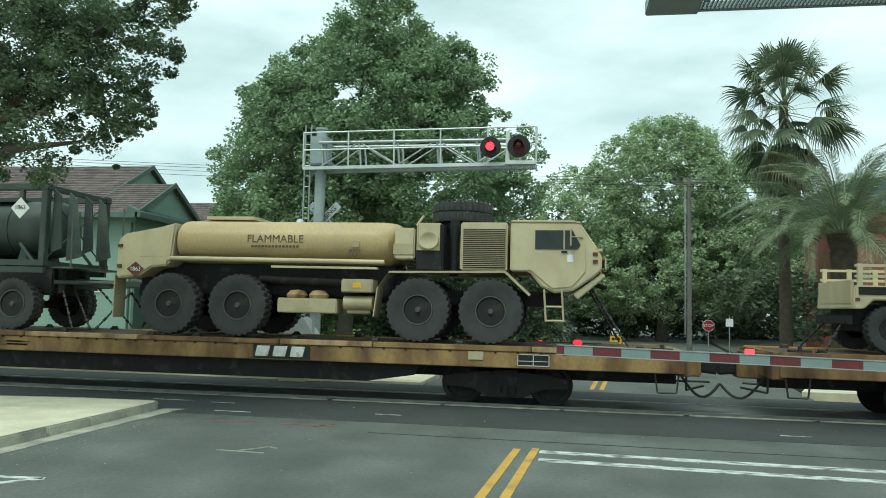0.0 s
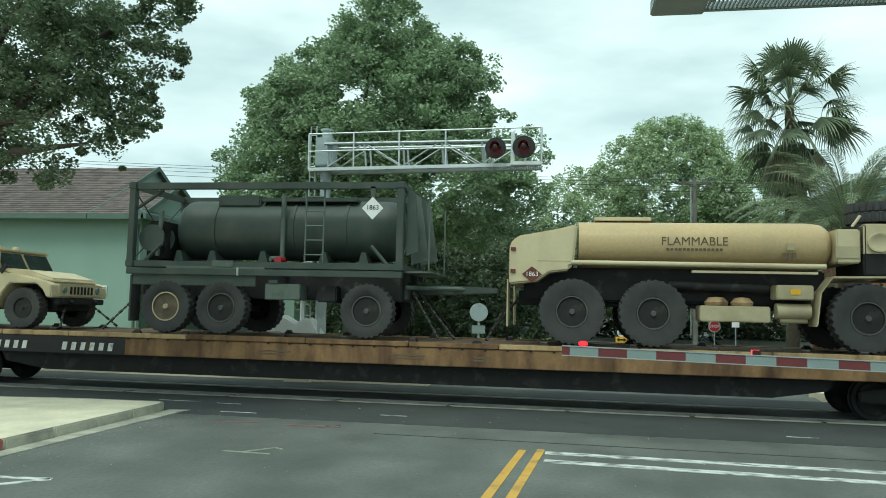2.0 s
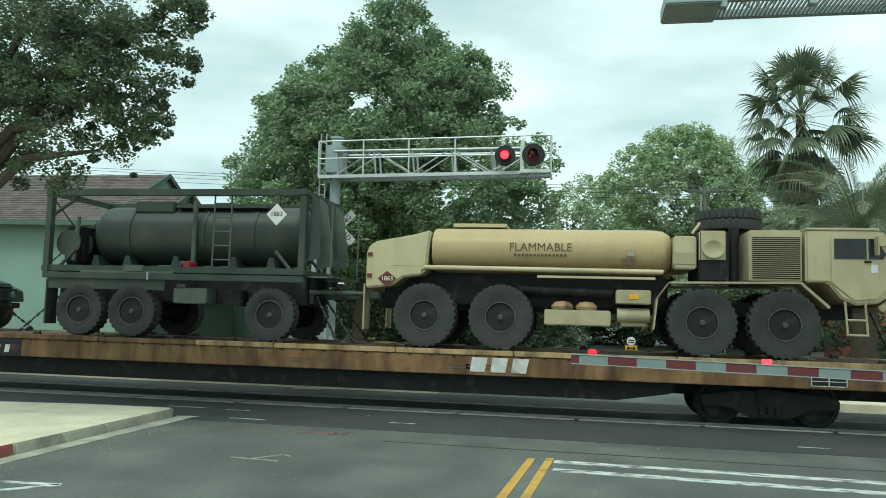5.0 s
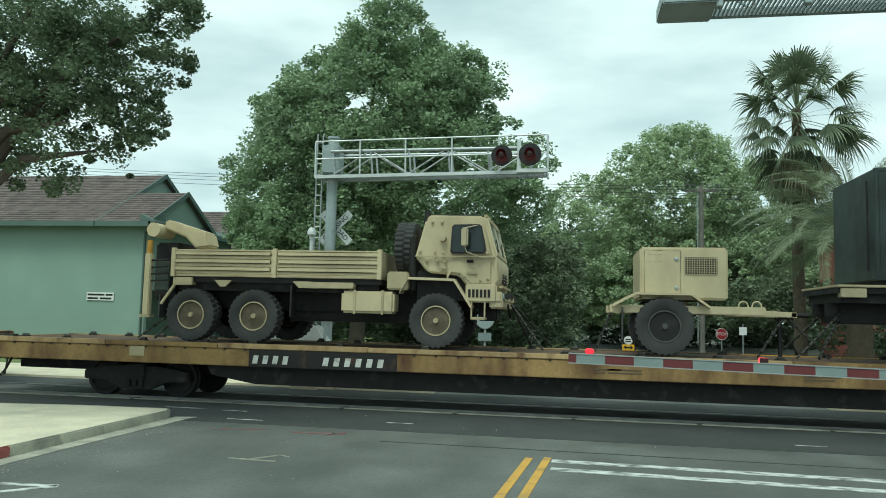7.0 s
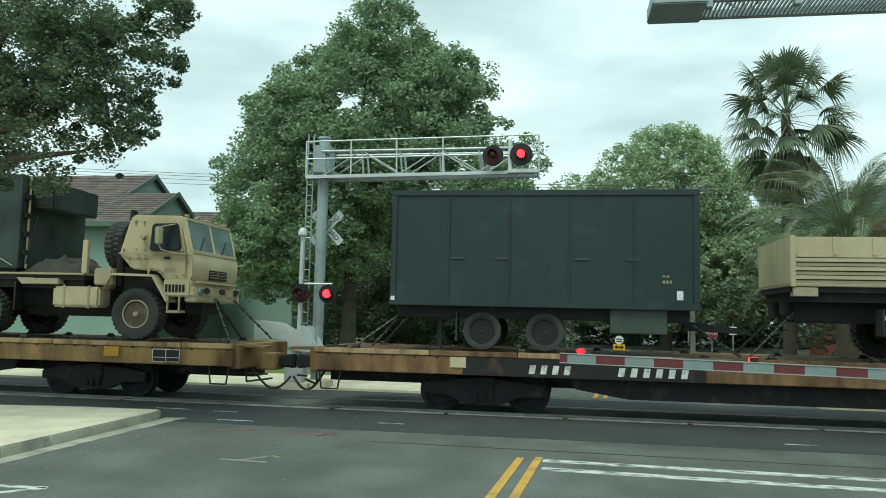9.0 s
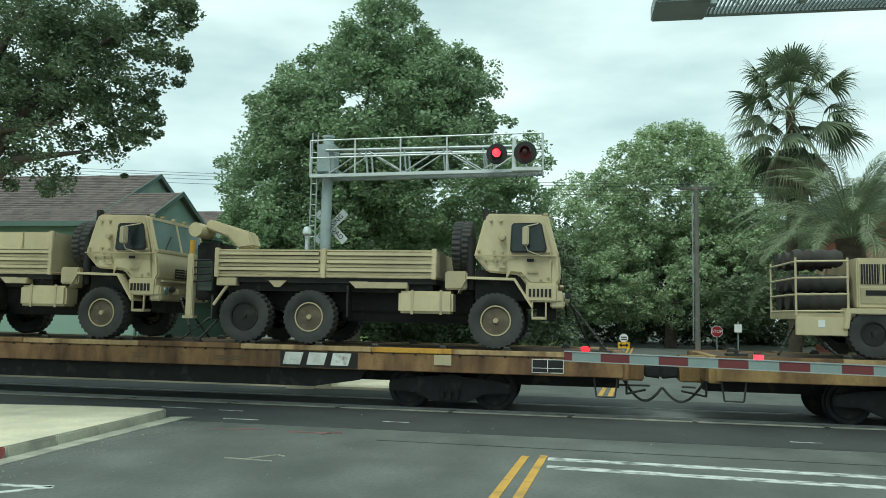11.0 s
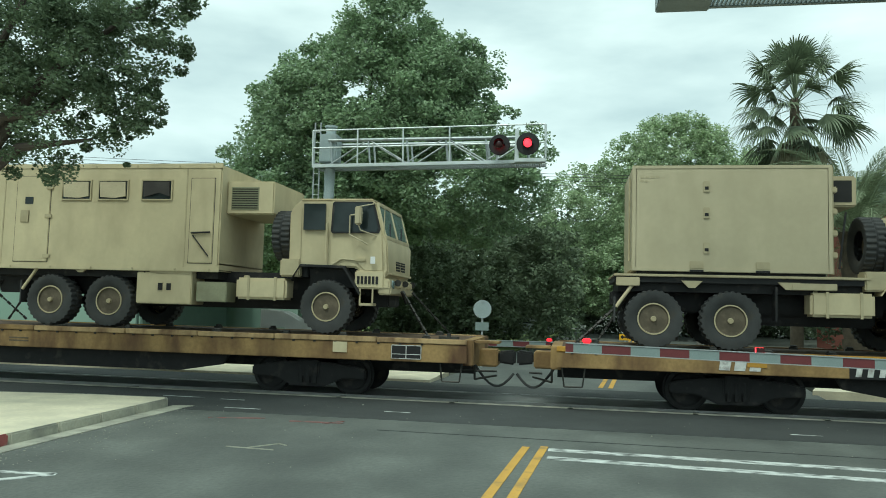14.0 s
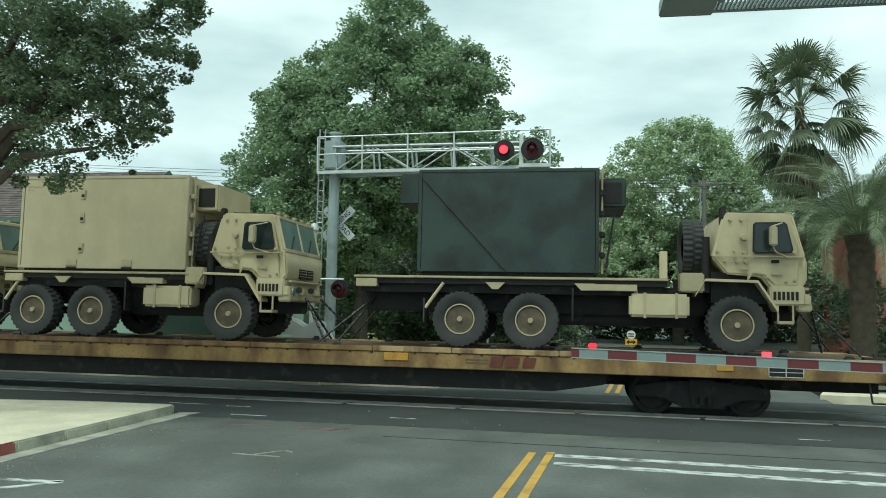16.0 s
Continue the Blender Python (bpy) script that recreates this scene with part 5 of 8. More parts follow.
flatcar(104.2, 1.25, True, [(93.6, 98.14, (1.3, 2.2), (3.0, 4.4))], [(111.1, 112.6, STENCIL, BLACK_PANEL)], [(93.35, 0.32, TAN), (114.2, 0.35, TAN_DARK)], "rusty flatcar carrying a green box trailer", (116.1,))
flatcar(133.1, 1.26, False, [(125.41, 128.36, (0.15, 0.8), (0.95, 1.8))], [(132.45, 133.3, STENCIL_RED, None)], [(122.9, 0.25, PATCH), (127.6, 0.5, PATCH), (144.0, 0.3, TAN)], "yellow flatcar carrying trailers and a van truck", (145.2,))
flatcar(162.05, 1.20, False, [(153.64, 156.72, (0.1, 0.9), (1.5, 2.9))], [(168.3, 169.25, STENCIL_RED, None), (151.4, 152.2, STENCIL, None)], [(151.9, 0.35, PATCH), (172.5, 0.3, PATCH), (166.2, 0.5, PATCH)], "yellow flatcar carrying three tan trucks", (173.4,))


def settle(t, above, factor, keep=()):
    """Lowers what stands over a height on a thing, but for the parts named."""
    for ob in t.children:
        if ob.type != "MESH" or ob.name.split(".")[0] in keep:
            continue
        for piece in (ob, *ob.children):
            if piece.matrix_basis.translation.length > 0.01:
                continue
            for v in piece.data.vertices:
                if v.co.z > above:
                    v.co.z = above + (v.co.z - above) * factor


# ---- heavy tanker truck ----
def tanker():
    t = thing("tanker_truck", "tan eight-wheeled military fuel tanker with a flat-nosed cab", "truck", group="tanker trucks on the train")
    for x in (0, 1.57, 5.48, 6.98):
        axle(t, x, 1.0, "heavy")
    for s in (-1, 1):
        part("chassis_rail", box(B(), -1.1, 8.4, s * 0.42 - 0.06, s * 0.42 + 0.06, 0.8, 1.1), CHASSIS, t, bevel=0.01)
    part("underframe", box(B(), -1.0, 4.9, -0.62, 0.62, 0.9, 1.6), CHASSIS, t, bevel=0.04)
    part("pipe_run", rod(B(), (1.9, -0.8, 1.25), (3.8, -0.8, 1.2), 0.09, sides=10), CHASSIS, t)
    # tank: round-cornered tube with domed front, rear cabinet, side rail
    bm = B()
    ring = [(1.16 * math.copysign(abs(math.cos(a)) ** 0.75, math.cos(a)), 2.06 + 0.505 * math.copysign(abs(math.sin(a)) ** 0.8, math.sin(a))) for a in [2 * math.pi * i / 32 for i in range(32)]]
    rows = []
    for x, s in ((0.12, 1.0), (4.55, 1.0), (4.8, 0.95), (4.93, 0.8), (4.97, 0.5)):
        rows.append([bm.verts.new((x, y * s, 2.08 + (z - 2.08) * s)) for y, z in ring])
    for a, b in zip(rows, rows[1:]):
        for i in range(32):
            bm.faces.new((a[i - 1], a[i], b[i], b[i - 1]))
    bm.faces.new(rows[0]), bm.faces.new(rows[-1])
    tank = part("tank", bm, TAN_TANK, t, "dusty tan fuel tank")
    words("lettering", "FLAMMABLE", 0.235, STENCIL_BLACK, tank, pose(2.35, -1.163, 2.1) @ FACING)
    bars(tank, "text_bar", 1.82, 2.9, 1.92, 1.97, -1.16, 14, STENCIL_BLACK)
    bars(tank, "mark_bar", 3.98, 4.25, 1.78, 1.9, -1.165, 3, STENCIL_BLACK)
    part("cap", box(B(), 4.05, 4.2, -1.19, -1.12, 1.95, 2.08), TAN_DARK, tank)
    part("manhole", lathe(B(), [(0.001, 2.68), (0.3, 2.68), (0.32, 2.6), (0.32, 2.5)], 20, "z", (1.0, 0, 0)), TAN, tank)
    part("catwalk", box(B(), 0.45, 1.6, -0.5, 0.5, 2.58, 2.66), TAN, tank, bevel=0.01)
    part("side_rail", rod(B(), (-0.02, -1.17, 1.66), (4.75, -1.17, 1.64), 0.05, sides=12), TAN, t)
    part("side_rail", rod(B(), (-0.02, 1.17, 1.66), (4.75, 1.17, 1.64), 0.05, sides=12), TAN, t)
    part("running_board", box(B(), 2.3, 4.6, -1.2, -1.05, 1.49, 1.54), TAN, t)
    out = [(-1.26, 1.2), (-1.26, 2.02), (-1.2, 2.2), (-1.05, 2.3), (-0.3, 2.46), (0.1, 2.58), (0.02, 1.62), (-0.05, 1.6), (-0.06, 1.5), (-0.45, 1.45), (-0.7, 1.27)]
    cab = part("rear_cabinet", slab(B(), out, -1.2, 1.2), TAN, t, "tan rear pump cabinet", bevel=0.05)
    part("cabinet_seam", box(B(), -0.7, 0.0, -1.206, -1.2, 1.71, 1.72), TAN_DARK, cab)
    dia = part("placard", slab(B(), [(-0.8, 1.24), (-0.6, 1.41), (-0.8, 1.58), (-1.0, 1.41)], -1.212, -1.203), STENCIL_RED, cab, "small red hazard diamond")
    words("number", "1863", 0.13, WHITE, dia, pose(-0.8, -1.216, 1.41) @ FACING)
    for z in (1.47, 1.98):
        part("marker_lamp", box(B(), -1.23, -1.13, -1.23, -1.19, z - 0.04, z + 0.04), STENCIL_RED, cab)
    part("mud_flap", box(B(), -1.3, -1.27, -1.2, -0.75, 0.35, 1.3), TAN_DARK, t, bevel=0.005)
    part("mud_flap", box(B(), -1.3, -1.27, 0.75, 1.2, 0.35, 1.3), TAN_DARK, t, bevel=0.005)
    # equipment between the axles
    part("tool_box", box(B(), 2.45, 3.75, -1.15, -0.6, 0.55, 0.86), TAN_DARK, t, "tan tool box", bevel=0.02)
    for x, w in ((2.6, 0.42), (3.08, 0.4)):
        part("folded_strap", lathe(B(), [(0.001, 0.86), (w * 0.5, 0.87), (w * 0.55, 0.93), (w * 0.35, 1.02), (0.001, 1.04)], 12, "z", (x + 0.2, -0.9, 0)), RUB_PALE, t, "heap of folded yellow straps")
    part("battery_box", box(B(), 3.85, 4.52, -1.2, -0.7, 1.0, 1.28), TAN_DARK, t, bevel=0.02)
    part("data_plate", box(B(), 4.1, 4.28, -1.21, -1.2, 1.1, 1.2), YELLOW_SIGN, t)
    part("air_tank", rod(B(), (3.88, -1.0, 0.78), (4.5, -1.0, 0.78), 0.15, sides=16), TAN_DARK, t)
    part("air_tank", rod(B(), (3.95, -1.0, 0.6), (4.45, -1.0, 0.6), 0.05, sides=10), TAN_DARK, t)
    # mid section: fender, box, air cleaner, engine grille, spare wheel
    bm = B()
    for a, b in (((4.55, 0.5), (4.62, 1.1)), ((4.62, 1.1), (4.85, 1.42)), ((4.85, 1.42), (7.25, 1.46)), ((7.25, 1.46), (7.75, 1.0))):
        (x0, z0), (x1, z1) = a, b
        slab(bm, [(x0, z0), (x0 + 0.03, z0 + 0.04), (x1 + 0.03, z1 + 0.04), (x1, z1)], -1.24, -0.72)
    fender = part("fender", bm, TAN_DARK, t)
    shared("fender", fender.data, t, pose(0, 1.96, 0))
    part("side_box", box(B(), 4.95, 5.38, -1.15, 1.15, 1.75, 2.5), TAN, t, bevel=0.03)
    part("cover", box(B(), 4.93, 5.36, -1.17, -1.14, 1.85, 2.12), TAN_DARK, t, bevel=0.008)
    part("air_cleaner_frame", box(B(), 5.42, 5.98, -1.18, 0.4, 1.48, 2.6), CHASSIS, t, bevel=0.03)
    part("air_cleaner_box", box(B(), 5.42, 5.95, -1.2, -0.9, 1.92, 2.62), TAN, t, bevel=0.04)
    part("air_cleaner", lathe(B(), [(0.001, -1.24), (0.15, -1.245), (0.17, -1.26), (0.21, -1.26), (0.22, -1.18)], 24, centre=(5.68, 0, 2.2)), TAN, t, "round air cleaner lid")
    part("engine_cover", box(B(), 6.34, 7.3, -1.2, 1.2, 1.5, 2.64), TAN, t, bevel=0.03)
    part("grille_frame", box(B(), 6.4, 7.26, -1.225, -1.2, 1.56, 2.48), VENT_DARK, t)
    bm = B()
    for i in range(20):
        box(bm, 6.4, 7.26, -1.235, -1.222, 1.585 + 0.045 * i, 1.6 + 0.045 * i)
    part("grille_slats", bm, TAN_DARK, t)
    part("exhaust", rod(B(), (6.15, -0.7, 1.4), (6.15, -0.7, 2.75), 0.1, sides=14), CHASSIS, t)
    tyre, rim, r = wheel_meshes("heavy")[:3]
    sp = shared("spare_wheel", tyre, t, pose(6.2, 0.1, 2.8, 90))
    shared("rim", rim, sp, Matrix())
    part("spare_carrier", box(B(), 5.6, 6.8, -0.3, 0.5, 2.5, 2.74), CHASSIS, t)
    part("crane_hook", rod(B(), (5.35, -0.8, 2.6), (5.5, -0.8, 2.85), 0.03), TAN, t)
    # cab
    side = [(7.36, 1.5), (7.36, 2.66), (8.62, 2.66), (8.72, 2.6), (9.05, 2.05), (9.18, 1.9), (9.18, 1.55), (9.0, 1.38), (8.62, 1.12), (8.25, 1.08), (7.98, 1.2), (7.75, 1.5)]
    body = part("cab", slab(B(), side, -1.2, 1.2), TAN, t, "tan flat-nosed cab", bevel=0.035)
    door = part("door", slab(B(), [(7.8, 1.5), (7.8, 2.52), (8.66, 2.52), (8.86, 2.1), (8.86, 1.5), (8.6, 1.2), (8.2, 1.16)], -1.225, -1.195), TAN, t, bevel=0.012)
    part("window", slab(B(), [(7.86, 2.02), (7.86, 2.46), (8.6, 2.46), (8.76, 2.12), (8.7, 2.02)], -1.24, -1.222), GLASS, door, "dark side window")
    part("window_bar", box(B(), 8.42, 8.45, -1.248, -1.238, 2.02, 2.46), TAN_DARK, door)
    part("sticker", box(B(), 8.5, 8.62, -1.232, -1.226, 1.72, 1.9), WHITE, door)
    part("handle", box(B(), 8.38, 8.5, -1.25, -1.225, 1.94, 1.98), CHASSIS, door)
    part("roof_panel", box(B(), 7.36, 8.66, -1.22, 1.22, 2.64, 2.7), TAN, t, bevel=0.02)
    for s in (-1, 1):
        a, b = sorted((s * 0.05, s * 1.08))
        bm = B()
        v = [bm.verts.new(c) for c in ((8.735, a, 2.585), (8.735, b, 2.585), (9.055, b, 2.06), (9.055, a, 2.06))]
        w = [bm.verts.new((c.co.x + 0.02, c.co.y, c.co.z + 0.012)) for c in v]
        bm.faces.new(v), bm.faces.new(w)
        for i in range(4):
            bm.faces.new((v[i - 1], v[i], w[i], w[i - 1]))
        part("windscreen", bm, PALE_GLASS, t, "pale green windscreen", smooth=0)
    for s in (-1, 1):
        part("headlight", box(B(), 9.15, 9.24, s * 0.95 - 0.16, s * 0.95 + 0.16, 1.62, 1.8), VENT_DARK, t, bevel=0.02)
        part("brush_guard", box(B(), 9.24, 9.27, s * 0.95 - 0.2, s * 0.95 + 0.2, 1.58, 1.84), TAN_DARK, t)
        part("mirror", box(B(), 8.55, 8.58, s * 1.35 - 0.1, s * 1.35 + 0.1, 2.08, 2.5), TAN_DARK, t, bevel=0.01)
        part("mirror_arm", rod(B(), (8.8, s * 1.2, 2.3), (8.58, s * 1.38, 2.3), 0.015), TAN_DARK, t)
    for z in (1.75, 1.92):
        part("marker_lamp", box(B(), 9.0, 9.1, -1.225, -1.2, z - 0.04, z + 0.04), STENCIL_RED, t)
    for s in (-1, 1):
        part("screen_pillar", rod(B(), (8.74, s * 1.13, 2.6), (9.07, s * 1.13, 2.05), 0.03), TAN, t)
        part("wiper", rod(B(), (9.07, s * 0.3, 2.06), (8.94, s * 0.75, 2.28), 0.012), CHASSIS, t)
        part("turn_signal", box(B(), 9.17, 9.25, s * 0.62 - 0.07, s * 0.62 + 0.07, 1.82, 1.9), PATCH, t)
        part("tow_hook", rod(B(), (9.1, s * 0.45, 1.3), (9.32, s * 0.45, 1.22), 0.035), CHASSIS, t)
    part("centre_pillar", rod(B(), (8.75, 0, 2.6), (9.08, 0, 2.05), 0.03), TAN, t)
    part("screen_sill", box(B(), 9.04, 9.2, -1.12, 1.12, 1.98, 2.06), TAN, t, bevel=0.02)
    part("front_recess", slab(B(), [(9.185, 1.62), (9.185, 1.86), (9.2, 1.86), (9.2, 1.62)], -0.7, 0.7), TAN_DARK, t)
    for i in range(4):
        part("front_slot", box(B(), 9.2, 9.21, -0.65, 0.65, 1.65 + 0.05 * i, 1.67 + 0.05 * i), VENT_DARK, t)
    part("skid_plate", slab(B(), [(9.02, 1.3), (9.24, 1.5), (9.25, 1.46), (9.04, 1.26)], -0.5, 0.5), STEEL, t)
    for y in (-0.9, -0.45, 0.0, 0.45, 0.9):
        part("roof_lamp", box(B(), 8.66, 8.76, y - 0.06, y + 0.06, 2.66, 2.72), TAN_DARK, t, bevel=0.01)
    part("bumper", slab(B(), [(8.62, 1.05), (9.2, 1.5), (9.26, 1.42), (8.72, 0.95)], -1.15, 1.15), TAN_DARK, t, bevel=0.02)
    bm = B()
    for x in (8.05, 8.4):
        rod(bm, (x, -1.18, 1.15), (x + 0.04, -1.18, 0.5), 0.022)
    for z in (0.52, 0.8):
        rod(bm, (8.07, -1.18, z), (8.43, -1.18, z), 0.022)
    part("step", bm, TAN_DARK, t)
    chains(t, [((9.0, -0.6, 1.2), (9.7, -1.2, 0.05)), ((9.0, 0.6, 1.2), (9.7, 1.2, 0.05)), ((-1.3, -0.5, 0.9), (-1.7, -1.2, 0.05)), ((-1.3, -0.5, 0.9), (-1.45, 0.9, 0.05)), ((-1.2, 0.5, 0.9), (-1.9, 1.1, 0.05))])
    settle(t, 1.5, 0.865, ("tank", "side_rail", "wheel", "spare_wheel"))
    return t


first = ride(tanker(), -8.36, 1.21)
for x, z in ((21.23, 1.26), (50.0, 1.27)):
    ride(copy_thing(first, pose(x, 0, z)), x, z)


# ---- tank in a frame on a six-wheeled carrier ----
def tank_carrier(rear):
    t = thing("tank_carrier", "dark green tank in a steel frame on a wheeled carrier", "tank trailer", group="tank carriers on the train")
    for x, paint in ((0.95, rear), (2.23, None), (5.45, None)):
        axle(t, x, 1.0, "big_trailer", paint)
    for s in (-1, 1):
        part("chassis_rail", box(B(), 0.0, 6.2, s * 0.45 - 0.08, s * 0.45 + 0.08, 0.85, 1.4), GREEN, t, bevel=0.01)
        part("bed_rail", box(B(), 0.0, 6.2, s * 1.15 - 0.06, s * 1.15 + 0.06, 1.28, 1.42), GREEN, t, bevel=0.01)
    part("underframe", box(B(), 0.1, 6.1, -0.7, 0.7, 0.8, 1.42), CHASSIS, t, bevel=0.03)
    for x in (0.07, 6.13):
        for s in (-1, 1):
            part("frame_post", box(B(), x - 0.075, x + 0.075, s * 1.14 - 0.075, s * 1.14 + 0.075, 1.43, 3.3), GREEN, t, bevel=0.012)
            for z in (1.5, 3.22):
                part("corner_casting", box(B(), x - 0.095, x + 0.095, s * 1.14 - 0.09, s * 1.14 + 0.09, z - 0.07, z + 0.09), GREEN, t, bevel=0.02)
    for s in (-1, 1):
        part("top_rail", box(B(), 0.0, 6.2, s * 1.14 - 0.05, s * 1.14 + 0.05, 3.15, 3.3), GREEN, t, "dark green frame rail", bevel=0.01)
        part("bottom_rail", box(B(), 0.0, 6.2, s * 1.14 - 0.05, s * 1.14 + 0.05, 1.44, 1.58), GREEN, t, bevel=0.01)
        for a, b in (((0.15, 2.75), (0.75, 3.15)), ((0.3, 1.5), (0.75, 1.95)), ((5.9, 1.5), (5.5, 1.95))):
            part("brace", rod(B(), (a[0], s * 1.1, a[1]), (b[0], s * 1.1, b[1]), 0.04), GREEN, t)
    for x in (0.07, 6.13):
        for z in (1.5, 3.22):
            part("cross_rail", box(B(), x - 0.05, x + 0.05, -1.1, 1.1, z - 0.06, z + 0.06), GREEN, t)
        part("end_brace", rod(B(), (x, -1.08, 1.6), (x, 1.08, 3.1), 0.016), GREEN, t)
        part("end_brace", rod(B(), (x, 1.08, 1.6), (x, -1.08, 3.1), 0.016), GREEN, t)
    bm = B()
    lathe(bm, [(0.001, 0.75), (0.38, 0.77), (0.57, 0.83), (0.66, 0.95), (0.68, 1.1), (0.68, 5.6), (0.66, 5.76), (0.57, 5.88), (0.38, 5.95), (0.001, 5.98)], 32, "x", (0, 0, 2.36))
    tank = part("tank", bm, GREEN, t, "dark green horizontal tank")
    for x in (1.7, 3.55, 4.75):
        bm = lathe(B(), [(0.67, x), (0.7, x), (0.7, x + 0.07), (0.67, x + 0.07)], 32, "x", (0, 0, 2.36))
        part("band", bm, GREEN, tank)
    part("manway_box", box(B(), 1.75, 2.75, -0.5, 0.5, 2.86, 3.12), GREEN, tank, bevel=0.03)
    part("walkway", box(B(), 2.8, 5.0, -0.5, 0.5, 2.98, 3.04), GREEN, tank)
    bm = B()
    for x in (4.05, 4.45):
        rod(bm, (x, -1.1, 1.6), (x, -1.1, 3.15), 0.02)
    for i in range(5):
        rod(bm, (4.05, -1.1, 1.75 + 0.31 * i), (4.45, -1.1, 1.75 + 0.31 * i), 0.016)
    part("ladder", bm, GREEN_PALE, t, "thin grey ladder")
    part("fill_pipe", rod(B(), (3.4, -0.72, 1.7), (3.4, -0.72, 3.1), 0.055, sides=12), GREEN_PALE, t)
    part("outlet", rod(B(), (3.4, -0.6, 1.7), (3.2, -0.9, 1.66), 0.06, sides=12), GREEN_PALE, t)
    part("red_cap", lathe(B(), [(0.001, -1.1), (0.08, -1.1), (0.09, -1.0), (0.09, -0.8)], 16, centre=(3.45, 0, 1.62)), RED_SIGN, t, "red outlet cap")
    dia = part("placard", slab(B(), [(5.53, 2.5), (5.76, 2.74), (5.53, 2.98), (5.3, 2.74)], -1.2, -1.188), WHITE, t, "white diamond placard")
    words("number", "1863", 0.14, BLACK_SIGN, dia, pose(5.53, -1.204, 2.75) @ FACING)
    part("placard_mount", box(B(), 5.48, 5.58, -1.19, -1.1, 2.7, 3.2), GREEN, t)
    part("tool_box", box(B(), 3.22, 4.0, -1.18, -0.7, 0.78, 1.12), GREEN_PALE, t, "grey-green side box", bevel=0.02)
    part("box_handle", box(B(), 3.3, 3.5, -1.19, -1.17, 1.13, 1.2), GREEN, t)
    part("side_box", box(B(), 2.0, 2.5, -1.21, -1.16, 1.45, 1.6), GREEN_PALE, t, bevel=0.01)
    part("pump", box(B(), 0.2, 0.62, -0.8, 0.3, 1.6, 2.5), CHASSIS, t, bevel=0.06)
    part("pump_pipe", rod(B(), (0.55, -0.9, 1.7), (0.62, -0.9, 2.7), 0.05, sides=10), GREEN_PALE, t)
    part("hose_reel", lathe(B(), [(0.001, -0.95), (0.3, -0.95), (0.3, -0.9), (0.16, -0.88), (0.16, -0.5), (0.3, -0.48), (0.3, -0.45), (0.001, -0.45)], 20, centre=(0.42, 0, 2.1)), GREEN, t)
    for x in (0.9, 1.7, 2.9, 4.3, 5.2):
        part("saddle", slab(B(), [(x - 0.14, 1.5), (x + 0.14, 1.5), (x + 0.05, 1.85), (x - 0.05, 1.85)], -0.6, 0.6), GREEN, t)
    part("light_strip", box(B(), 0.95, 3.2, -1.2, -1.18, 1.42, 1.47), GREEN_PALE, t, "scuffed green rail")
    for i, (y, z) in enumerate(((-1.05, 1.75), (-0.5, 1.6), (0.1, 1.8), (0.65, 1.65))):
        part("hanging_flap", slab(B(), [(6.24, z), (6.5 + 0.12 * (i % 2), z + 0.1), (6.42, 3.05), (6.24, 3.2)], y, y + 0.04), GREEN_PALE if i % 2 else GREEN, t, "loose hanging cover")
    part("rear_shelf", box(B(), 6.2, 6.8, -1.0, 1.0, 1.4, 1.44), GREEN_PALE, t, bevel=0.008)
    for s in (-1, 1):
        part("shelf_post", rod(B(), (6.72, s * 1.0, 1.44), (6.72, s * 1.0, 3.0), 0.02), GREEN_PALE, t)
    part("hook", rod(B(), (2.6, -1.2, 1.28), (2.6, -1.2, 1.45), 0.03), STEEL, t)
    part("mud_guard", box(B(), 0.1, 3.0, -1.16, -1.12, 1.05, 1.28), GREEN, t, bevel=0.01)
    part("hanging_box", box(B(), 4.3, 4.75, -1.0, -0.5, 0.75, 1.1), CHASSIS, t, bevel=0.03)
    part("mud_flap", box(B(), 0.1, 0.14, -1.18, -0.8, 0.25, 1.25), RUBBER, t)
    part("drawbar", slab(B(), [(6.2, 0.95), (6.2, 1.2), (8.1, 1.15), (8.1, 1.02)], -0.12, 0.12), GREEN, t, "tow bar", bevel=0.02)
    part("drawbar_stay", rod(B(), (6.2, -0.8, 1.1), (7.4, -0.05, 1.1), 0.05), GREEN_PALE, t)
    chains(t, [((6.2, -0.6, 1.2), (7.0, -1.2, 0.05)), ((6.3, -0.3, 1.1), (7.3, -1.0, 0.05)), ((0.1, -0.5, 1.0), (-0.5, -1.2, 0.05)), ((6.2, 0.6, 1.2), (7.0, 1.2, 0.05))])
    return t


first = ride(tank_carrier(None), -17.4, 1.21)
ride(copy_thing(first, pose(41.35, 0, 1.28)), 41.35, 1.27)
ride(tank_carrier(TAN_DARK), 11.75, 1.26)


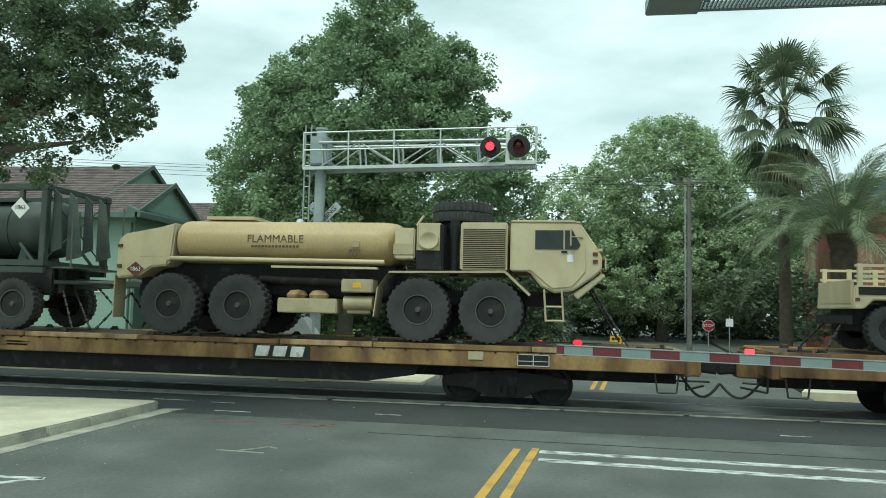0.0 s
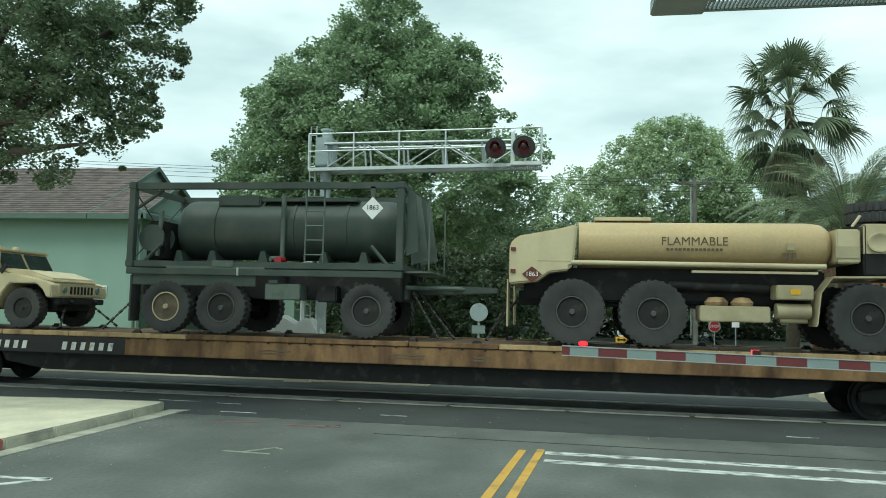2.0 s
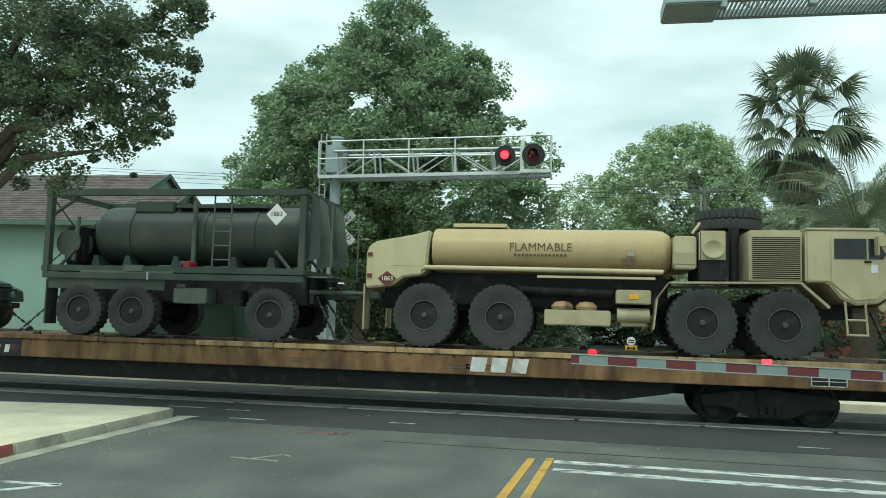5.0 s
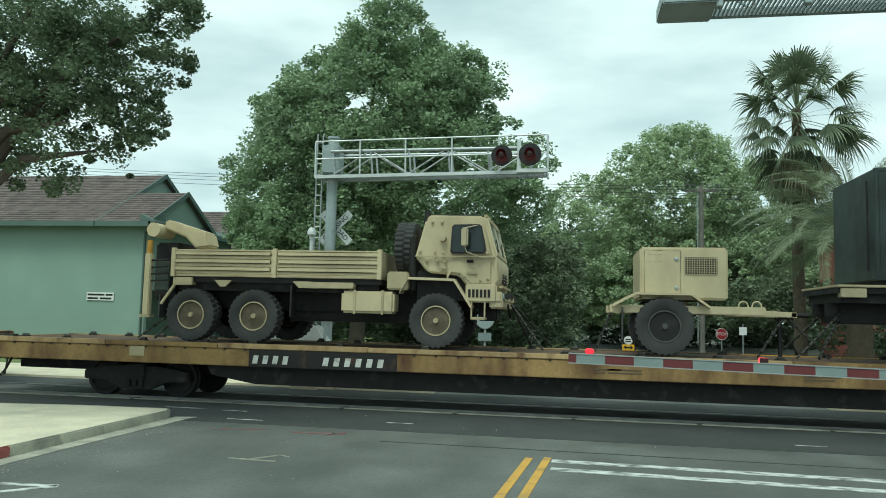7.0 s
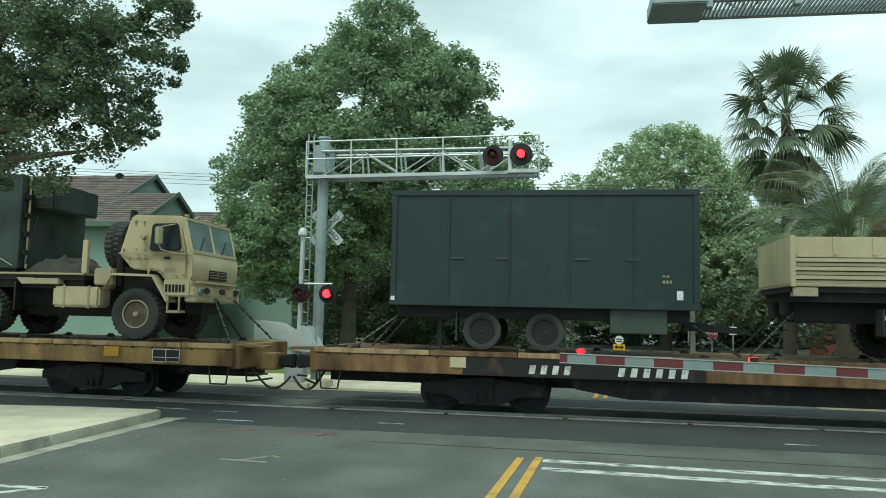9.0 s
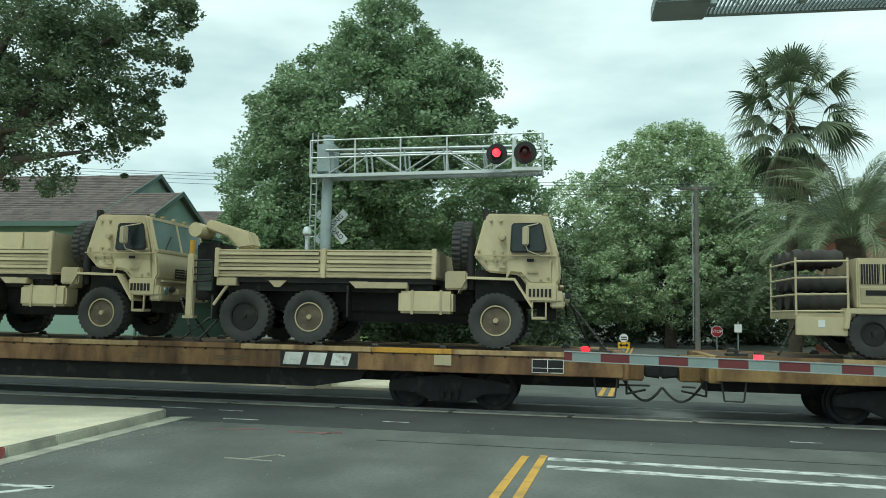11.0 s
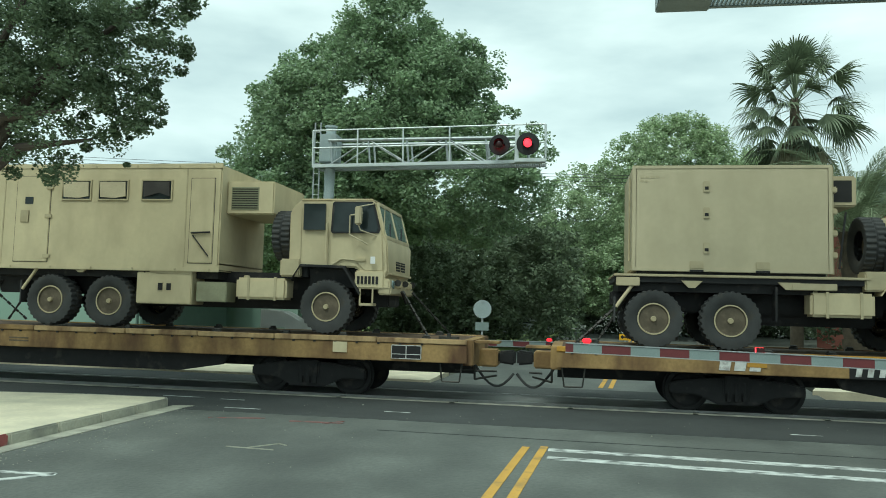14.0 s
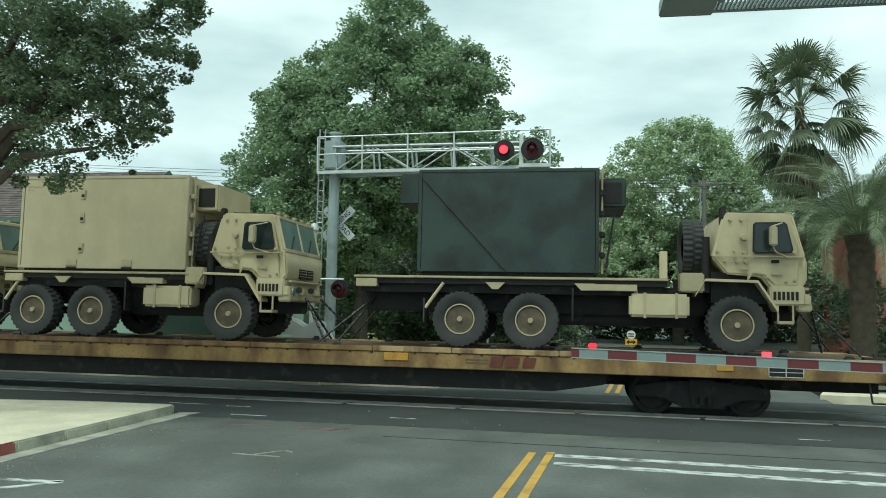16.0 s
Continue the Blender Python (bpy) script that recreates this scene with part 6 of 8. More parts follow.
# ---- light four-wheeled utility trucks ----
def utility_truck(paint, body, label):
    t = thing("utility_truck", label, "truck", group="utility trucks on the train")
    for x in (0, 3.33):
        axle(t, x, 0.9, "hummer")
    tub = [(-0.7, 0.85), (-0.66, 1.3), (1.4, 1.3), (1.42, 1.34), (2.5, 1.34), (2.62, 1.28), (3.2, 1.22), (3.85, 1.08), (4.02, 1.0), (4.06, 0.72), (3.93, 0.72), (3.82, 0.9), (3.66, 1.03), (3.0, 1.03), (2.82, 0.82), (2.66, 0.46), (0.72, 0.46), (0.56, 0.74), (0.36, 1.02), (-0.34, 1.02), (-0.5, 0.85)]
    part("body", slab(B(), tub, -1.06, 1.06), paint, t, bevel=0.025)
    part("underbody", box(B(), -0.55, 3.9, -0.62, 0.62, 0.42, 0.95), CHASSIS, t)
    part("hood", slab(B(), [(2.5, 1.3), (2.55, 1.4), (3.3, 1.33), (3.9, 1.16), (3.95, 1.05), (3.2, 1.15)], -0.82, 0.82), paint, t, bevel=0.04)
    # cab with door and windows
    cab = part("cab", slab(B(), [(1.42, 1.32), (1.44, 1.84), (1.5, 1.88), (2.3, 1.88), (2.38, 1.84), (2.62, 1.32)], -0.98, 0.98), paint, t, bevel=0.03)
    part("roof", box(B(), 1.4, 2.42, -1.0, 1.0, 1.86, 1.93), paint, cab, bevel=0.025)
    door = part("door", slab(B(), [(1.55, 0.55), (1.52, 1.3), (1.58, 1.82), (2.28, 1.82), (2.4, 1.3), (2.42, 0.55)], -1.1, -1.05), paint, t, bevel=0.012)
    part("window", box(B(), 1.68, 2.24, -1.106, -1.098, 1.4, 1.72), GLASS, door, "dark door window")
    bm = B()
    for a, b, c, d in ((1.62, 1.68, 1.34, 1.78), (2.24, 2.3, 1.34, 1.78), (1.68, 2.24, 1.72, 1.78), (1.68, 2.24, 1.34, 1.4)):
        box(bm, a, b, -1.128, -1.096, c, d)
    part("window_frame", bm, paint, door, bevel=0.008)
    part("handle", box(B(), 1.6, 1.78, -1.12, -1.1, 1.22, 1.26), CHASSIS, door)
    part("sticker", box(B(), 2.2, 2.32, -1.106, -1.1, 0.72, 0.9), WHITE, door)
    for s in (-1, 1):
        a, b = sorted((s * 0.06, s * 0.86))
        bm = B()
        v = [bm.verts.new(c) for c in ((2.42, a, 1.8), (2.42, b, 1.8), (2.64, b, 1.38), (2.64, a, 1.38))]
        w = [bm.verts.new((c.co.x + 0.02, c.co.y, c.co.z + 0.01)) for c in v]
        bm.faces.new(v), bm.faces.new(w)
        for i in range(4):
            bm.faces.new((v[i - 1], v[i], w[i], w[i - 1]))
        part("windscreen", bm, GLASS, cab, smooth=0)
    part("snorkel", rod(B(), (2.58, -0.98, 1.2), (2.58, -0.98, 1.86), 0.06, sides=12), paint, t)
    part("snorkel_cap", lathe(B(), [(0.001, 1.98), (0.1, 1.97), (0.11, 1.87), (0.05, 1.86)], 14, "z", (2.58, -0.98, 0)), paint, t)
    bm = B()
    rod(bm, (2.45, -1.05, 1.45), (2.5, -1.3, 1.5), 0.015)
    box(bm, 2.47, 2.5, -1.4, -1.24, 1.38, 1.72)
    part("mirror", bm, paint, t)
    part("mirror_pad", slab(B(), [(2.7, 1.3), (2.85, 1.5), (2.9, 1.44), (2.8, 1.24)], -1.08, -1.05), CHASSIS, t)
    # details on the flank
    part("louvre_panel", box(B(), -0.6, 0.28, -1.075, -1.055, 1.12, 1.27), VENT_DARK, t)
    part("filler_cap", lathe(B(), [(0.001, -1.08), (0.1, -1.08), (0.11, -1.05)], 18, centre=(0.48, 0, 1.14)), CHASSIS, t)
    part("stowage_hatch", slab(B(), [(0.72, 0.75), (0.62, 1.0), (0.62, 1.26), (1.3, 1.26), (1.3, 0.68), (0.82, 0.68)], -1.075, -1.05), paint, t, bevel=0.01)
    part("hinge_seam", box(B(), 0.9, 1.08, -1.082, -1.074, 1.02, 1.05), CHASSIS, t)
    part("marker_lamp", box(B(), -0.66, -0.58, -1.075, -1.05, 1.0, 1.06), STENCIL_RED, t)
    part("front_panel", box(B(), 4.0, 4.07, -0.8, 0.8, 0.74, 1.04), paint, t, bevel=0.015)
    bm = B()
    for i in range(7):
        box(bm, 4.07, 4.085, -0.42 + 0.13 * i, -0.36 + 0.13 * i, 0.8, 0.98)
    part("grille", bm, VENT_DARK, t)
    for s in (-1, 1):
        part("headlight", lathe(B(), [(0.001, 4.1), (0.07, 4.09), (0.09, 4.06)], 16, "x", (0, s * 0.62, 0.9)), PALE_GLASS, t)
        part("tow_hook", rod(B(), (4.0, s * 0.45, 0.68), (4.2, s * 0.45, 0.62), 0.03), CHASSIS, t)
    part("bumper", box(B(), 3.98, 4.12, -0.85, 0.85, 0.56, 0.7), paint if body == "shelter" else CHASSIS, t, bevel=0.02)
    part("rear_bumper", box(B(), -0.78, -0.66, -0.9, 0.9, 0.55, 0.72), CHASSIS, t, bevel=0.015)
    if body == "bed":
        for s in (-1, 1):
            bm = B()
            for z in (1.5, 1.74):
                box(bm, -0.64, 1.38, s * 1.0 - 0.02, s * 1.0 + 0.02, z - 0.03, z + 0.03)
            for x in (-0.6, -0.1, 0.42, 0.94):
                box(bm, x, x + 0.09, s * 1.0 - 0.03, s * 1.0 + 0.03, 1.3, 1.78)
            part("bed_rack", bm, paint, t, "slatted bed side")
        part("tailgate", box(B(), -0.7, -0.64, -0.95, 0.95, 0.95, 1.42), paint, t, bevel=0.01)
        for x in (2.0, 2.35):
            part("beacon", lathe(B(), [(0.001, 2.02), (0.07, 2.0), (0.08, 1.92)], 12, "z", (x, -0.6 + x * 0.2, 0)), paint, t)
    if body == "shelter":
        sh = part("shelter", box(B(), -0.86, 1.38, -1.08, 1.08, 1.34, 2.46), paint, t, "tan equipment shelter", bevel=0.03)
        part("shelter_lower", box(B(), 0.42, 1.3, -1.09, 0.9, 0.92, 1.34), paint, t, bevel=0.01)
        part("corner_post", box(B(), 1.24, 1.34, -1.1, -1.04, 1.5, 2.44), DARK_TARP, sh)
        part("strap", box(B(), -0.66, -0.58, -1.095, -1.08, 1.9, 2.46), DARK_TARP, sh)
        part("vent_frame", box(B(), 0.5, 1.1, -1.1, -1.07, 1.02, 1.56), paint, sh, bevel=0.008)
        for i in range(6):
            part("vent_slat", box(B(), 0.56, 1.04, -1.108, -1.1, 1.1 + 0.075 * i, 1.14 + 0.075 * i), VENT_DARK, sh)
        for z in (1.42, 1.75, 2.0, 2.28):
            part("latch", box(B(), 0.33, 0.47, -1.12, -1.08, z - 0.05, z + 0.06), TAN_DARK, sh, bevel=0.015)
        turret = part("turret_shield", lathe(B(), [(0.5, 1.94), (0.62, 1.95), (0.6, 2.2), (0.5, 2.2)], 10, "z", (1.95, 0, 0)), paint, t)
        part("roof_box", box(B(), 1.75, 2.35, -0.7, 0.2, 2.1, 2.36), paint, t, bevel=0.03)
        part("roof_gear", box(B(), 1.45, 1.8, -0.8, 0.3, 1.95, 2.3), TAN_DARK, t, bevel=0.06)
        part("gun_ring_rail", rod(B(), (1.4, -0.95, 2.05), (2.4, -0.95, 2.0), 0.025), paint, t)
        part("antenna", rod(B(), (1.95, -0.5, 2.3), (2.0, -0.5, 2.75), 0.015), TAN_DARK, t)
        part("antenna_head", box(B(), 1.95, 2.05, -0.55, -0.45, 2.6, 2.88), PALE_STRIPE, t, bevel=0.015)
        part("camera_box", box(B(), 2.65, 2.85, -0.6, -0.4, 2.02, 2.16), GREY_SHELL, t, bevel=0.02)
        part("roof_front", slab(B(), [(2.3, 1.92), (2.3, 2.15), (2.7, 2.0), (2.72, 1.86)], -0.85, 0.85), paint, t, bevel=0.02)
    chains(t, [((4.0, -0.45, 0.6), (4.35, -1.1, 0.04)), ((4.0, 0.45, 0.6), (4.5, 0.9, 0.04)), ((-0.7, -0.5, 0.6), (-1.2, -1.1, 0.04)), ((-0.7, 0.5, 0.6), (-1.1, 0.9, 0.04))])
    return t


for paint, kind, label, x, z in ((TAN, "bed", "tan military utility truck with a slatted open bed", 5.93, 1.26), (CAMO, "bed_plain", "dark green military utility truck with an open bed", 35.22, 1.27)):
    low = utility_truck(paint, kind, label)
    settle(low, 1.32, 0.86, ("wheel",))
    ride(low, x, z)
ride(utility_truck(TAN, "shelter", "tan military utility truck with a boxy shelter on its back"), 126.78, 1.26)


# ---- six-wheeled cargo trucks ----
def lean(bm, crease=1.9):
    """Draws a cab's sides in above and below the crease."""
    for v in bm.verts:
        v.co.y *= 1 - (0.16 * (crease - v.co.z) if v.co.z < crease else 0.05 * (v.co.z - crease))
    return bm


def cargo_truck(f, bed, load, label, cab_kind="armoured", rims=None, bed_h=2.0, plain_sides=True):
    """Rear axle at 0, front axle at f; bed: its stretch, load: what it carries."""
    t = thing("cargo_truck", label, "truck", group="cargo trucks on the train")
    for i, x in enumerate((0, 1.44, f)):
        axle(t, x, 1.0, "truck", rims if i == 0 else None)
    for s in (-1, 1):
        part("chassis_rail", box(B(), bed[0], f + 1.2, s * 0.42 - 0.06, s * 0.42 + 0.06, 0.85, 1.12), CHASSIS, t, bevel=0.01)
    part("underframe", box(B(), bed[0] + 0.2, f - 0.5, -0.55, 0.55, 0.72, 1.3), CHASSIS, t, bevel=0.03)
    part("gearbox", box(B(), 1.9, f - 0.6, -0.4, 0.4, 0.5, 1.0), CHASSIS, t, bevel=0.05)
    # added near-black block filling in far-side shade; the real tank is the tan one
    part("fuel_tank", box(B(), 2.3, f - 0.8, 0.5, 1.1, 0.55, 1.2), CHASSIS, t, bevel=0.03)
    # cab
    if cab_kind == "armoured":
        out = [(-0.46, 1.89), (-0.25, 2.73), (-0.19, 2.77), (0.93, 2.75), (1.01, 2.69), (1.19, 1.96), (1.27, 1.86), (1.29, 1.44), (1.2, 1.32), (0.62, 1.3), (0.45, 1.52), (-0.19, 1.57)]
        glass = [(0.34, 1.99), (0.31, 2.03), (0.33, 2.5), (0.37, 2.54), (0.84, 2.55), (0.89, 2.51), (0.98, 2.07), (0.95, 2.0)]
        door_out = [(0.2, 1.42), (0.2, 2.64), (0.9, 2.66), (0.95, 2.6), (1.1, 2.0), (1.12, 1.36), (0.7, 1.36), (0.5, 1.56), (0.3, 1.58)]
        ws = ((1.015, 2.66), (1.185, 2.0))
        n, back = f - 0.21, 0.0
    else:
        out = [(-0.88, 1.44), (-0.87, 2.6), (-0.72, 2.8), (-0.6, 2.84), (0.9, 2.84), (1.02, 2.78), (1.17, 2.2), (1.29, 1.95), (1.31, 1.36), (1.25, 1.22), (0.82, 1.2), (0.6, 1.42)]
        glass = [(0.14, 2.16), (0.11, 2.2), (0.12, 2.74), (0.16, 2.78), (0.9, 2.78), (0.95, 2.74), (1.09, 2.25), (1.06, 2.17)]
        door_out = [(0.04, 1.42), (0.05, 2.83), (0.97, 2.83), (1.17, 2.15), (1.2, 1.36), (0.8, 1.36), (0.6, 1.56), (0.3, 1.58)]
        ws = ((1.03, 2.74), (1.2, 2.1))
        n, back = f - 0.2, 0.38
    cab = part("cab", lean(slab(B(), [(f + x, z) for x, z in out], -1.2, 1.2)), TAN, t, "tan military cab", bevel=0.035)
    door = part("door", lean(slab(B(), [(f + x, z) for x, z in door_out], -1.225, -1.19)), TAN, t, bevel=0.012)
    part("window", lean(slab(B(), [(f + x, z) for x, z in glass], -1.24, -1.222)), GLASS, door, "dark side window")
    gx, gz = sum(x for x, _ in glass) / len(glass), sum(z for _, z in glass) / len(glass)
    rubber = [(f + gx + (x - gx) * 1.1, gz + (z - gz) * 1.1) for x, z in glass]
    part("window_seal", lean(slab(B(), rubber, -1.232, -1.222)), CHASSIS, door, "black rubber window seal")
    part("handle", lean(box(B(), f + 0.62, f + 0.84, -1.255, -1.222, 1.55, 1.61)), TAN, door, bevel=0.01)
    if cab_kind == "armoured":
        part("crease", box(B(), f - 0.45, f + 1.2, -1.226, -1.2, 1.89, 1.903), TAN_DARK, cab)
        for x, z in ((-0.12, 2.62), (0.08, 2.62), (-0.36, 2.0), (-0.05, 2.0), (0.12, 1.98), (1.04, 1.98), (-0.22, 1.8), (0.0, 1.8), (0.16, 1.8), (0.9, 1.42), (1.05, 1.45), (0.56, 1.5)):
            part("bolt", lean(lathe(B(), [(0.001, -1.245), (0.03, -1.24), (0.035, -1.2)], 8, centre=(f + x, 0, z))), TAN_DARK, cab)
        part("lifting_lug", lathe(B(), [(0.001, -1.3), (0.06, -1.29), (0.075, -1.2)], 12, centre=(f + 0.12, 0, 2.27)), TAN_DARK, cab)
        part("hinge_cover", lean(box(B(), f + 0.05, f + 0.22, -1.26, -1.215, 1.63, 1.7)), TAN, cab, bevel=0.02)
        part("lock_plate", lean(box(B(), f + 0.62, f + 0.76, -1.245, -1.22, 1.78, 1.84)), CHASSIS, door)
        part("roof_mast", box(B(), f - 0.3, f - 0.18, -1.12, -0.98, 2.5, 2.88), CHASSIS, cab, bevel=0.02)
        part("roof_rail", rod(B(), (f - 0.1, -0.9, 2.79), (f + 0.95, -0.9, 2.77), 0.025), CHASSIS, cab)
        part("crease_edge", box(B(), f - 0.45, f + 1.2, -1.226, -1.2, 1.905, 1.915), TAN, cab)
    else:
        for x in (-0.62, -0.02, 1.2):
            part("door_seam", lean(box(B(), f + x, f + x + 0.015, -1.215, -1.19, 1.46, 2.66)), TAN_DARK, cab)
        bm = B()
        for p, q in (((0.5, 2.1), (0.5, 2.5)), ((0.5, 2.5), (0.78, 2.56)), ((0.5, 2.1), (0.9, 1.9))):
            rod(bm, (f + p[0], -1.3, p[1]), (f + q[0], -1.3, q[1]), 0.015, sides=6)
        part("mirror_frame", bm, GREY_SHELL, cab)
        part("rear_handle", rod(B(), (f - 0.02, -1.24, 1.55), (f - 0.02, -1.24, 2.35), 0.018), TAN, cab)
        part("roof_lip", box(B(), f - 0.66, f + 0.95, -1.13, 1.13, 2.82, 2.88), TAN, cab, bevel=0.025)
        part("rear_window", box(B(), f - 0.55, f - 0.07, -1.2, -1.16, 2.2, 2.76), GLASS, cab)
        part("sticker", box(B(), f + 0.95, f + 1.05, -1.232, -1.226, 1.5, 1.65), WHITE, door)
    for s in (-1, 1):
        a, b = sorted((s * 0.05, s * 1.08))
        (xa, za), (xb, zb) = ws
        bm = B()
        v = [bm.verts.new(c) for c in ((f + xa, a, za), (f + xa, b, za), (f + xb, b, zb), (f + xb, a, zb))]
        w = [bm.verts.new((c.co.x + 0.02, c.co.y, c.co.z + 0.01)) for c in v]
        bm.faces.new(v), bm.faces.new(w)
        for i in range(4):
            bm.faces.new((v[i - 1], v[i], w[i], w[i - 1]))
        part("windscreen", bm, PALE_GLASS, cab, "pale green windscreen", smooth=0)
        mx, mz = (0.6, 2.28) if cab_kind == "armoured" else (0.72, 2.48)
        y0, y1 = sorted((s * 1.36, s * 1.52))
        mirror = part("mirror", box(B(), f + mx - 0.06, f + mx + 0.07, y0, y1, mz - 0.19, mz + 0.19), GREY_SHELL, t, "pale upright mirror", bevel=0.025)
        bm = B()
        rod(bm, (f + mx, s * 1.42, mz - 0.19), (f + mx + 0.05, s * 1.42, mz - 0.3), 0.014, sides=6)
        rod(bm, (f + mx + 0.05, s * 1.42, mz - 0.3), (f + mx + 0.35, s * 1.18, mz - 0.4), 0.014, sides=6)
        rod(bm, (f + mx, s * 1.42, mz + 0.19), (f + mx + 0.3, s * 1.12, mz + 0.3), 0.014, sides=6)
        part("mirror_arm", bm, GREY_SHELL, mirror)
        part("headlight", lathe(B(), [(0.001, n + 1.6), (0.09, n + 1.59), (0.11, n + 1.5)], 16, "x", (0, s * 0.9, 1.08)), PALE_GLASS, t)
        part("tow_eye", box(B(), n + 1.5, n + 1.68, s * 0.5 - 0.05, s * 0.5 + 0.05, 1.0, 1.15), TAN_DARK, t, bevel=0.02)
        # wheel-arch guard
        bm = B()
        y0, y1 = sorted((s * 0.78, s * 1.23))
        for (x0, z0), (x1, z1) in (((-0.78, 1.12), (-0.6, 1.42)), ((-0.6, 1.42), (0.36, 1.4)), ((0.36, 1.4), (0.72, 0.85))):
            slab(bm, [(f + x0, z0), (f + x0 + 0.02, z0 + 0.05), (f + x1 + 0.02, z1 + 0.05), (f + x1, z1)], y0, y1)
        part("wheel_arch", bm, TAN if cab_kind == "armoured" else CHASSIS, t)
    (xa, za), (xb, zb) = ws
    for y in (-1.1, 0.0, 1.1):
        part("screen_pillar", rod(B(), (f + xa, y, za + 0.02), (f + xb + 0.02, y, zb - 0.02), 0.035), TAN, cab)
    part("screen_header", box(B(), f + xa - 0.04, f + xa + 0.04, -1.1, 1.1, za - 0.02, za + 0.06), TAN, cab, bevel=0.015)
    part("screen_sill", box(B(), f + xb - 0.02, f + xb + 0.06, -1.12, 1.12, zb - 0.08, zb + 0.01), TAN, cab, bevel=0.015)
    for y in (-0.75, 0.35):
        part("wiper", rod(B(), (f + xb + 0.04, y, zb + 0.02), (f + 0.5 * (xa + xb) + 0.04, y + 0.35, 0.5 * (za + zb)), 0.012), CHASSIS, cab)
    part("engine_bay", box(B(), f - 0.45, f + 0.6, -0.95, 0.95, 1.0, 1.62), CHASSIS, t)
    part("nose", box(B(), f + 0.6, f + 1.24, -1.16, 1.16, 0.98, 1.36), TAN, t, bevel=0.03)
    bm = B()
    for i in range(6):
        box(bm, f + 0.66 + 0.08 * i, f + 0.71 + 0.08 * i, -1.175, -1.155, 1.08, 1.24)
    part("side_grille", bm, VENT_DARK, t)
    for y0, y1 in ((-0.4, 0.02), (0.08, 0.5)):
        pane = part("front_grille", box(B(), n + 1.485, n + 1.515, y0, y1, 1.38, 1.6), VENT_DARK, t, bevel=0.01)
        for i in range(3):
            part("grille_slat", box(B(), n + 1.512, n + 1.522, y0, y1, 1.43 + 0.06 * i, 1.442 + 0.06 * i), TAN_DARK, pane)
    part("nose_step", box(B(), n + 1.48, n + 1.56, -1.0, 1.0, 1.28, 1.33), TAN, t, bevel=0.012)
    if cab_kind == "armoured":
        for y in (-0.95, -0.5, 0.0, 0.5, 0.95):
            part("roof_lamp", box(B(), f + 0.93, f + 1.02, y - 0.06, y + 0.06, 2.74, 2.8), TAN_DARK, cab, bevel=0.015)
    for s in (-1, 1):
        part("lamp_housing", box(B(), n + 1.4, n + 1.56, s * 0.9 - 0.24, s * 0.9 + 0.24, 0.98, 1.2), TAN, t, "tan headlight guard", bevel=0.03)
    part("bumper", box(B(), n + 1.3, n + 1.58, -1.12, 1.12, 0.86, 1.04), TAN_DARK, t, bevel=0.03)
    for y in (-0.75, 0.0, 0.75):
        part("shackle", lathe(B(), [(0.03, -0.02), (0.07, -0.02), (0.07, 0.02), (0.03, 0.02)], 12, centre=(n + 1.64, y, 1.12)), CHAIN, t)
    part("front_hose", rod(B(), (n + 1.6, -0.2, 0.95), (n + 1.62, 0.2, 0.7), 0.025), CHASSIS, t)
    part("winch_box", box(B(), n + 1.0, n + 1.4, -0.5, 0.5, 0.6, 0.9), CHASSIS, t, bevel=0.03)
    part("step", box(B(), f + 0.72, f + 1.02, -1.2, -0.9, 0.62, 0.68), TAN_DARK, t, bevel=0.01)
    part("step_stay", box(B(), f + 0.72, f + 0.75, -1.19, -1.15, 0.66, 0.98), TAN_DARK, t)
    part("step_stay", box(B(), f + 0.99, f + 1.02, -1.19, -1.15, 0.66, 0.98), TAN_DARK, t)
    # behind the cab
    tyre, rim, r = wheel_meshes("truck")[:3]
    sp = shared("spare_wheel", tyre, t, pose(f - 0.76 - back, -0.45, 2.12, 0, 0, 90))
    shared("rim", rim, sp, Matrix())
    part("spare_frame", box(B(), f - 0.98, f - 0.5, -0.9, 0.6, 1.2, 1.5), CHASSIS, t)
    part("intake", rod(B(), (f - 0.55, -0.95, 1.2), (f - 0.55, -0.95, 2.3), 0.09, sides=12), CHASSIS, t)
    part("battery_box", box(B(), f - 1.05, f - 0.6, -1.18, -0.75, 1.2, 1.58), TAN_DARK, t, bevel=0.03)
    part("fuel_tank", box(B(), f - 2.02, f - 0.88, -1.2, -0.72, 0.7, 1.16), TAN, t, "tan fuel tank", bevel=0.05)
    for x in (-1.75, -1.15):
        part("tank_strap", box(B(), f + x, f + x + 0.05, -1.212, -1.19, 0.68, 1.18), TAN_DARK, t)
    part("filler_cap", lathe(B(), [(0.001, 1.22), (0.06, 1.21), (0.07, 1.14)], 12, "z", (f - 1.88, -0.95, 0)), TAN_DARK, t)
    # bed
    b0, b1 = bed
    part("bed", box(B(), b0, b1, -1.2, 1.2, 1.41, 1.46), TAN_DARK, t, bevel=0.012)
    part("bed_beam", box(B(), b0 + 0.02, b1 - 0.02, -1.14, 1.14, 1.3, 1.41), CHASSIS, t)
    # near-black block standing in for the shade beneath the bed
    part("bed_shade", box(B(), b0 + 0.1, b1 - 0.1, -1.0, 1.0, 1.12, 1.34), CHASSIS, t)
    for x in (0.72, 2.5):
        part("bracket", slab(B(), [(x - 0.2, 1.34), (x + 0.2, 1.34), (x + 0.06, 1.2), (x - 0.06, 1.2)], -1.19, -1.14), TAN_DARK, t)
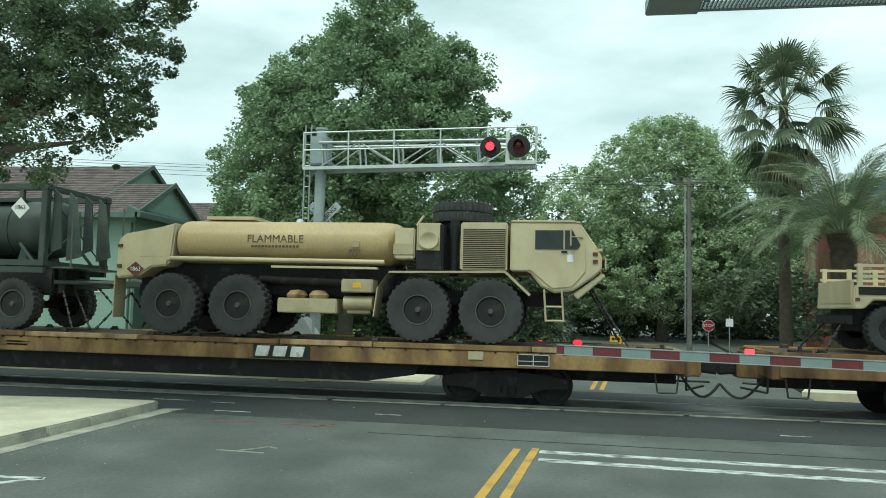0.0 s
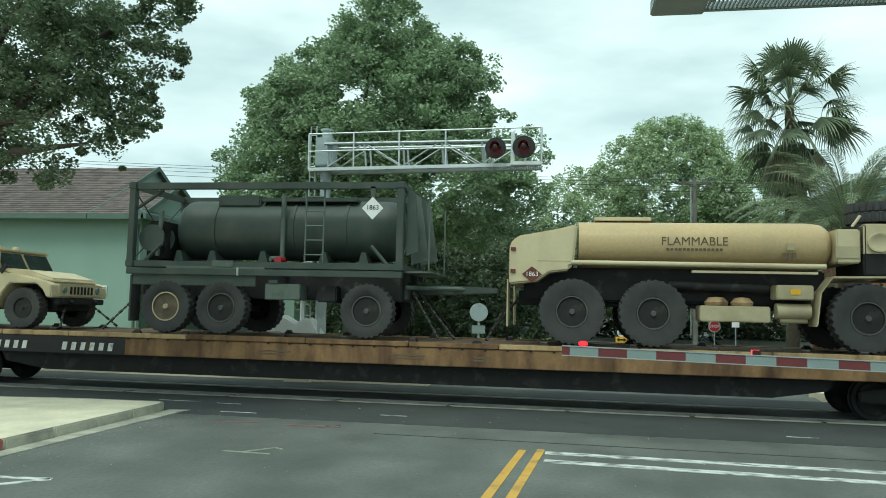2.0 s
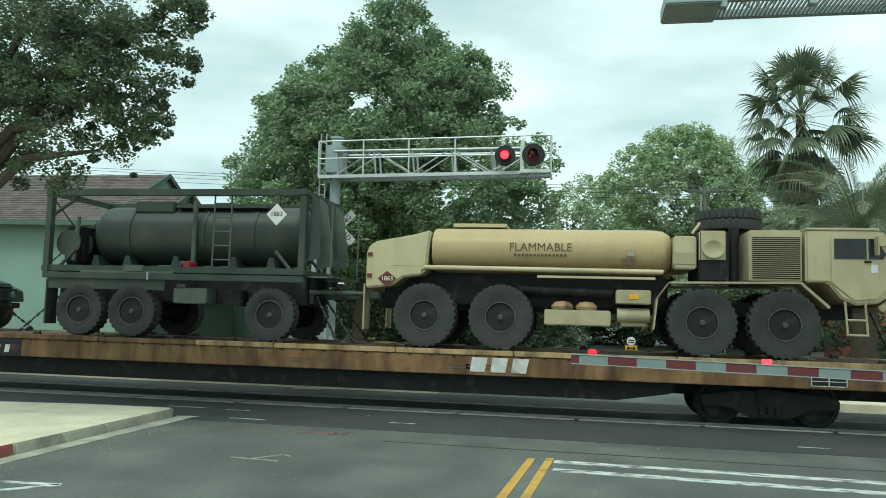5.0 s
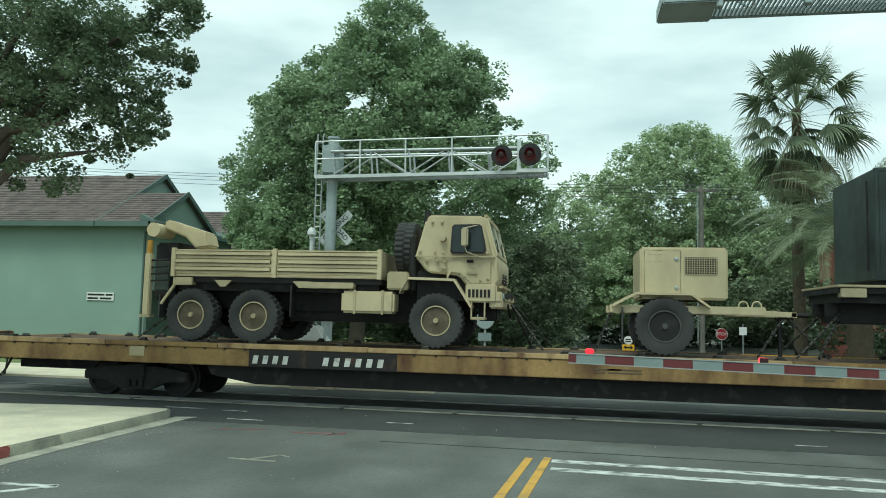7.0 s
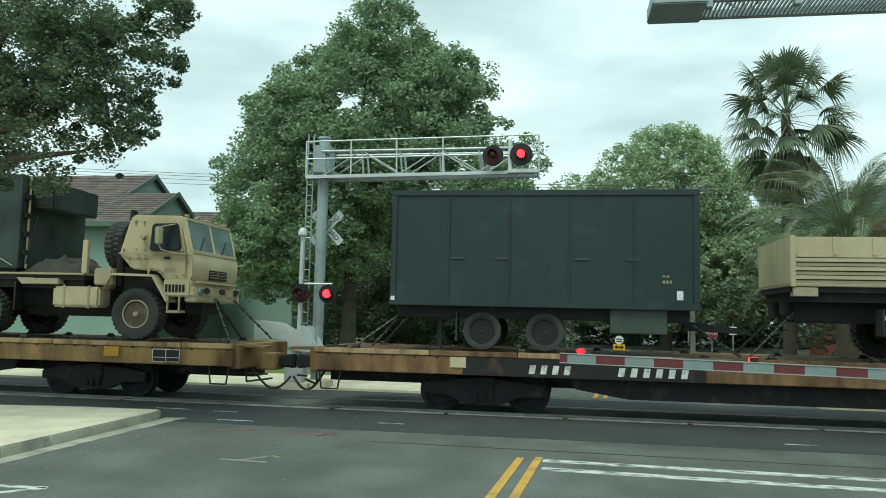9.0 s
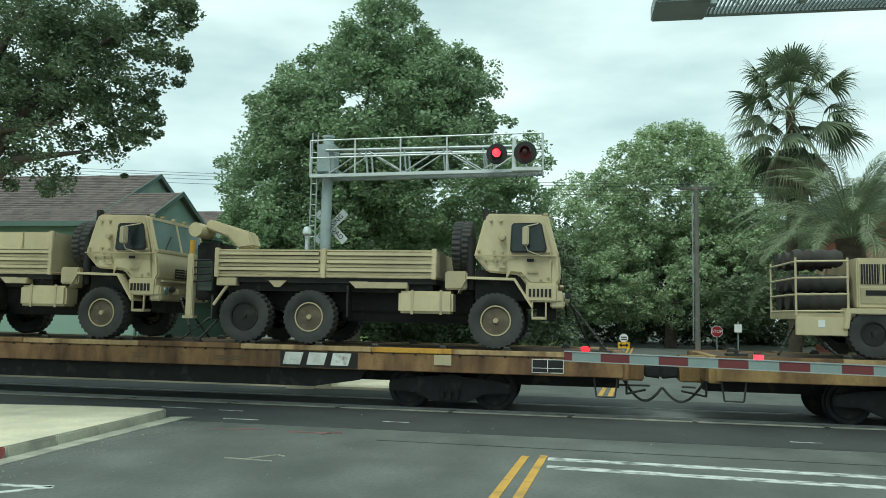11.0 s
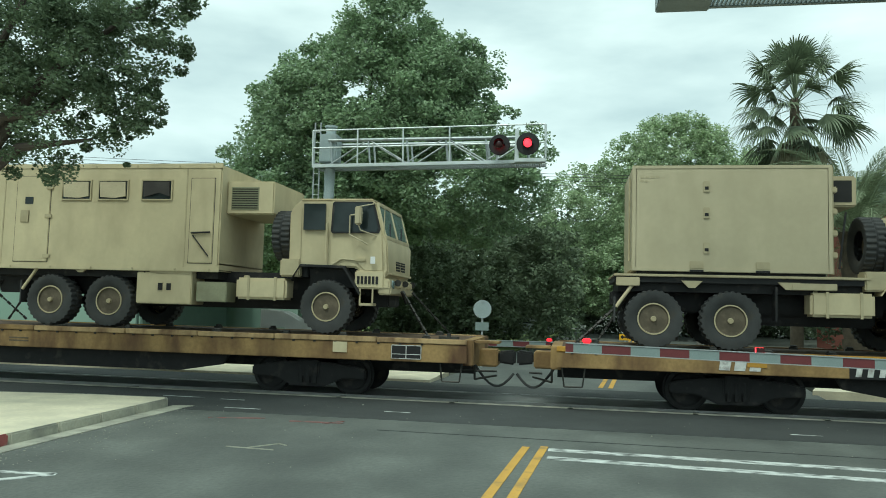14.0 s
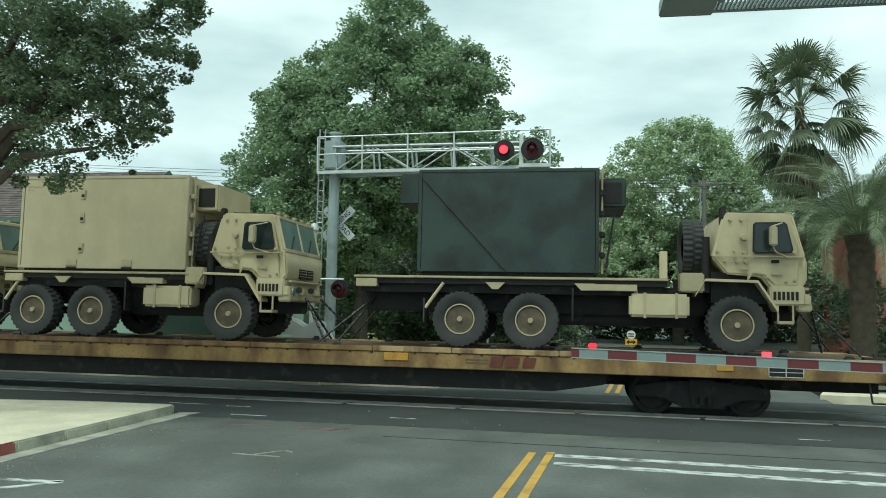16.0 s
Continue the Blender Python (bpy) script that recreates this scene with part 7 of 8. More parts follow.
    part("rail_box", box(B(), max(2.55, b1 - 2.0), b1 - 0.6, -1.21, -1.0, 1.2, 1.33), TAN_DARK, t, bevel=0.01)
    part("tail_box", box(B(), b0 + 0.05, b0 + 0.5, -1.205, -1.0, 1.22, 1.39), TAN_DARK, t, bevel=0.01)
    part("mud_bracket", rod(B(), (-0.35, -1.15, 1.32), (-0.72, -1.15, 0.8), 0.035), TAN, t)
    part("mud_flap", box(B(), -0.76, -0.73, -1.18, -0.8, 0.5, 1.0), RUBBER, t)
    part("mud_flap", box(B(), 2.25, 2.29, -1.18, -0.9, 0.6, 1.25), CHASSIS, t)
    if load in ("cargo", "cargo_crane", "cargo_high"):
        for s in (-1, 1):
            half = (b1 - b0) / 2
            for k in (0, 1):
                a, c = b0 + half * k + 0.02, b0 + half * (k + 1) - 0.02
                y0, y1 = sorted((s * 1.19, s * 1.15))
                panel = part("side_board", box(B(), a, c, y0, y1, 1.47, bed_h), TAN, t, "ribbed tan dropside", bevel=0.01)
                n = 3
                low = min(bed_h, 2.0)
                for i in range(n):
                    z = 1.5 + (low - 1.5) * (i + 0.5) / n
                    y0, y1 = sorted((s * 1.19, s * 1.225))
                    part("rib", box(B(), a + 0.05, c - 0.05, y0, y1, z - 0.052, z + 0.052), TAN, panel, bevel=0.02)
                if bed_h > 2.1:
                    for i in range(5):
                        x = a + 0.05 + (c - a - 0.15) * i / 4
                        part("stake", box(B(), x, x + 0.06, y0, y1, 2.02, bed_h), TAN, panel)
            for x in (b0, b0 + half - 0.04, b1 - 0.1):
                y0, y1 = sorted((s * 1.15, s * 1.24))
                part("board_post", box(B(), x, x + 0.1, y0, y1, 1.4, bed_h + 0.03), TAN, t, bevel=0.012)
        for x in (b0, b1 - 0.06):
            part("end_board", box(B(), x, x + 0.05, -1.14, 1.14, 1.47, bed_h), TAN, t)
    if load == "cargo_crane":
        part("crane_column", box(B(), b0 - 0.75, b0 - 0.15, -0.6, 0.2, 0.9, 2.2), CHASSIS, t, bevel=0.05)
        part("crane_boom", slab(B(), [(b0 - 0.5, 2.5), (b0 - 0.45, 2.72), (b0 + 0.55, 2.42), (b0 + 0.65, 2.1), (b0 + 0.3, 2.05), (b0 + 0.05, 2.3)], -0.75, -0.25), TAN, t, "tan crane boom", bevel=0.04)
        part("winch", lathe(B(), [(0.001, -1.0), (0.16, -1.0), (0.16, -0.3), (0.001, -0.3)], 16, centre=(b0 - 0.6, 0, 2.45)), TAN, t)
        part("outrigger", box(B(), b0 - 0.65, b0 - 0.5, -1.2, -1.05, 0.55, 1.9), TAN, t, bevel=0.02)
        part("outrigger_foot", box(B(), b0 - 0.7, b0 - 0.45, -1.22, -1.02, 0.5, 0.56), TAN_DARK, t)
        part("ram", rod(B(), (b0 - 0.58, -1.12, 1.8), (b0 - 0.58, -1.12, 2.2), 0.06, sides=10), PATCH, t)
        part("control_box", box(B(), b0 - 0.45, b0 - 0.1, -1.1, -0.6, 1.1, 1.75), GREEN, t, bevel=0.02)
        bm = B()
        for i in range(4):
            rod(bm, (b0 - 0.5, -1.15, 1.3 + 0.15 * i), (b0 - 0.12, -1.15, 1.32 + 0.15 * i), 0.02)
        part("hose", bm, CHASSIS, t)
    chains(t, [((f + 1.5, -0.5, 0.95), (f + 2.2, -1.15, 0.04)), ((f + 1.5, 0.5, 0.95), (f + 2.3, 1.0, 0.04)), ((f + 1.5, -0.5, 0.95), (f + 1.9, 0.2, 0.04)), ((b0 + 0.3, -0.6, 1.0), (b0 - 0.75, -1.15, 0.04)), ((b0 + 0.3, -0.5, 1.0), (b0 - 0.35, -1.15, 0.04)), ((b0 + 0.3, 0.5, 1.0), (b0 - 0.6, 0.8, 0.04))])
    return t


def shelter_box(t, x0, x1, z0, z1, paint, kind):
    """A box body with framed edges, latches and a vent unit at its front."""
    b = part("shelter", box(B(), x0, x1, -1.19, 1.19, z0, z1), paint, t, "tan equipment shelter" if paint is not CAMO else "dark camouflaged shelter", bevel=0.025)
    for x in (x0, x1 - 0.07):
        part("corner_post", box(B(), x - 0.006, x + 0.076, -1.2, -1.12, z0, z1 + 0.006), paint, b, bevel=0.01)
    for z in (z0, z1 - 0.06):
        part("edge_rail", box(B(), x0, x1, -1.202, -1.15, z - 0.004, z + 0.066), paint, b, bevel=0.01)
    part("skid", box(B(), x0 + 0.1, x1 - 0.1, -1.1, 1.1, z0 - 0.08, z0), CHASSIS, b)
    if kind == "latched":
        xm = x0 + 0.38 * (x1 - x0)
        for q in (0.22, 0.55, 0.8):
            z = z0 + q * (z1 - z0)
            la = part("latch", box(B(), xm - 0.06, xm + 0.06, -1.215, -1.19, z - 0.11, z + 0.11), TAN_DARK, b, bevel=0.01)
            part("latch_slot", box(B(), xm - 0.035, xm + 0.035, -1.222, -1.213, z - 0.06, z + 0.0), VENT_DARK, la)
        for q in (0.33, 0.66):
            x = x0 + q * (x1 - x0)
            part("pocket_slot", box(B(), x - 0.13, x + 0.13, -1.206, -1.19, z0 - 0.005, z0 + 0.035), VENT_DARK, b)
            part("lift_pocket", box(B(), x - 0.13, x + 0.13, -1.212, -1.19, z0 + 0.05, z0 + 0.2), TAN_DARK, b, bevel=0.01)
        bars(b, "mark_bar", x0 + 0.15, x0 + 0.55, z1 - 0.24, z1 - 0.21, -1.194, 4, TAN_DARK)
        bars(b, "mark_bar", x0 + 0.15, x0 + 0.32, z1 - 0.32, z1 - 0.29, -1.194, 2, TAN_DARK)
    part("vent_unit", box(B(), x1, x1 + 0.55, -0.85, 0.85, z1 - 0.75, z1 - 0.15), paint if paint is CAMO else TAN_DARK, b, bevel=0.03)
    part("vent_mesh", box(B(), x1 + 0.08, x1 + 0.46, -0.862, -0.848, z1 - 0.66, z1 - 0.24), VENT_DARK, b)
    for i in range(4):
        zz = z0 + 0.3 + 0.42 * i
        part("end_fitting", box(B(), x1, x1 + 0.12, -1.12, -1.0, zz, zz + 0.12), TAN_DARK if paint is not CAMO else CHASSIS, b, bevel=0.02)
    part("cable", rod(B(), (x1 + 0.14, -1.1, z0 + 0.1), (x1 + 0.3, -1.0, z0 + 1.2), 0.02), CHASSIS, b)
    part("door_bar", rod(B(), (x0 - 0.04, -0.9, z0 + 0.2), (x0 - 0.04, -0.9, z1 - 0.2), 0.02), TAN_DARK if paint is not CAMO else CHASSIS, b)
    part("end_ladder", rod(B(), (x1 + 0.06, -1.0, z0), (x1 + 0.06, -1.0, z1), 0.025), TAN_DARK, b)
    return b


ride(cargo_truck(5.40, (-0.49, 4.24), "cargo_crane", "tan six-wheeled cargo truck with a folded crane"), 66.26, 1.25)
dark = cargo_truck(5.23, (-2.3, 3.95), "", "tan six-wheeled truck carrying a dark camouflaged shelter")
sh = shelter_box(dark, -1.62, 2.3, 1.55, 3.68, CAMO, "plain")
note = part("notice", box(B(), -1.35, -0.75, -1.212, -1.198, 2.72, 3.12), STENCIL, sh, "white notice with dark lines")
bars(note, "text_bar", -1.3, -0.85, 3.0, 3.06, -1.214, 3, BLACK_SIGN)
bars(note, "text_bar", -1.3, -0.8, 2.88, 2.94, -1.214, 4, BLACK_SIGN)
for a, b in (((-0.7, 3.1), (2.2, 1.6)), ((1.3, 3.1), (0.0, 2.4))):
    part("strap", rod(B(), (a[0], -1.22, a[1]), (b[0], -1.24, b[1]), 0.014, sides=6), KHAKI, dark)
bm = B()
nu, nv = 26, 14
rows = []
for i in range(nu + 1):
    row = []
    for j in range(nv + 1):
        u, w = i / nu, j / nv
        h = (math.sin(math.pi * u) * math.sin(math.pi * w)) ** 0.5
        row.append(bm.verts.new((2.28 + 1.5 * u, -1.08 + 1.5 * w, 1.47 + h * (0.36 + 0.22 * noise.noise(Vector((5 * u, 4 * w, 2))) + 0.1 * noise.noise(Vector((14 * u, 12 * w, 5)))))))
    rows.append(row)
for i in range(nu):
    for j in range(nv):
        bm.faces.new((rows[i][j], rows[i + 1][j], rows[i + 1][j + 1], rows[i][j + 1]))
bm.faces.new([r[0] for r in rows] + rows[-1][1:] + [r[-1] for r in rows[-2::-1]] + rows[0][-2:0:-1])
part("folded_tarp", bm, DARK_TARP, dark, "heap of dark folded tarpaulin")
part("stanchion", box(B(), 3.85, 3.98, -1.15, -1.05, 1.46, 2.2), TAN, dark, bevel=0.01)
ride(dark, 81.35, 1.25)
ride(cargo_truck(4.85, (-2.4, 3.6), "cargo_high", "tan six-wheeled cargo truck with high slatted sides", bed_h=2.36), 102.06, 1.25)
ride(cargo_truck(5.38, (-0.7, 4.15), "cargo_crane", "tan six-wheeled cargo truck with one dark wheel", rims=CHASSIS), 110.09, 1.25)

van = cargo_truck(6.43, (-2.0, 4.0), "", "tan expandable van truck with a long box body", "plain")
body = part("van_body", box(B(), -1.97, 4.0, -1.22, 1.22, 1.28, 3.6), TAN, van, "long tan van body", bevel=0.03)
part("roof_rail", box(B(), -1.99, 4.02, -1.235, -1.2, 3.52, 3.63), TAN, body, bevel=0.01)
part("floor_rail", box(B(), -1.99, 4.02, -1.235, -1.2, 1.26, 1.36), TAN, body, bevel=0.01)
for x in (-1.28, 3.18):
    part("panel_seam", box(B(), x, x + 0.03, -1.228, -1.21, 1.36, 3.52), TAN_DARK, body)
vdoor = part("van_door", box(B(), -0.95, -0.1, -1.24, -1.21, 1.42, 3.35), TAN, body, "tan side door", bevel=0.012)
part("door_seal", box(B(), -0.96, -0.09, -1.226, -1.215, 1.41, 3.36), RUBBER, body)
part("door_window", box(B(), -0.72, -0.52, -1.25, -1.238, 2.72, 2.88), GLASS, vdoor)
part("door_lock", box(B(), -0.82, -0.6, -1.26, -1.238, 2.3, 2.58), TAN_DARK, vdoor, bevel=0.02)
for z in (1.55, 2.45, 3.1):
    part("hinge", box(B(), -0.2, -0.04, -1.26, -1.238, z - 0.04, z + 0.04), TAN_DARK, vdoor)
for x in (0.2, 1.1, 2.15):
    w = part("van_window", box(B(), x, x + 0.68, -1.235, -1.215, 2.84, 3.24), GLASS, body, "small side window")
    part("blind", slab(B(), [(x + 0.05, 2.88), (x + 0.02, 3.22), (x + 0.64, 3.22), (x + 0.66, 2.9), (x + 0.4, 2.86 + (0.12 if x > 2 else 0.0))], -1.27, -1.24), DARK_TARP if x > 2 else CANVAS, w, "crumpled dark flap" if x > 2 else "tan canvas flap")
    for a, b, c, e in ((x - 0.03, x, 2.81, 3.27), (x + 0.68, x + 0.71, 2.81, 3.27), (x, x + 0.68, 3.24, 3.27), (x, x + 0.68, 2.81, 2.84)):
        part("window_trim", box(B(), a, b, -1.25, -1.215, c, e), TAN_DARK, w)
panel = part("service_panel", box(B(), -1.82, -1.5, -1.24, -1.21, 1.45, 2.3), TAN_DARK, body, bevel=0.012)
for z in (1.6, 1.85, 2.1):
    part("socket", box(B(), -1.76, -1.58, -1.25, -1.238, z - 0.08, z + 0.08), VENT_DARK, panel)
part("panel_seal", box(B(), 3.29, 3.86, -1.226, -1.215, 1.44, 3.31), RUBBER, body)
part("front_panel", box(B(), 3.3, 3.85, -1.24, -1.21, 1.45, 3.3), TAN, body, bevel=0.012)
part("ladder_rail", rod(B(), (3.36, -1.27, 2.1), (3.8, -1.27, 2.12), 0.02), CHASSIS, body)
part("panel_stay", rod(B(), (3.4, -1.27, 2.05), (3.78, -1.27, 1.6), 0.014), CHASSIS, body)
for x in (-1.85, -1.0, 0.0, 1.0, 2.0, 3.0, 3.8):
    for z in (1.31, 3.57):
        part("rail_bolt", lathe(B(), [(0.001, -1.25), (0.022, -1.248), (0.026, -1.23)], 8, centre=(x, 0, z)), TAN_DARK, body)
part("vent_unit", box(B(), 4.0, 5.1, -0.95, 0.95, 2.55, 3.28), TAN, body, "tan ventilation unit", bevel=0.03)
part("vent_mesh", box(B(), 4.12, 4.75, -0.965, -0.948, 2.65, 3.15), KHAKI, body)
for i in range(9):
    part("vent_slat", box(B(), 4.14, 4.73, -0.975, -0.964, 2.68 + 0.052 * i, 2.70 + 0.052 * i), VENT_DARK, body)
part("side_locker", box(B(), 2.1, 3.4, -1.2, -0.6, 0.55, 1.24), TAN, van, "tan side locker", bevel=0.02)
for x in (2.62, 2.82):
    part("locker_latch", box(B(), x, x + 0.1, -1.215, -1.195, 0.85, 1.0), VENT_DARK, van)
part("mesh_box", box(B(), 3.5, 4.2, -1.18, -0.7, 0.62, 1.05), KHAKI, van, bevel=0.015)
ride(van, 137.41, 1.26)

for x, f, span, top, label in ((150.26, 4.9, (-0.42, 3.28), 3.6, "tan six-wheeled truck carrying a tan shelter"), (158.08, 4.72, (-0.43, 3.68), 3.6, "tan six-wheeled truck with a shelter and vent unit")):
    g = cargo_truck(f, (span[0] - 0.35, f - 0.95), "", label)
    shelter_box(g, span[0], span[1], 1.52, top, GREY_SHELL, "latched")
    ride(g, x, 1.20)
g = cargo_truck(5.39, (-2.25, 4.12), "", "tan six-wheeled truck carrying a dark tarpaulin-green shelter")
sh = shelter_box(g, -0.9, 2.78, 1.55, 3.66, CAMO, "plain")
part("strap", rod(B(), (-0.88, -1.215, 3.55), (0.95, -1.23, 1.56), 0.012, sides=6), CHAIN, g)
part("rear_vent_unit", box(B(), -1.32, -0.9, -1.1, 0.6, 2.95, 3.6), CAMO, sh, bevel=0.03)
part("stanchion", box(B(), 3.95, 4.1, -1.15, -1.05, 1.46, 2.0), TAN, g, bevel=0.01)
ride(g, 167.65, 1.20)


# ---- trailers ----
def generator_trailer(paint, khaki, label):
    t = thing("generator_trailer", label, "trailer", group="generator trailers on the train")
    axle(t, 0, 0.95, "big_trailer")
    r = 0.575 if not khaki else 0.46
    z0 = 1.0
    part("frame_rail", box(B(), -1.05, 1.9, -1.0, -0.86, z0 - 0.16, z0), paint, t, bevel=0.012)
    part("frame_rail", box(B(), -1.05, 1.9, 0.86, 1.0, z0 - 0.16, z0), paint, t, bevel=0.012)
    part("floor", box(B(), -0.6, 1.3, -0.86, 0.86, z0 - 0.1, z0), CHASSIS, t)
    for s in (-1, 1):
        y0, y1 = sorted((s * 0.8, s * 1.16))
        top = [(-1.0, 0.95), (-1.0, 1.0), (-0.55, 1.25), (0.5, 1.25), (0.85, 1.0), (0.85, 0.95), (0.5, 1.2), (-0.55, 1.2)]
        part("fender", slab(B(), top, y0, y1), paint, t)
    x0, x1, zt = (-0.46, 1.22, 2.16) if not khaki else (-0.78, 1.18, 2.02)
    body = part("housing", box(B(), x0, x1, -0.95, 0.95, 1.12, zt), paint, t, "boxy generator housing", bevel=0.04)
    if not khaki:
        d = part("door", box(B(), x0 + 0.08, x0 + 0.78, -0.972, -0.945, 1.2, zt - 0.06), paint, body, bevel=0.02)
        for z in (1.35, 1.92):
            part("latch", lathe(B(), [(0.001, -1.0), (0.04, -0.99), (0.045, -0.96)], 10, centre=(x0 + 0.7, 0, z)), STEEL, d)
        bars(d, "text_bar", x0 + 0.15, x0 + 0.45, zt - 0.16, zt - 0.14, -0.973, 3, TAN_DARK)
        bars(d, "text_bar", x0 + 0.15, x0 + 0.45, zt - 0.3, zt - 0.28, -0.973, 3, TAN_DARK)
        part("grille", box(B(), x0 + 0.86, x1 - 0.2, -0.962, -0.945, 1.62, zt - 0.2), VENT_DARK, body)
        bm = B()
        for i in range(14):
            box(bm, x0 + 0.86 + 0.046 * i, x0 + 0.87 + 0.046 * i, -0.968, -0.96, 1.62, zt - 0.2)
        for i in range(8):
            box(bm, x0 + 0.86, x1 - 0.2, -0.968, -0.96, 1.62 + 0.045 * i, 1.63 + 0.045 * i)
        part("grille_mesh", bm, paint, body)
    else:
        part("door", box(B(), x0 + 0.3, x0 + 0.6, -0.97, -0.945, 1.5, 1.95), paint, body, bevel=0.012)
        part("panel_dark", box(B(), x0 + 1.02, x0 + 1.2, -0.965, -0.945, 1.5, 1.65), VENT_DARK, body)
        part("panel_frame", box(B(), x0 + 1.28, x0 + 1.88, -0.965, -0.945, 1.3, 1.85), TAN_DARK, body, bevel=0.01)
        part("panel_white", box(B(), x0 + 1.32, x0 + 1.56, -0.975, -0.96, 1.52, 1.8), WHITE, body)
        part("panel_dark", box(B(), x0 + 1.64, x0 + 1.84, -0.975, -0.96, 1.5, 1.8), VENT_DARK, body)
    part("drawbar", slab(B(), [(1.2, 0.82), (1.2, 0.98), (2.6, 0.92), (2.6, 0.82)], -0.5, -0.38), paint, t, bevel=0.01)
    part("drawbar", slab(B(), [(1.2, 0.82), (1.2, 0.98), (2.6, 0.92), (2.6, 0.82)], 0.38, 0.5), paint, t, bevel=0.01)
    part("tow_eye", rod(B(), (2.55, 0, 0.87), (2.95, 0, 0.87), 0.05), CHASSIS, t)
    part("cross_tie", box(B(), 2.5, 2.6, -0.5, 0.5, 0.82, 0.92), paint, t)
    for x in (1.5, 1.75):
        bm = B()
        last = None
        for i in range(9):
            a = math.pi * i / 8
            p = (x + 0.09 * math.cos(a), -0.93, 1.0 + 0.11 * math.sin(a))
            if last:
                rod(bm, last, p, 0.016, sides=6)
            last = p
        part("tie_ring", bm, paint, t)
    part("prop_leg", rod(B(), (2.3, -0.4, 0.02), (2.3, -0.4, 0.85), 0.04), CHASSIS, t)
    part("mud_flap", box(B(), -0.82, -0.79, -1.1, -0.8, 0.3, 0.95), RUBBER, t)
    chains(t, [((2.4, -0.4, 0.85), (1.7, -1.15, 0.04)), ((2.4, -0.4, 0.85), (3.0, -1.1, 0.04)), ((-1.0, -0.6, 0.85), (-1.35, -1.15, 0.04)), ((2.4, 0.4, 0.85), (3.0, 1.0, 0.04))])
    return t


ride(generator_trailer(TAN, False, "tan generator trailer with a mesh grille"), 76.01, 1.25)
ride(generator_trailer(KHAKI, True, "khaki green generator trailer with small panels"), 132.29, 1.26)


def stores_trailer():
    t = thing("stores_trailer", "tan trailer with a generator, rack and canvas-covered load", "trailer")
    axle(t, 0, 0.88, "trailer")
    part("bed", box(B(), -1.38, 2.1, -0.95, 0.95, 0.72, 0.86), TAN_DARK, t, bevel=0.012)
    part("apron", box(B(), -1.38, -0.45, -1.0, -0.92, 0.42, 0.78), TAN, t, bevel=0.012)
    part("fender", slab(B(), [(-0.55, 0.55), (-0.5, 0.95), (0.6, 0.95), (0.85, 0.6), (0.8, 0.4), (0.66, 0.4), (0.5, 0.84), (-0.4, 0.84), (-0.45, 0.55)], -1.06, -0.75), TAN, t, bevel=0.015)
    part("label_plate", box(B(), -0.98, -0.86, -1.01, -1.0, 0.58, 0.72), WHITE, t)
    g = part("generator", box(B(), -0.25, 0.62, -0.92, 0.8, 0.95, 1.92), TAN, t, "boxy tan generator", bevel=0.03)
    part("grille", box(B(), -0.19, 0.56, -0.935, -0.915, 1.42, 1.8), VENT_DARK, g)
    bm = B()
    for i in range(16):
        box(bm, -0.19 + 0.047 * i, -0.182 + 0.047 * i, -0.942, -0.934, 1.42, 1.8)
    box(bm, 0.16, 0.2, -0.945, -0.934, 1.42, 1.8)
    part("grille_mesh", bm, TAN_DARK, g)
    part("control_panel", box(B(), -0.19, 0.56, -0.935, -0.915, 1.05, 1.34), TAN_DARK, g)
    part("control_dark", box(B(), -0.1, 0.3, -0.942, -0.93, 1.2, 1.3), VENT_DARK, g)
    for z in (0.88, 1.2, 1.52, 1.84):
        part("rack_rail", rod(B(), (-1.36, -0.95, z), (-0.4, -0.95, z + 0.02), 0.02), TAN, t)
        part("rack_rail", rod(B(), (-1.36, -0.95, z), (-1.36, 0.9, z), 0.02), TAN, t)
    for x, y in ((-1.36, -0.95), (-0.42, -0.95), (-1.36, 0.9)):
        part("rack_post", rod(B(), (x, y, 0.8), (x, y, 1.92), 0.022), TAN, t)
    for i in range(9):
        row, k = divmod(i, 3)
        y, z = -0.62 + 0.6 * k + 0.1 * row, 1.08 + 0.36 * row
        end = -0.36 if row == 2 else -0.3
        bm = B()
        prof = [(0.001, -1.28)] + [(0.17 + 0.03 * math.sin(2.7 * j + i), -1.28 + (end + 1.28) * j / 9) for j in range(10)] + [(0.001, end + 0.01)]
        lathe(bm, prof, 12, "x", (0, y, z + (0.14 if row == 2 else 0)))
        part("netting_roll", bm, DARK_TARP, t, "dark rolled netting")
    # draped cover: a wrinkled shell
    bm = B()
    nx, nz = 34, 14
    def face(fn):
        g = [[bm.verts.new(fn(i / nx, j / nz)) for j in range(nz + 1)] for i in range(nx + 1)]
        for i in range(nx):
            for j in range(nz):
                bm.faces.new((g[i][j], g[i + 1][j], g[i + 1][j + 1], g[i][j + 1]))
    def wr(u, w, k):
        return 0.05 * noise.noise(Vector((u * 6 + k, w * 1.6, k))) + 0.03 * noise.noise(Vector((u * 9 + w * 7, w * 5, k + 3)))
    top = lambda u: 1.76 - 0.04 * u - 0.03 * math.sin(3 * math.pi * u)
    face(lambda u, w: (1.02 + 0.98 * u, -0.96 - 0.04 * (1 - w) + wr(u, w, 1), 0.84 + (top(u) - 0.84) * w))
    face(lambda u, w: (1.02 + 0.98 * u, 0.9 + wr(u, w, 2), 0.84 + (top(u) - 0.84) * w))
    face(lambda u, w: (1.02 + 0.98 * u, -0.96 + 1.86 * w, top(u) + wr(u, w, 3)))
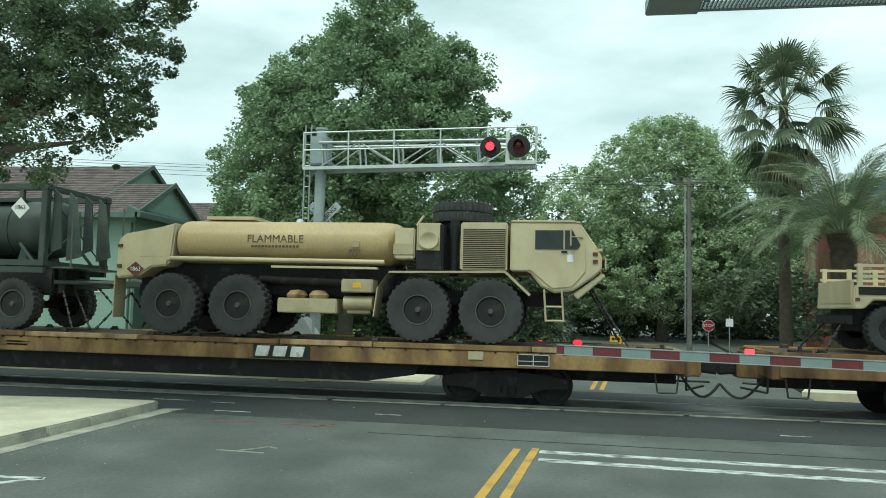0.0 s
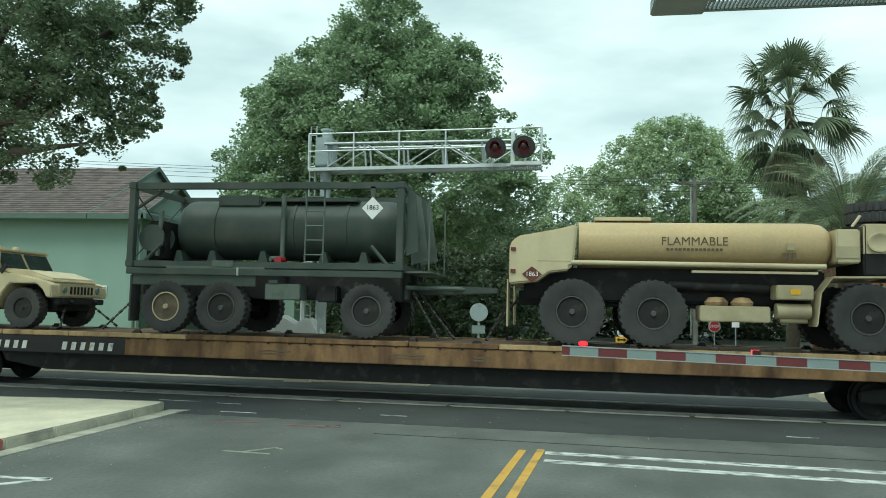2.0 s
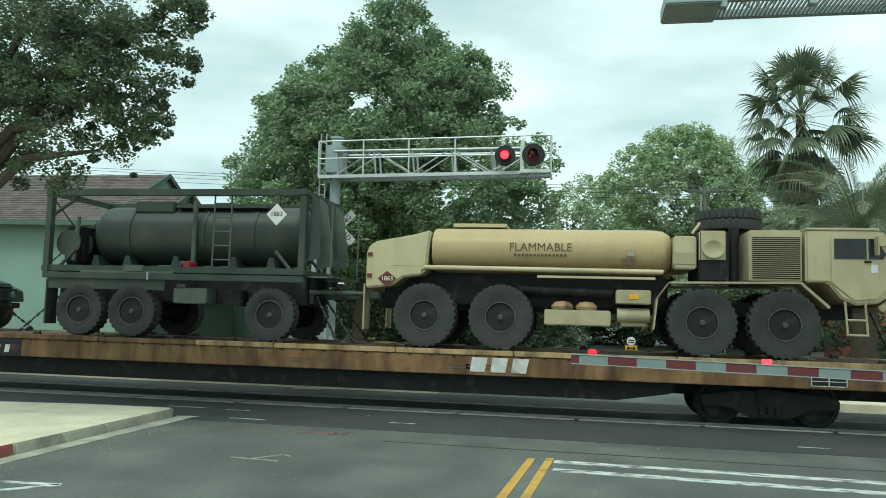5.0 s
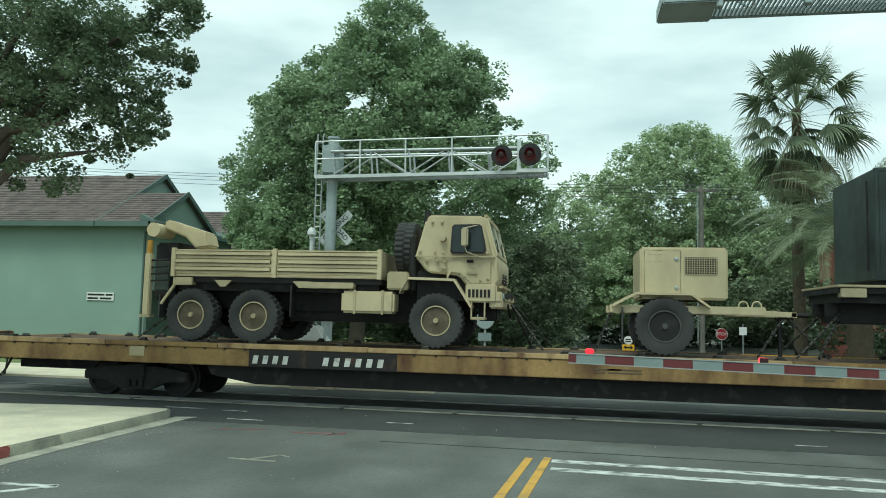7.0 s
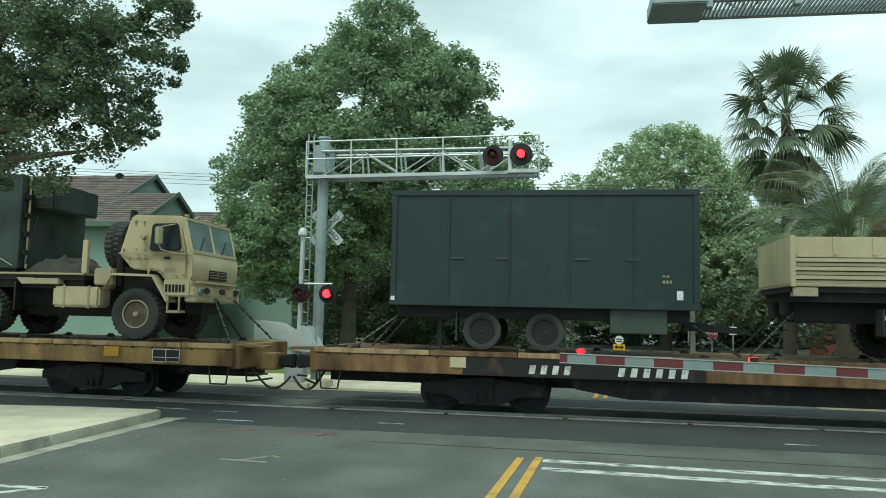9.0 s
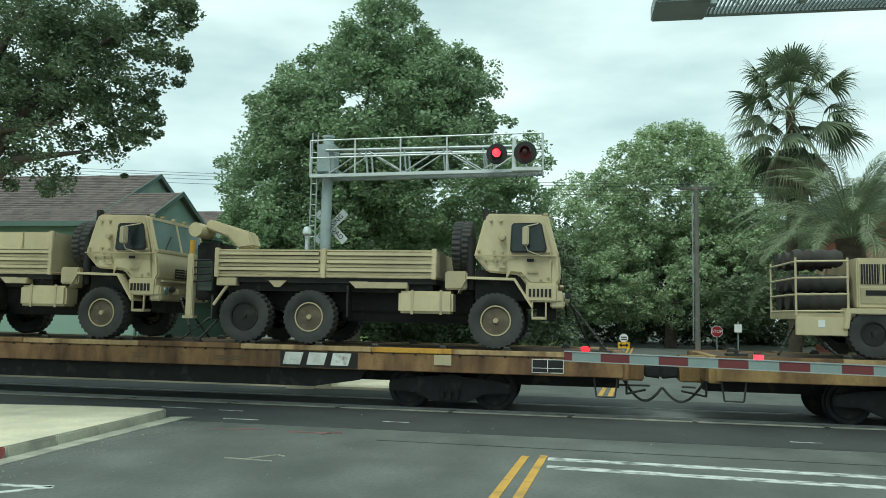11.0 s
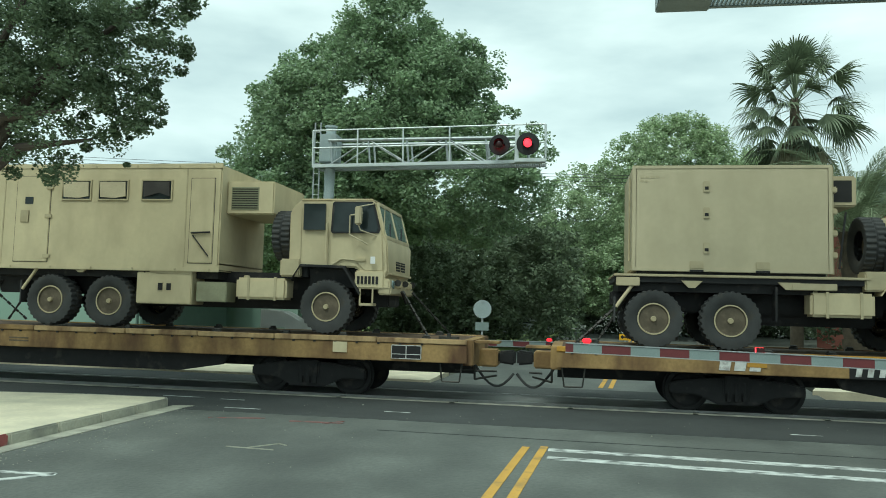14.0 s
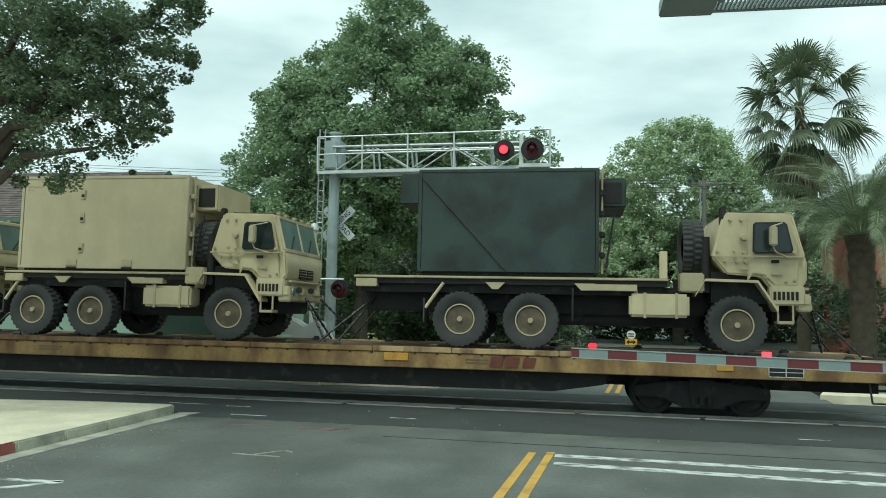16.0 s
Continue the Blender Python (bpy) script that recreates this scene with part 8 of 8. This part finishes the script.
    face(lambda u, w: (2.0 + wr(u, w, 4), -0.96 + 1.86 * u, 0.84 + (top(1) - 0.84) * w))
    face(lambda u, w: (1.02 + wr(u, w, 5), -0.96 + 1.86 * u, 0.84 + (top(0) - 0.84) * w))
    bmesh.ops.remove_doubles(bm, verts=bm.verts, dist=0.02)
    part("canvas_cover", bm, CANVAS, t, "wrinkled tan canvas cover")
    part("cable_coil", lathe(B(), [(0.16, 0.88), (0.2, 1.0), (0.2, 1.25), (0.14, 1.38)], 14, "z", (0.85, -0.7, 0)), CHASSIS, t)
    part("drawbar", slab(B(), [(2.0, 0.66), (2.0, 0.8), (3.9, 0.72), (3.9, 0.62)], -0.1, 0.1), TAN, t, bevel=0.015)
    part("hitch_post", box(B(), 3.15, 3.25, -0.1, 0.1, 0.7, 1.15), TAN_DARK, t)
    chains(t, [((-1.3, -0.6, 0.6), (-1.75, -1.15, 0.04)), ((-1.0, -0.8, 0.45), (-0.7, -1.2, 0.04)), ((3.0, -0.2, 0.66), (2.6, -1.15, 0.04)), ((3.0, -0.2, 0.66), (3.6, -1.1, 0.04)), ((2.2, -0.8, 0.7), (3.0, -0.9, 0.04))])
    return t


ride(stores_trailer(), 122.37, 1.26)


def box_trailer():
    t = thing("box_trailer", "dark green box trailer with panelled steel sides", "trailer")
    for x in (1.9, 3.17):
        axle(t, x, 0.95, "small")
    body = part("box", box(B(), 0.0, 6.15, -1.2, 1.2, 0.92, 3.26), BOX_GREEN, t, "dark green steel box", bevel=0.03)
    part("top_rail", box(B(), -0.02, 6.17, -1.235, -1.19, 3.16, 3.28), BOX_GREEN, body, bevel=0.012)
    part("bottom_rail", box(B(), -0.02, 6.17, -1.235, -1.19, 0.9, 1.04), BOX_GREEN, body, bevel=0.012)
    for x in (0.0, 1.18, 2.42, 3.62, 4.88, 6.03):
        part("side_post", box(B(), x, x + 0.12 if x in (0.0, 6.03) else x + 0.05, -1.232, -1.19, 1.04, 3.16), BOX_GREEN, body, bevel=0.012)
    for x in (1.25, 2.15, 3.75, 4.75):
        part("door_handle", box(B(), x, x + 0.28, -1.225, -1.2, 1.86, 1.9), GREEN, body)
    part("sticker", box(B(), 5.72, 5.84, -1.208, -1.2, 1.1, 1.28), WHITE, body)
    bars(body, "mark_bar", 5.45, 5.65, 1.42, 1.48, -1.206, 3, KHAKI)
    bars(body, "mark_bar", 5.45, 5.6, 1.54, 1.58, -1.206, 2, KHAKI)
    part("end_bar", rod(B(), (6.2, -0.6, 1.0), (6.2, -0.6, 3.15), 0.025), GREEN, body)
    part("hitch_light", box(B(), 0.02, 0.1, -1.245, -1.23, 1.0, 1.08), WHITE, body)
    part("chassis", box(B(), 0.1, 6.0, -0.95, 0.95, 0.66, 0.92), CHASSIS, t, bevel=0.02)
    part("side_locker", box(B(), 4.45, 5.55, -1.12, -0.6, 0.42, 0.92), GREEN, t, bevel=0.02)
    part("landing_leg", box(B(), 0.95, 1.05, -0.9, -0.8, 0.02, 0.7), CHASSIS, t)
    part("drawbar", slab(B(), [(6.0, 0.5), (6.0, 0.7), (7.3, 0.55), (7.3, 0.45)], -0.1, 0.1), CHASSIS, t)
    part("mud_flap", box(B(), 1.36, 1.39, -1.1, -0.75, 0.2, 0.8), RUBBER, t)
    chains(t, [((0.1, -0.7, 0.7), (-0.7, -1.2, 0.04)), ((0.1, -0.5, 0.7), (-0.35, -1.2, 0.04)), ((0.1, 0.5, 0.7), (-0.6, 0.9, 0.04)), ((6.1, -0.6, 0.6), (6.9, -1.2, 0.04))])
    return t


ride(box_trailer(), 92.05, 1.25)


# ---- what moves ----
def motions():
    # each lens turns its glowing face forward for half of a beat of 1.25 s
    for ob, place, first in FLASHING:
        when, turn = [], []
        for k in range(-2, 14):
            beat = 0.78 + 1.25 * k
            spans = ((-0.02, 0.05), (0.575, 0.65)) if first else ((0.6, 0.66), (1.17, 1.22))
            for half, (a, b) in enumerate(spans):
                base = 360 * k + 180 * half + 180
                for j in range(5):
                    when.append(beat + a + (b - a) * j / 4)
                    turn.append(base + 45 * j)
        times = [0.0] + [t for t in when if 0.01 < t < 15.99] + [16.0]
        walk(ob, [(t, pose(*place, 0, 0, float(np.interp(t, when, turn)))) for t in times])
    for ob, x, z in RIDERS:
        walk(ob, [(t, pose(x + SPEED * t, 0, z)) for t in (0, 4, 8, 12, 16)])
    for ob in ROLLING:
        x, _, z = ob.matrix_basis.translation
        walk(ob, [(i / 30, pose(x, 0, z, 0, math.degrees(SPEED * i / 30 / z))) for i in range(481)])


motions()
